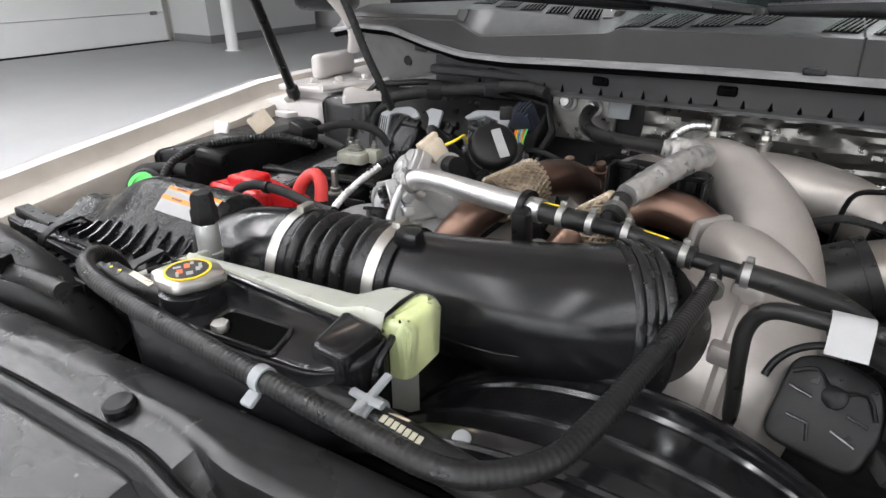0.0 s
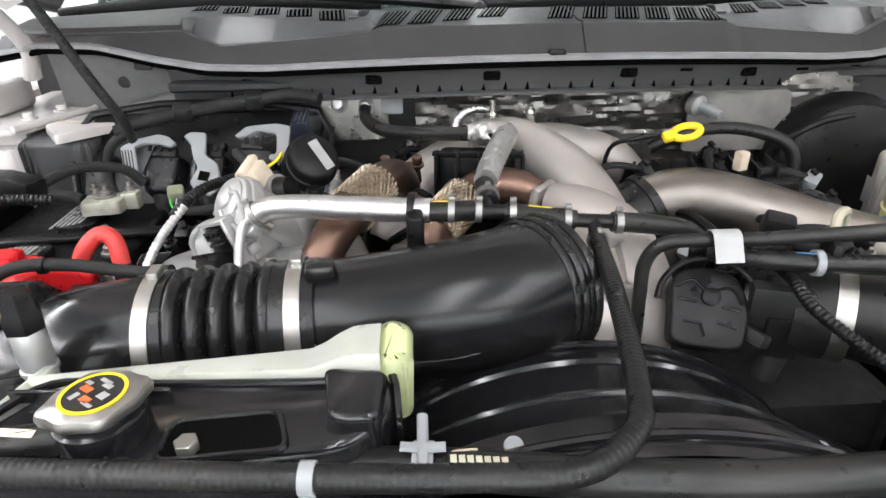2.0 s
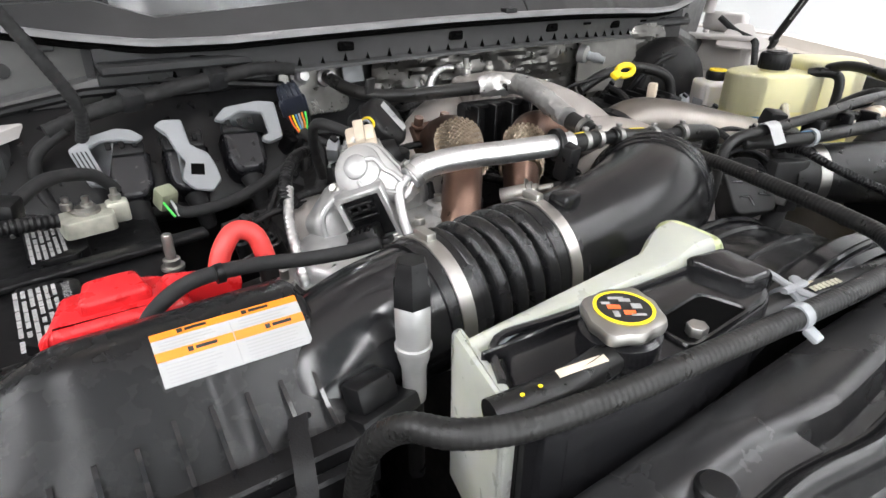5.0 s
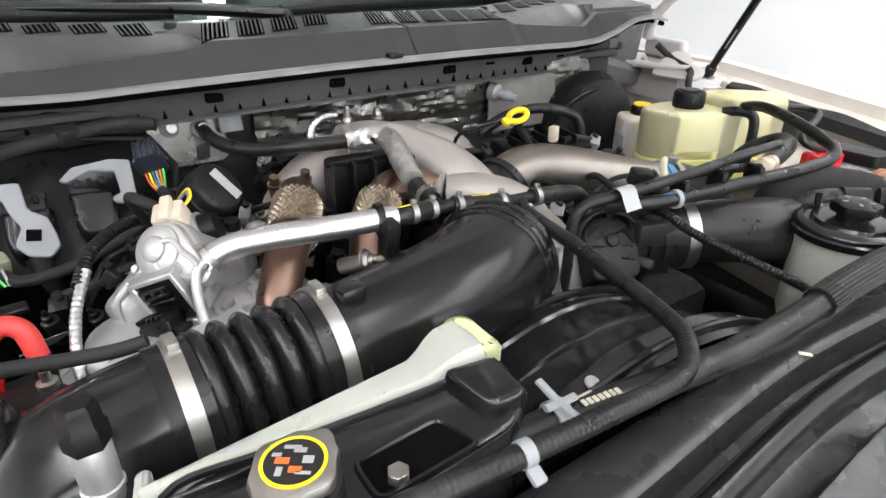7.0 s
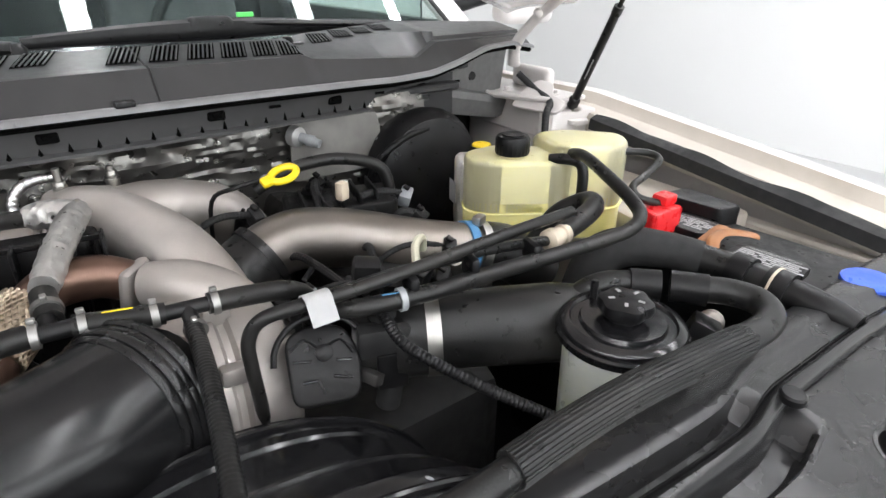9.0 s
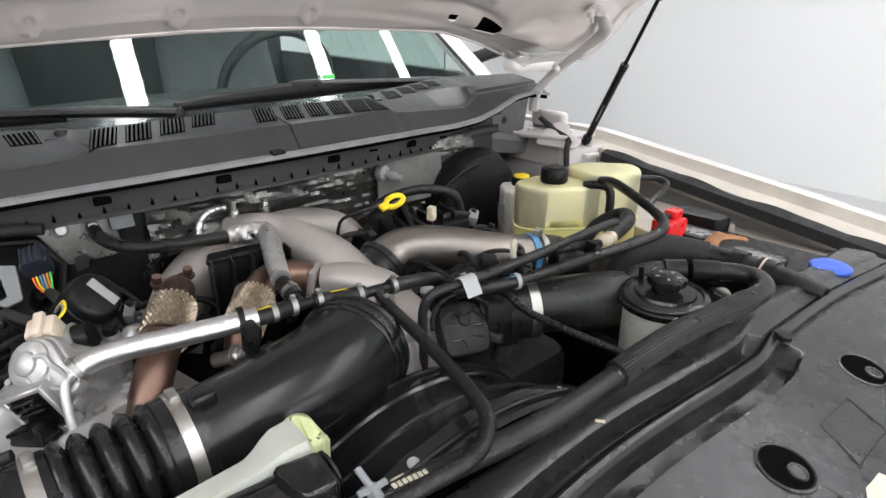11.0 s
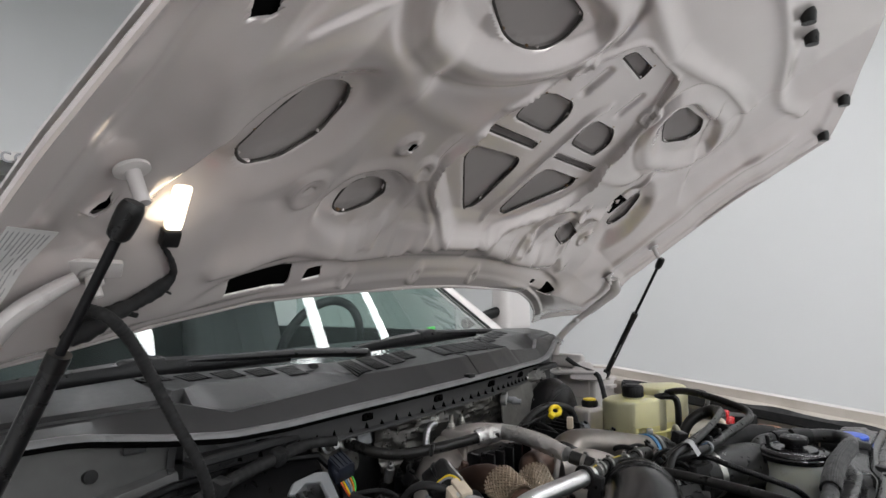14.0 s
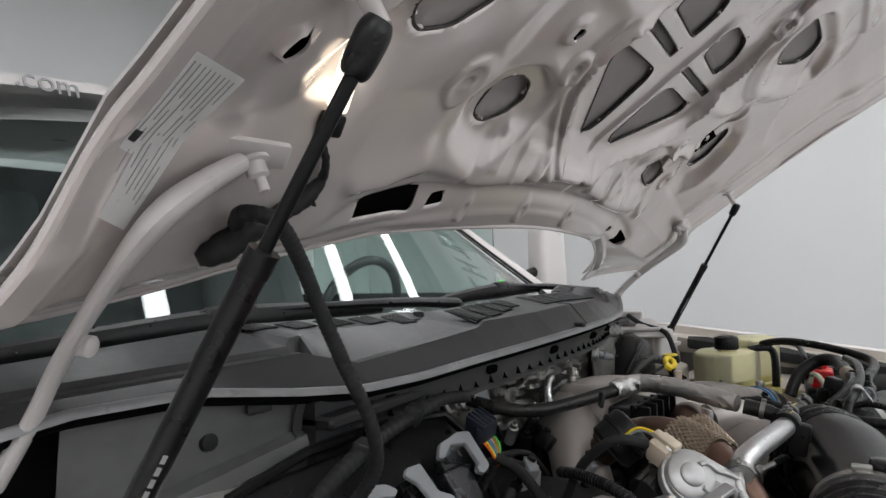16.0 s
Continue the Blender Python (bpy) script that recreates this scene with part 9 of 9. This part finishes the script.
part("wire", tube([(0.80, 1.03, 1.33), (0.815, 0.99, 1.30), (0.80, 0.93, 1.285), (0.76, 0.90, 1.27), (0.74, 0.88, 1.22)], 0.007, 10, 6, ridge=0.001, pitch=0.008), TAPE, ap2)
st2 = thing("firewall_bracket", "pale pressed bracket on the firewall side", "bracket", (0.82, 0.98, 1.3))
part("plate", prism(rounded([(-0.06, -0.03), (0.05, -0.035), (0.06, 0.0), (0.02, 0.015), (0.01, 0.05), (-0.03, 0.055), (-0.05, 0.02)], 0.012), -0.003, 0.003, pose(0.80, 0.955, 1.285, 35, 0, -70), 0.001, 1), PAINT, st2)
fs = thing("firewall_stud_plate", "round studs and a square tab on the firewall", "stud plate", (-0.27, 0.97, 1.32))
part("plate", prism(rounded([(-0.07, -0.05), (0.05, -0.05), (0.045, 0.035), (-0.05, 0.04)], 0.02), -0.004, 0.0, Matrix.Translation((-0.30, 0.974, 1.298)) @ pose(0, 0, 0, 80, 0, 0), 0.0015, 1), CRINKLE, fs)
for x, z in ((-0.328, 1.305), (-0.287, 1.300)):
    part("stud", lathe([(0.013, 0), (0.013, 0.004), (0.009, 0.006), (0.009, 0.018), (0.007, 0.020), (0.007, 0.026), (0, 0.027)], facing((x, 0.972, z), (0, -1, 0.25)), 16), CASTB, fs)
part("tab", rbox(0.034, 0.003, 0.034, pose(-0.246, 0.962, 1.308, -15, 0, 0), 0.003), GREYP, fs)
part("stud_base", lathe([(0.017, -0.01), (0.016, 0.003), (0.010, 0.005)], facing((0.232, 0.940, 1.297), (0.35, -0.9, -0.1)), 18), CASTB, fs)
part("stud", lathe([(0.008, 0), (0.008, 0.012), (0.0095, 0.013), (0.0095, 0.022), (0.007, 0.026), (0.007, 0.034), (0, 0.036)], facing((0.236, 0.938, 1.296), (0.6, -0.75, -0.25)), 16), GREYP, fs)
part("stud", lathe([(0.004, 0), (0.004, 0.02), (0, 0.021)], facing((0.378, 0.940, 1.270), (0.5, -0.8, -0.3)), 10), GREYP, fs)
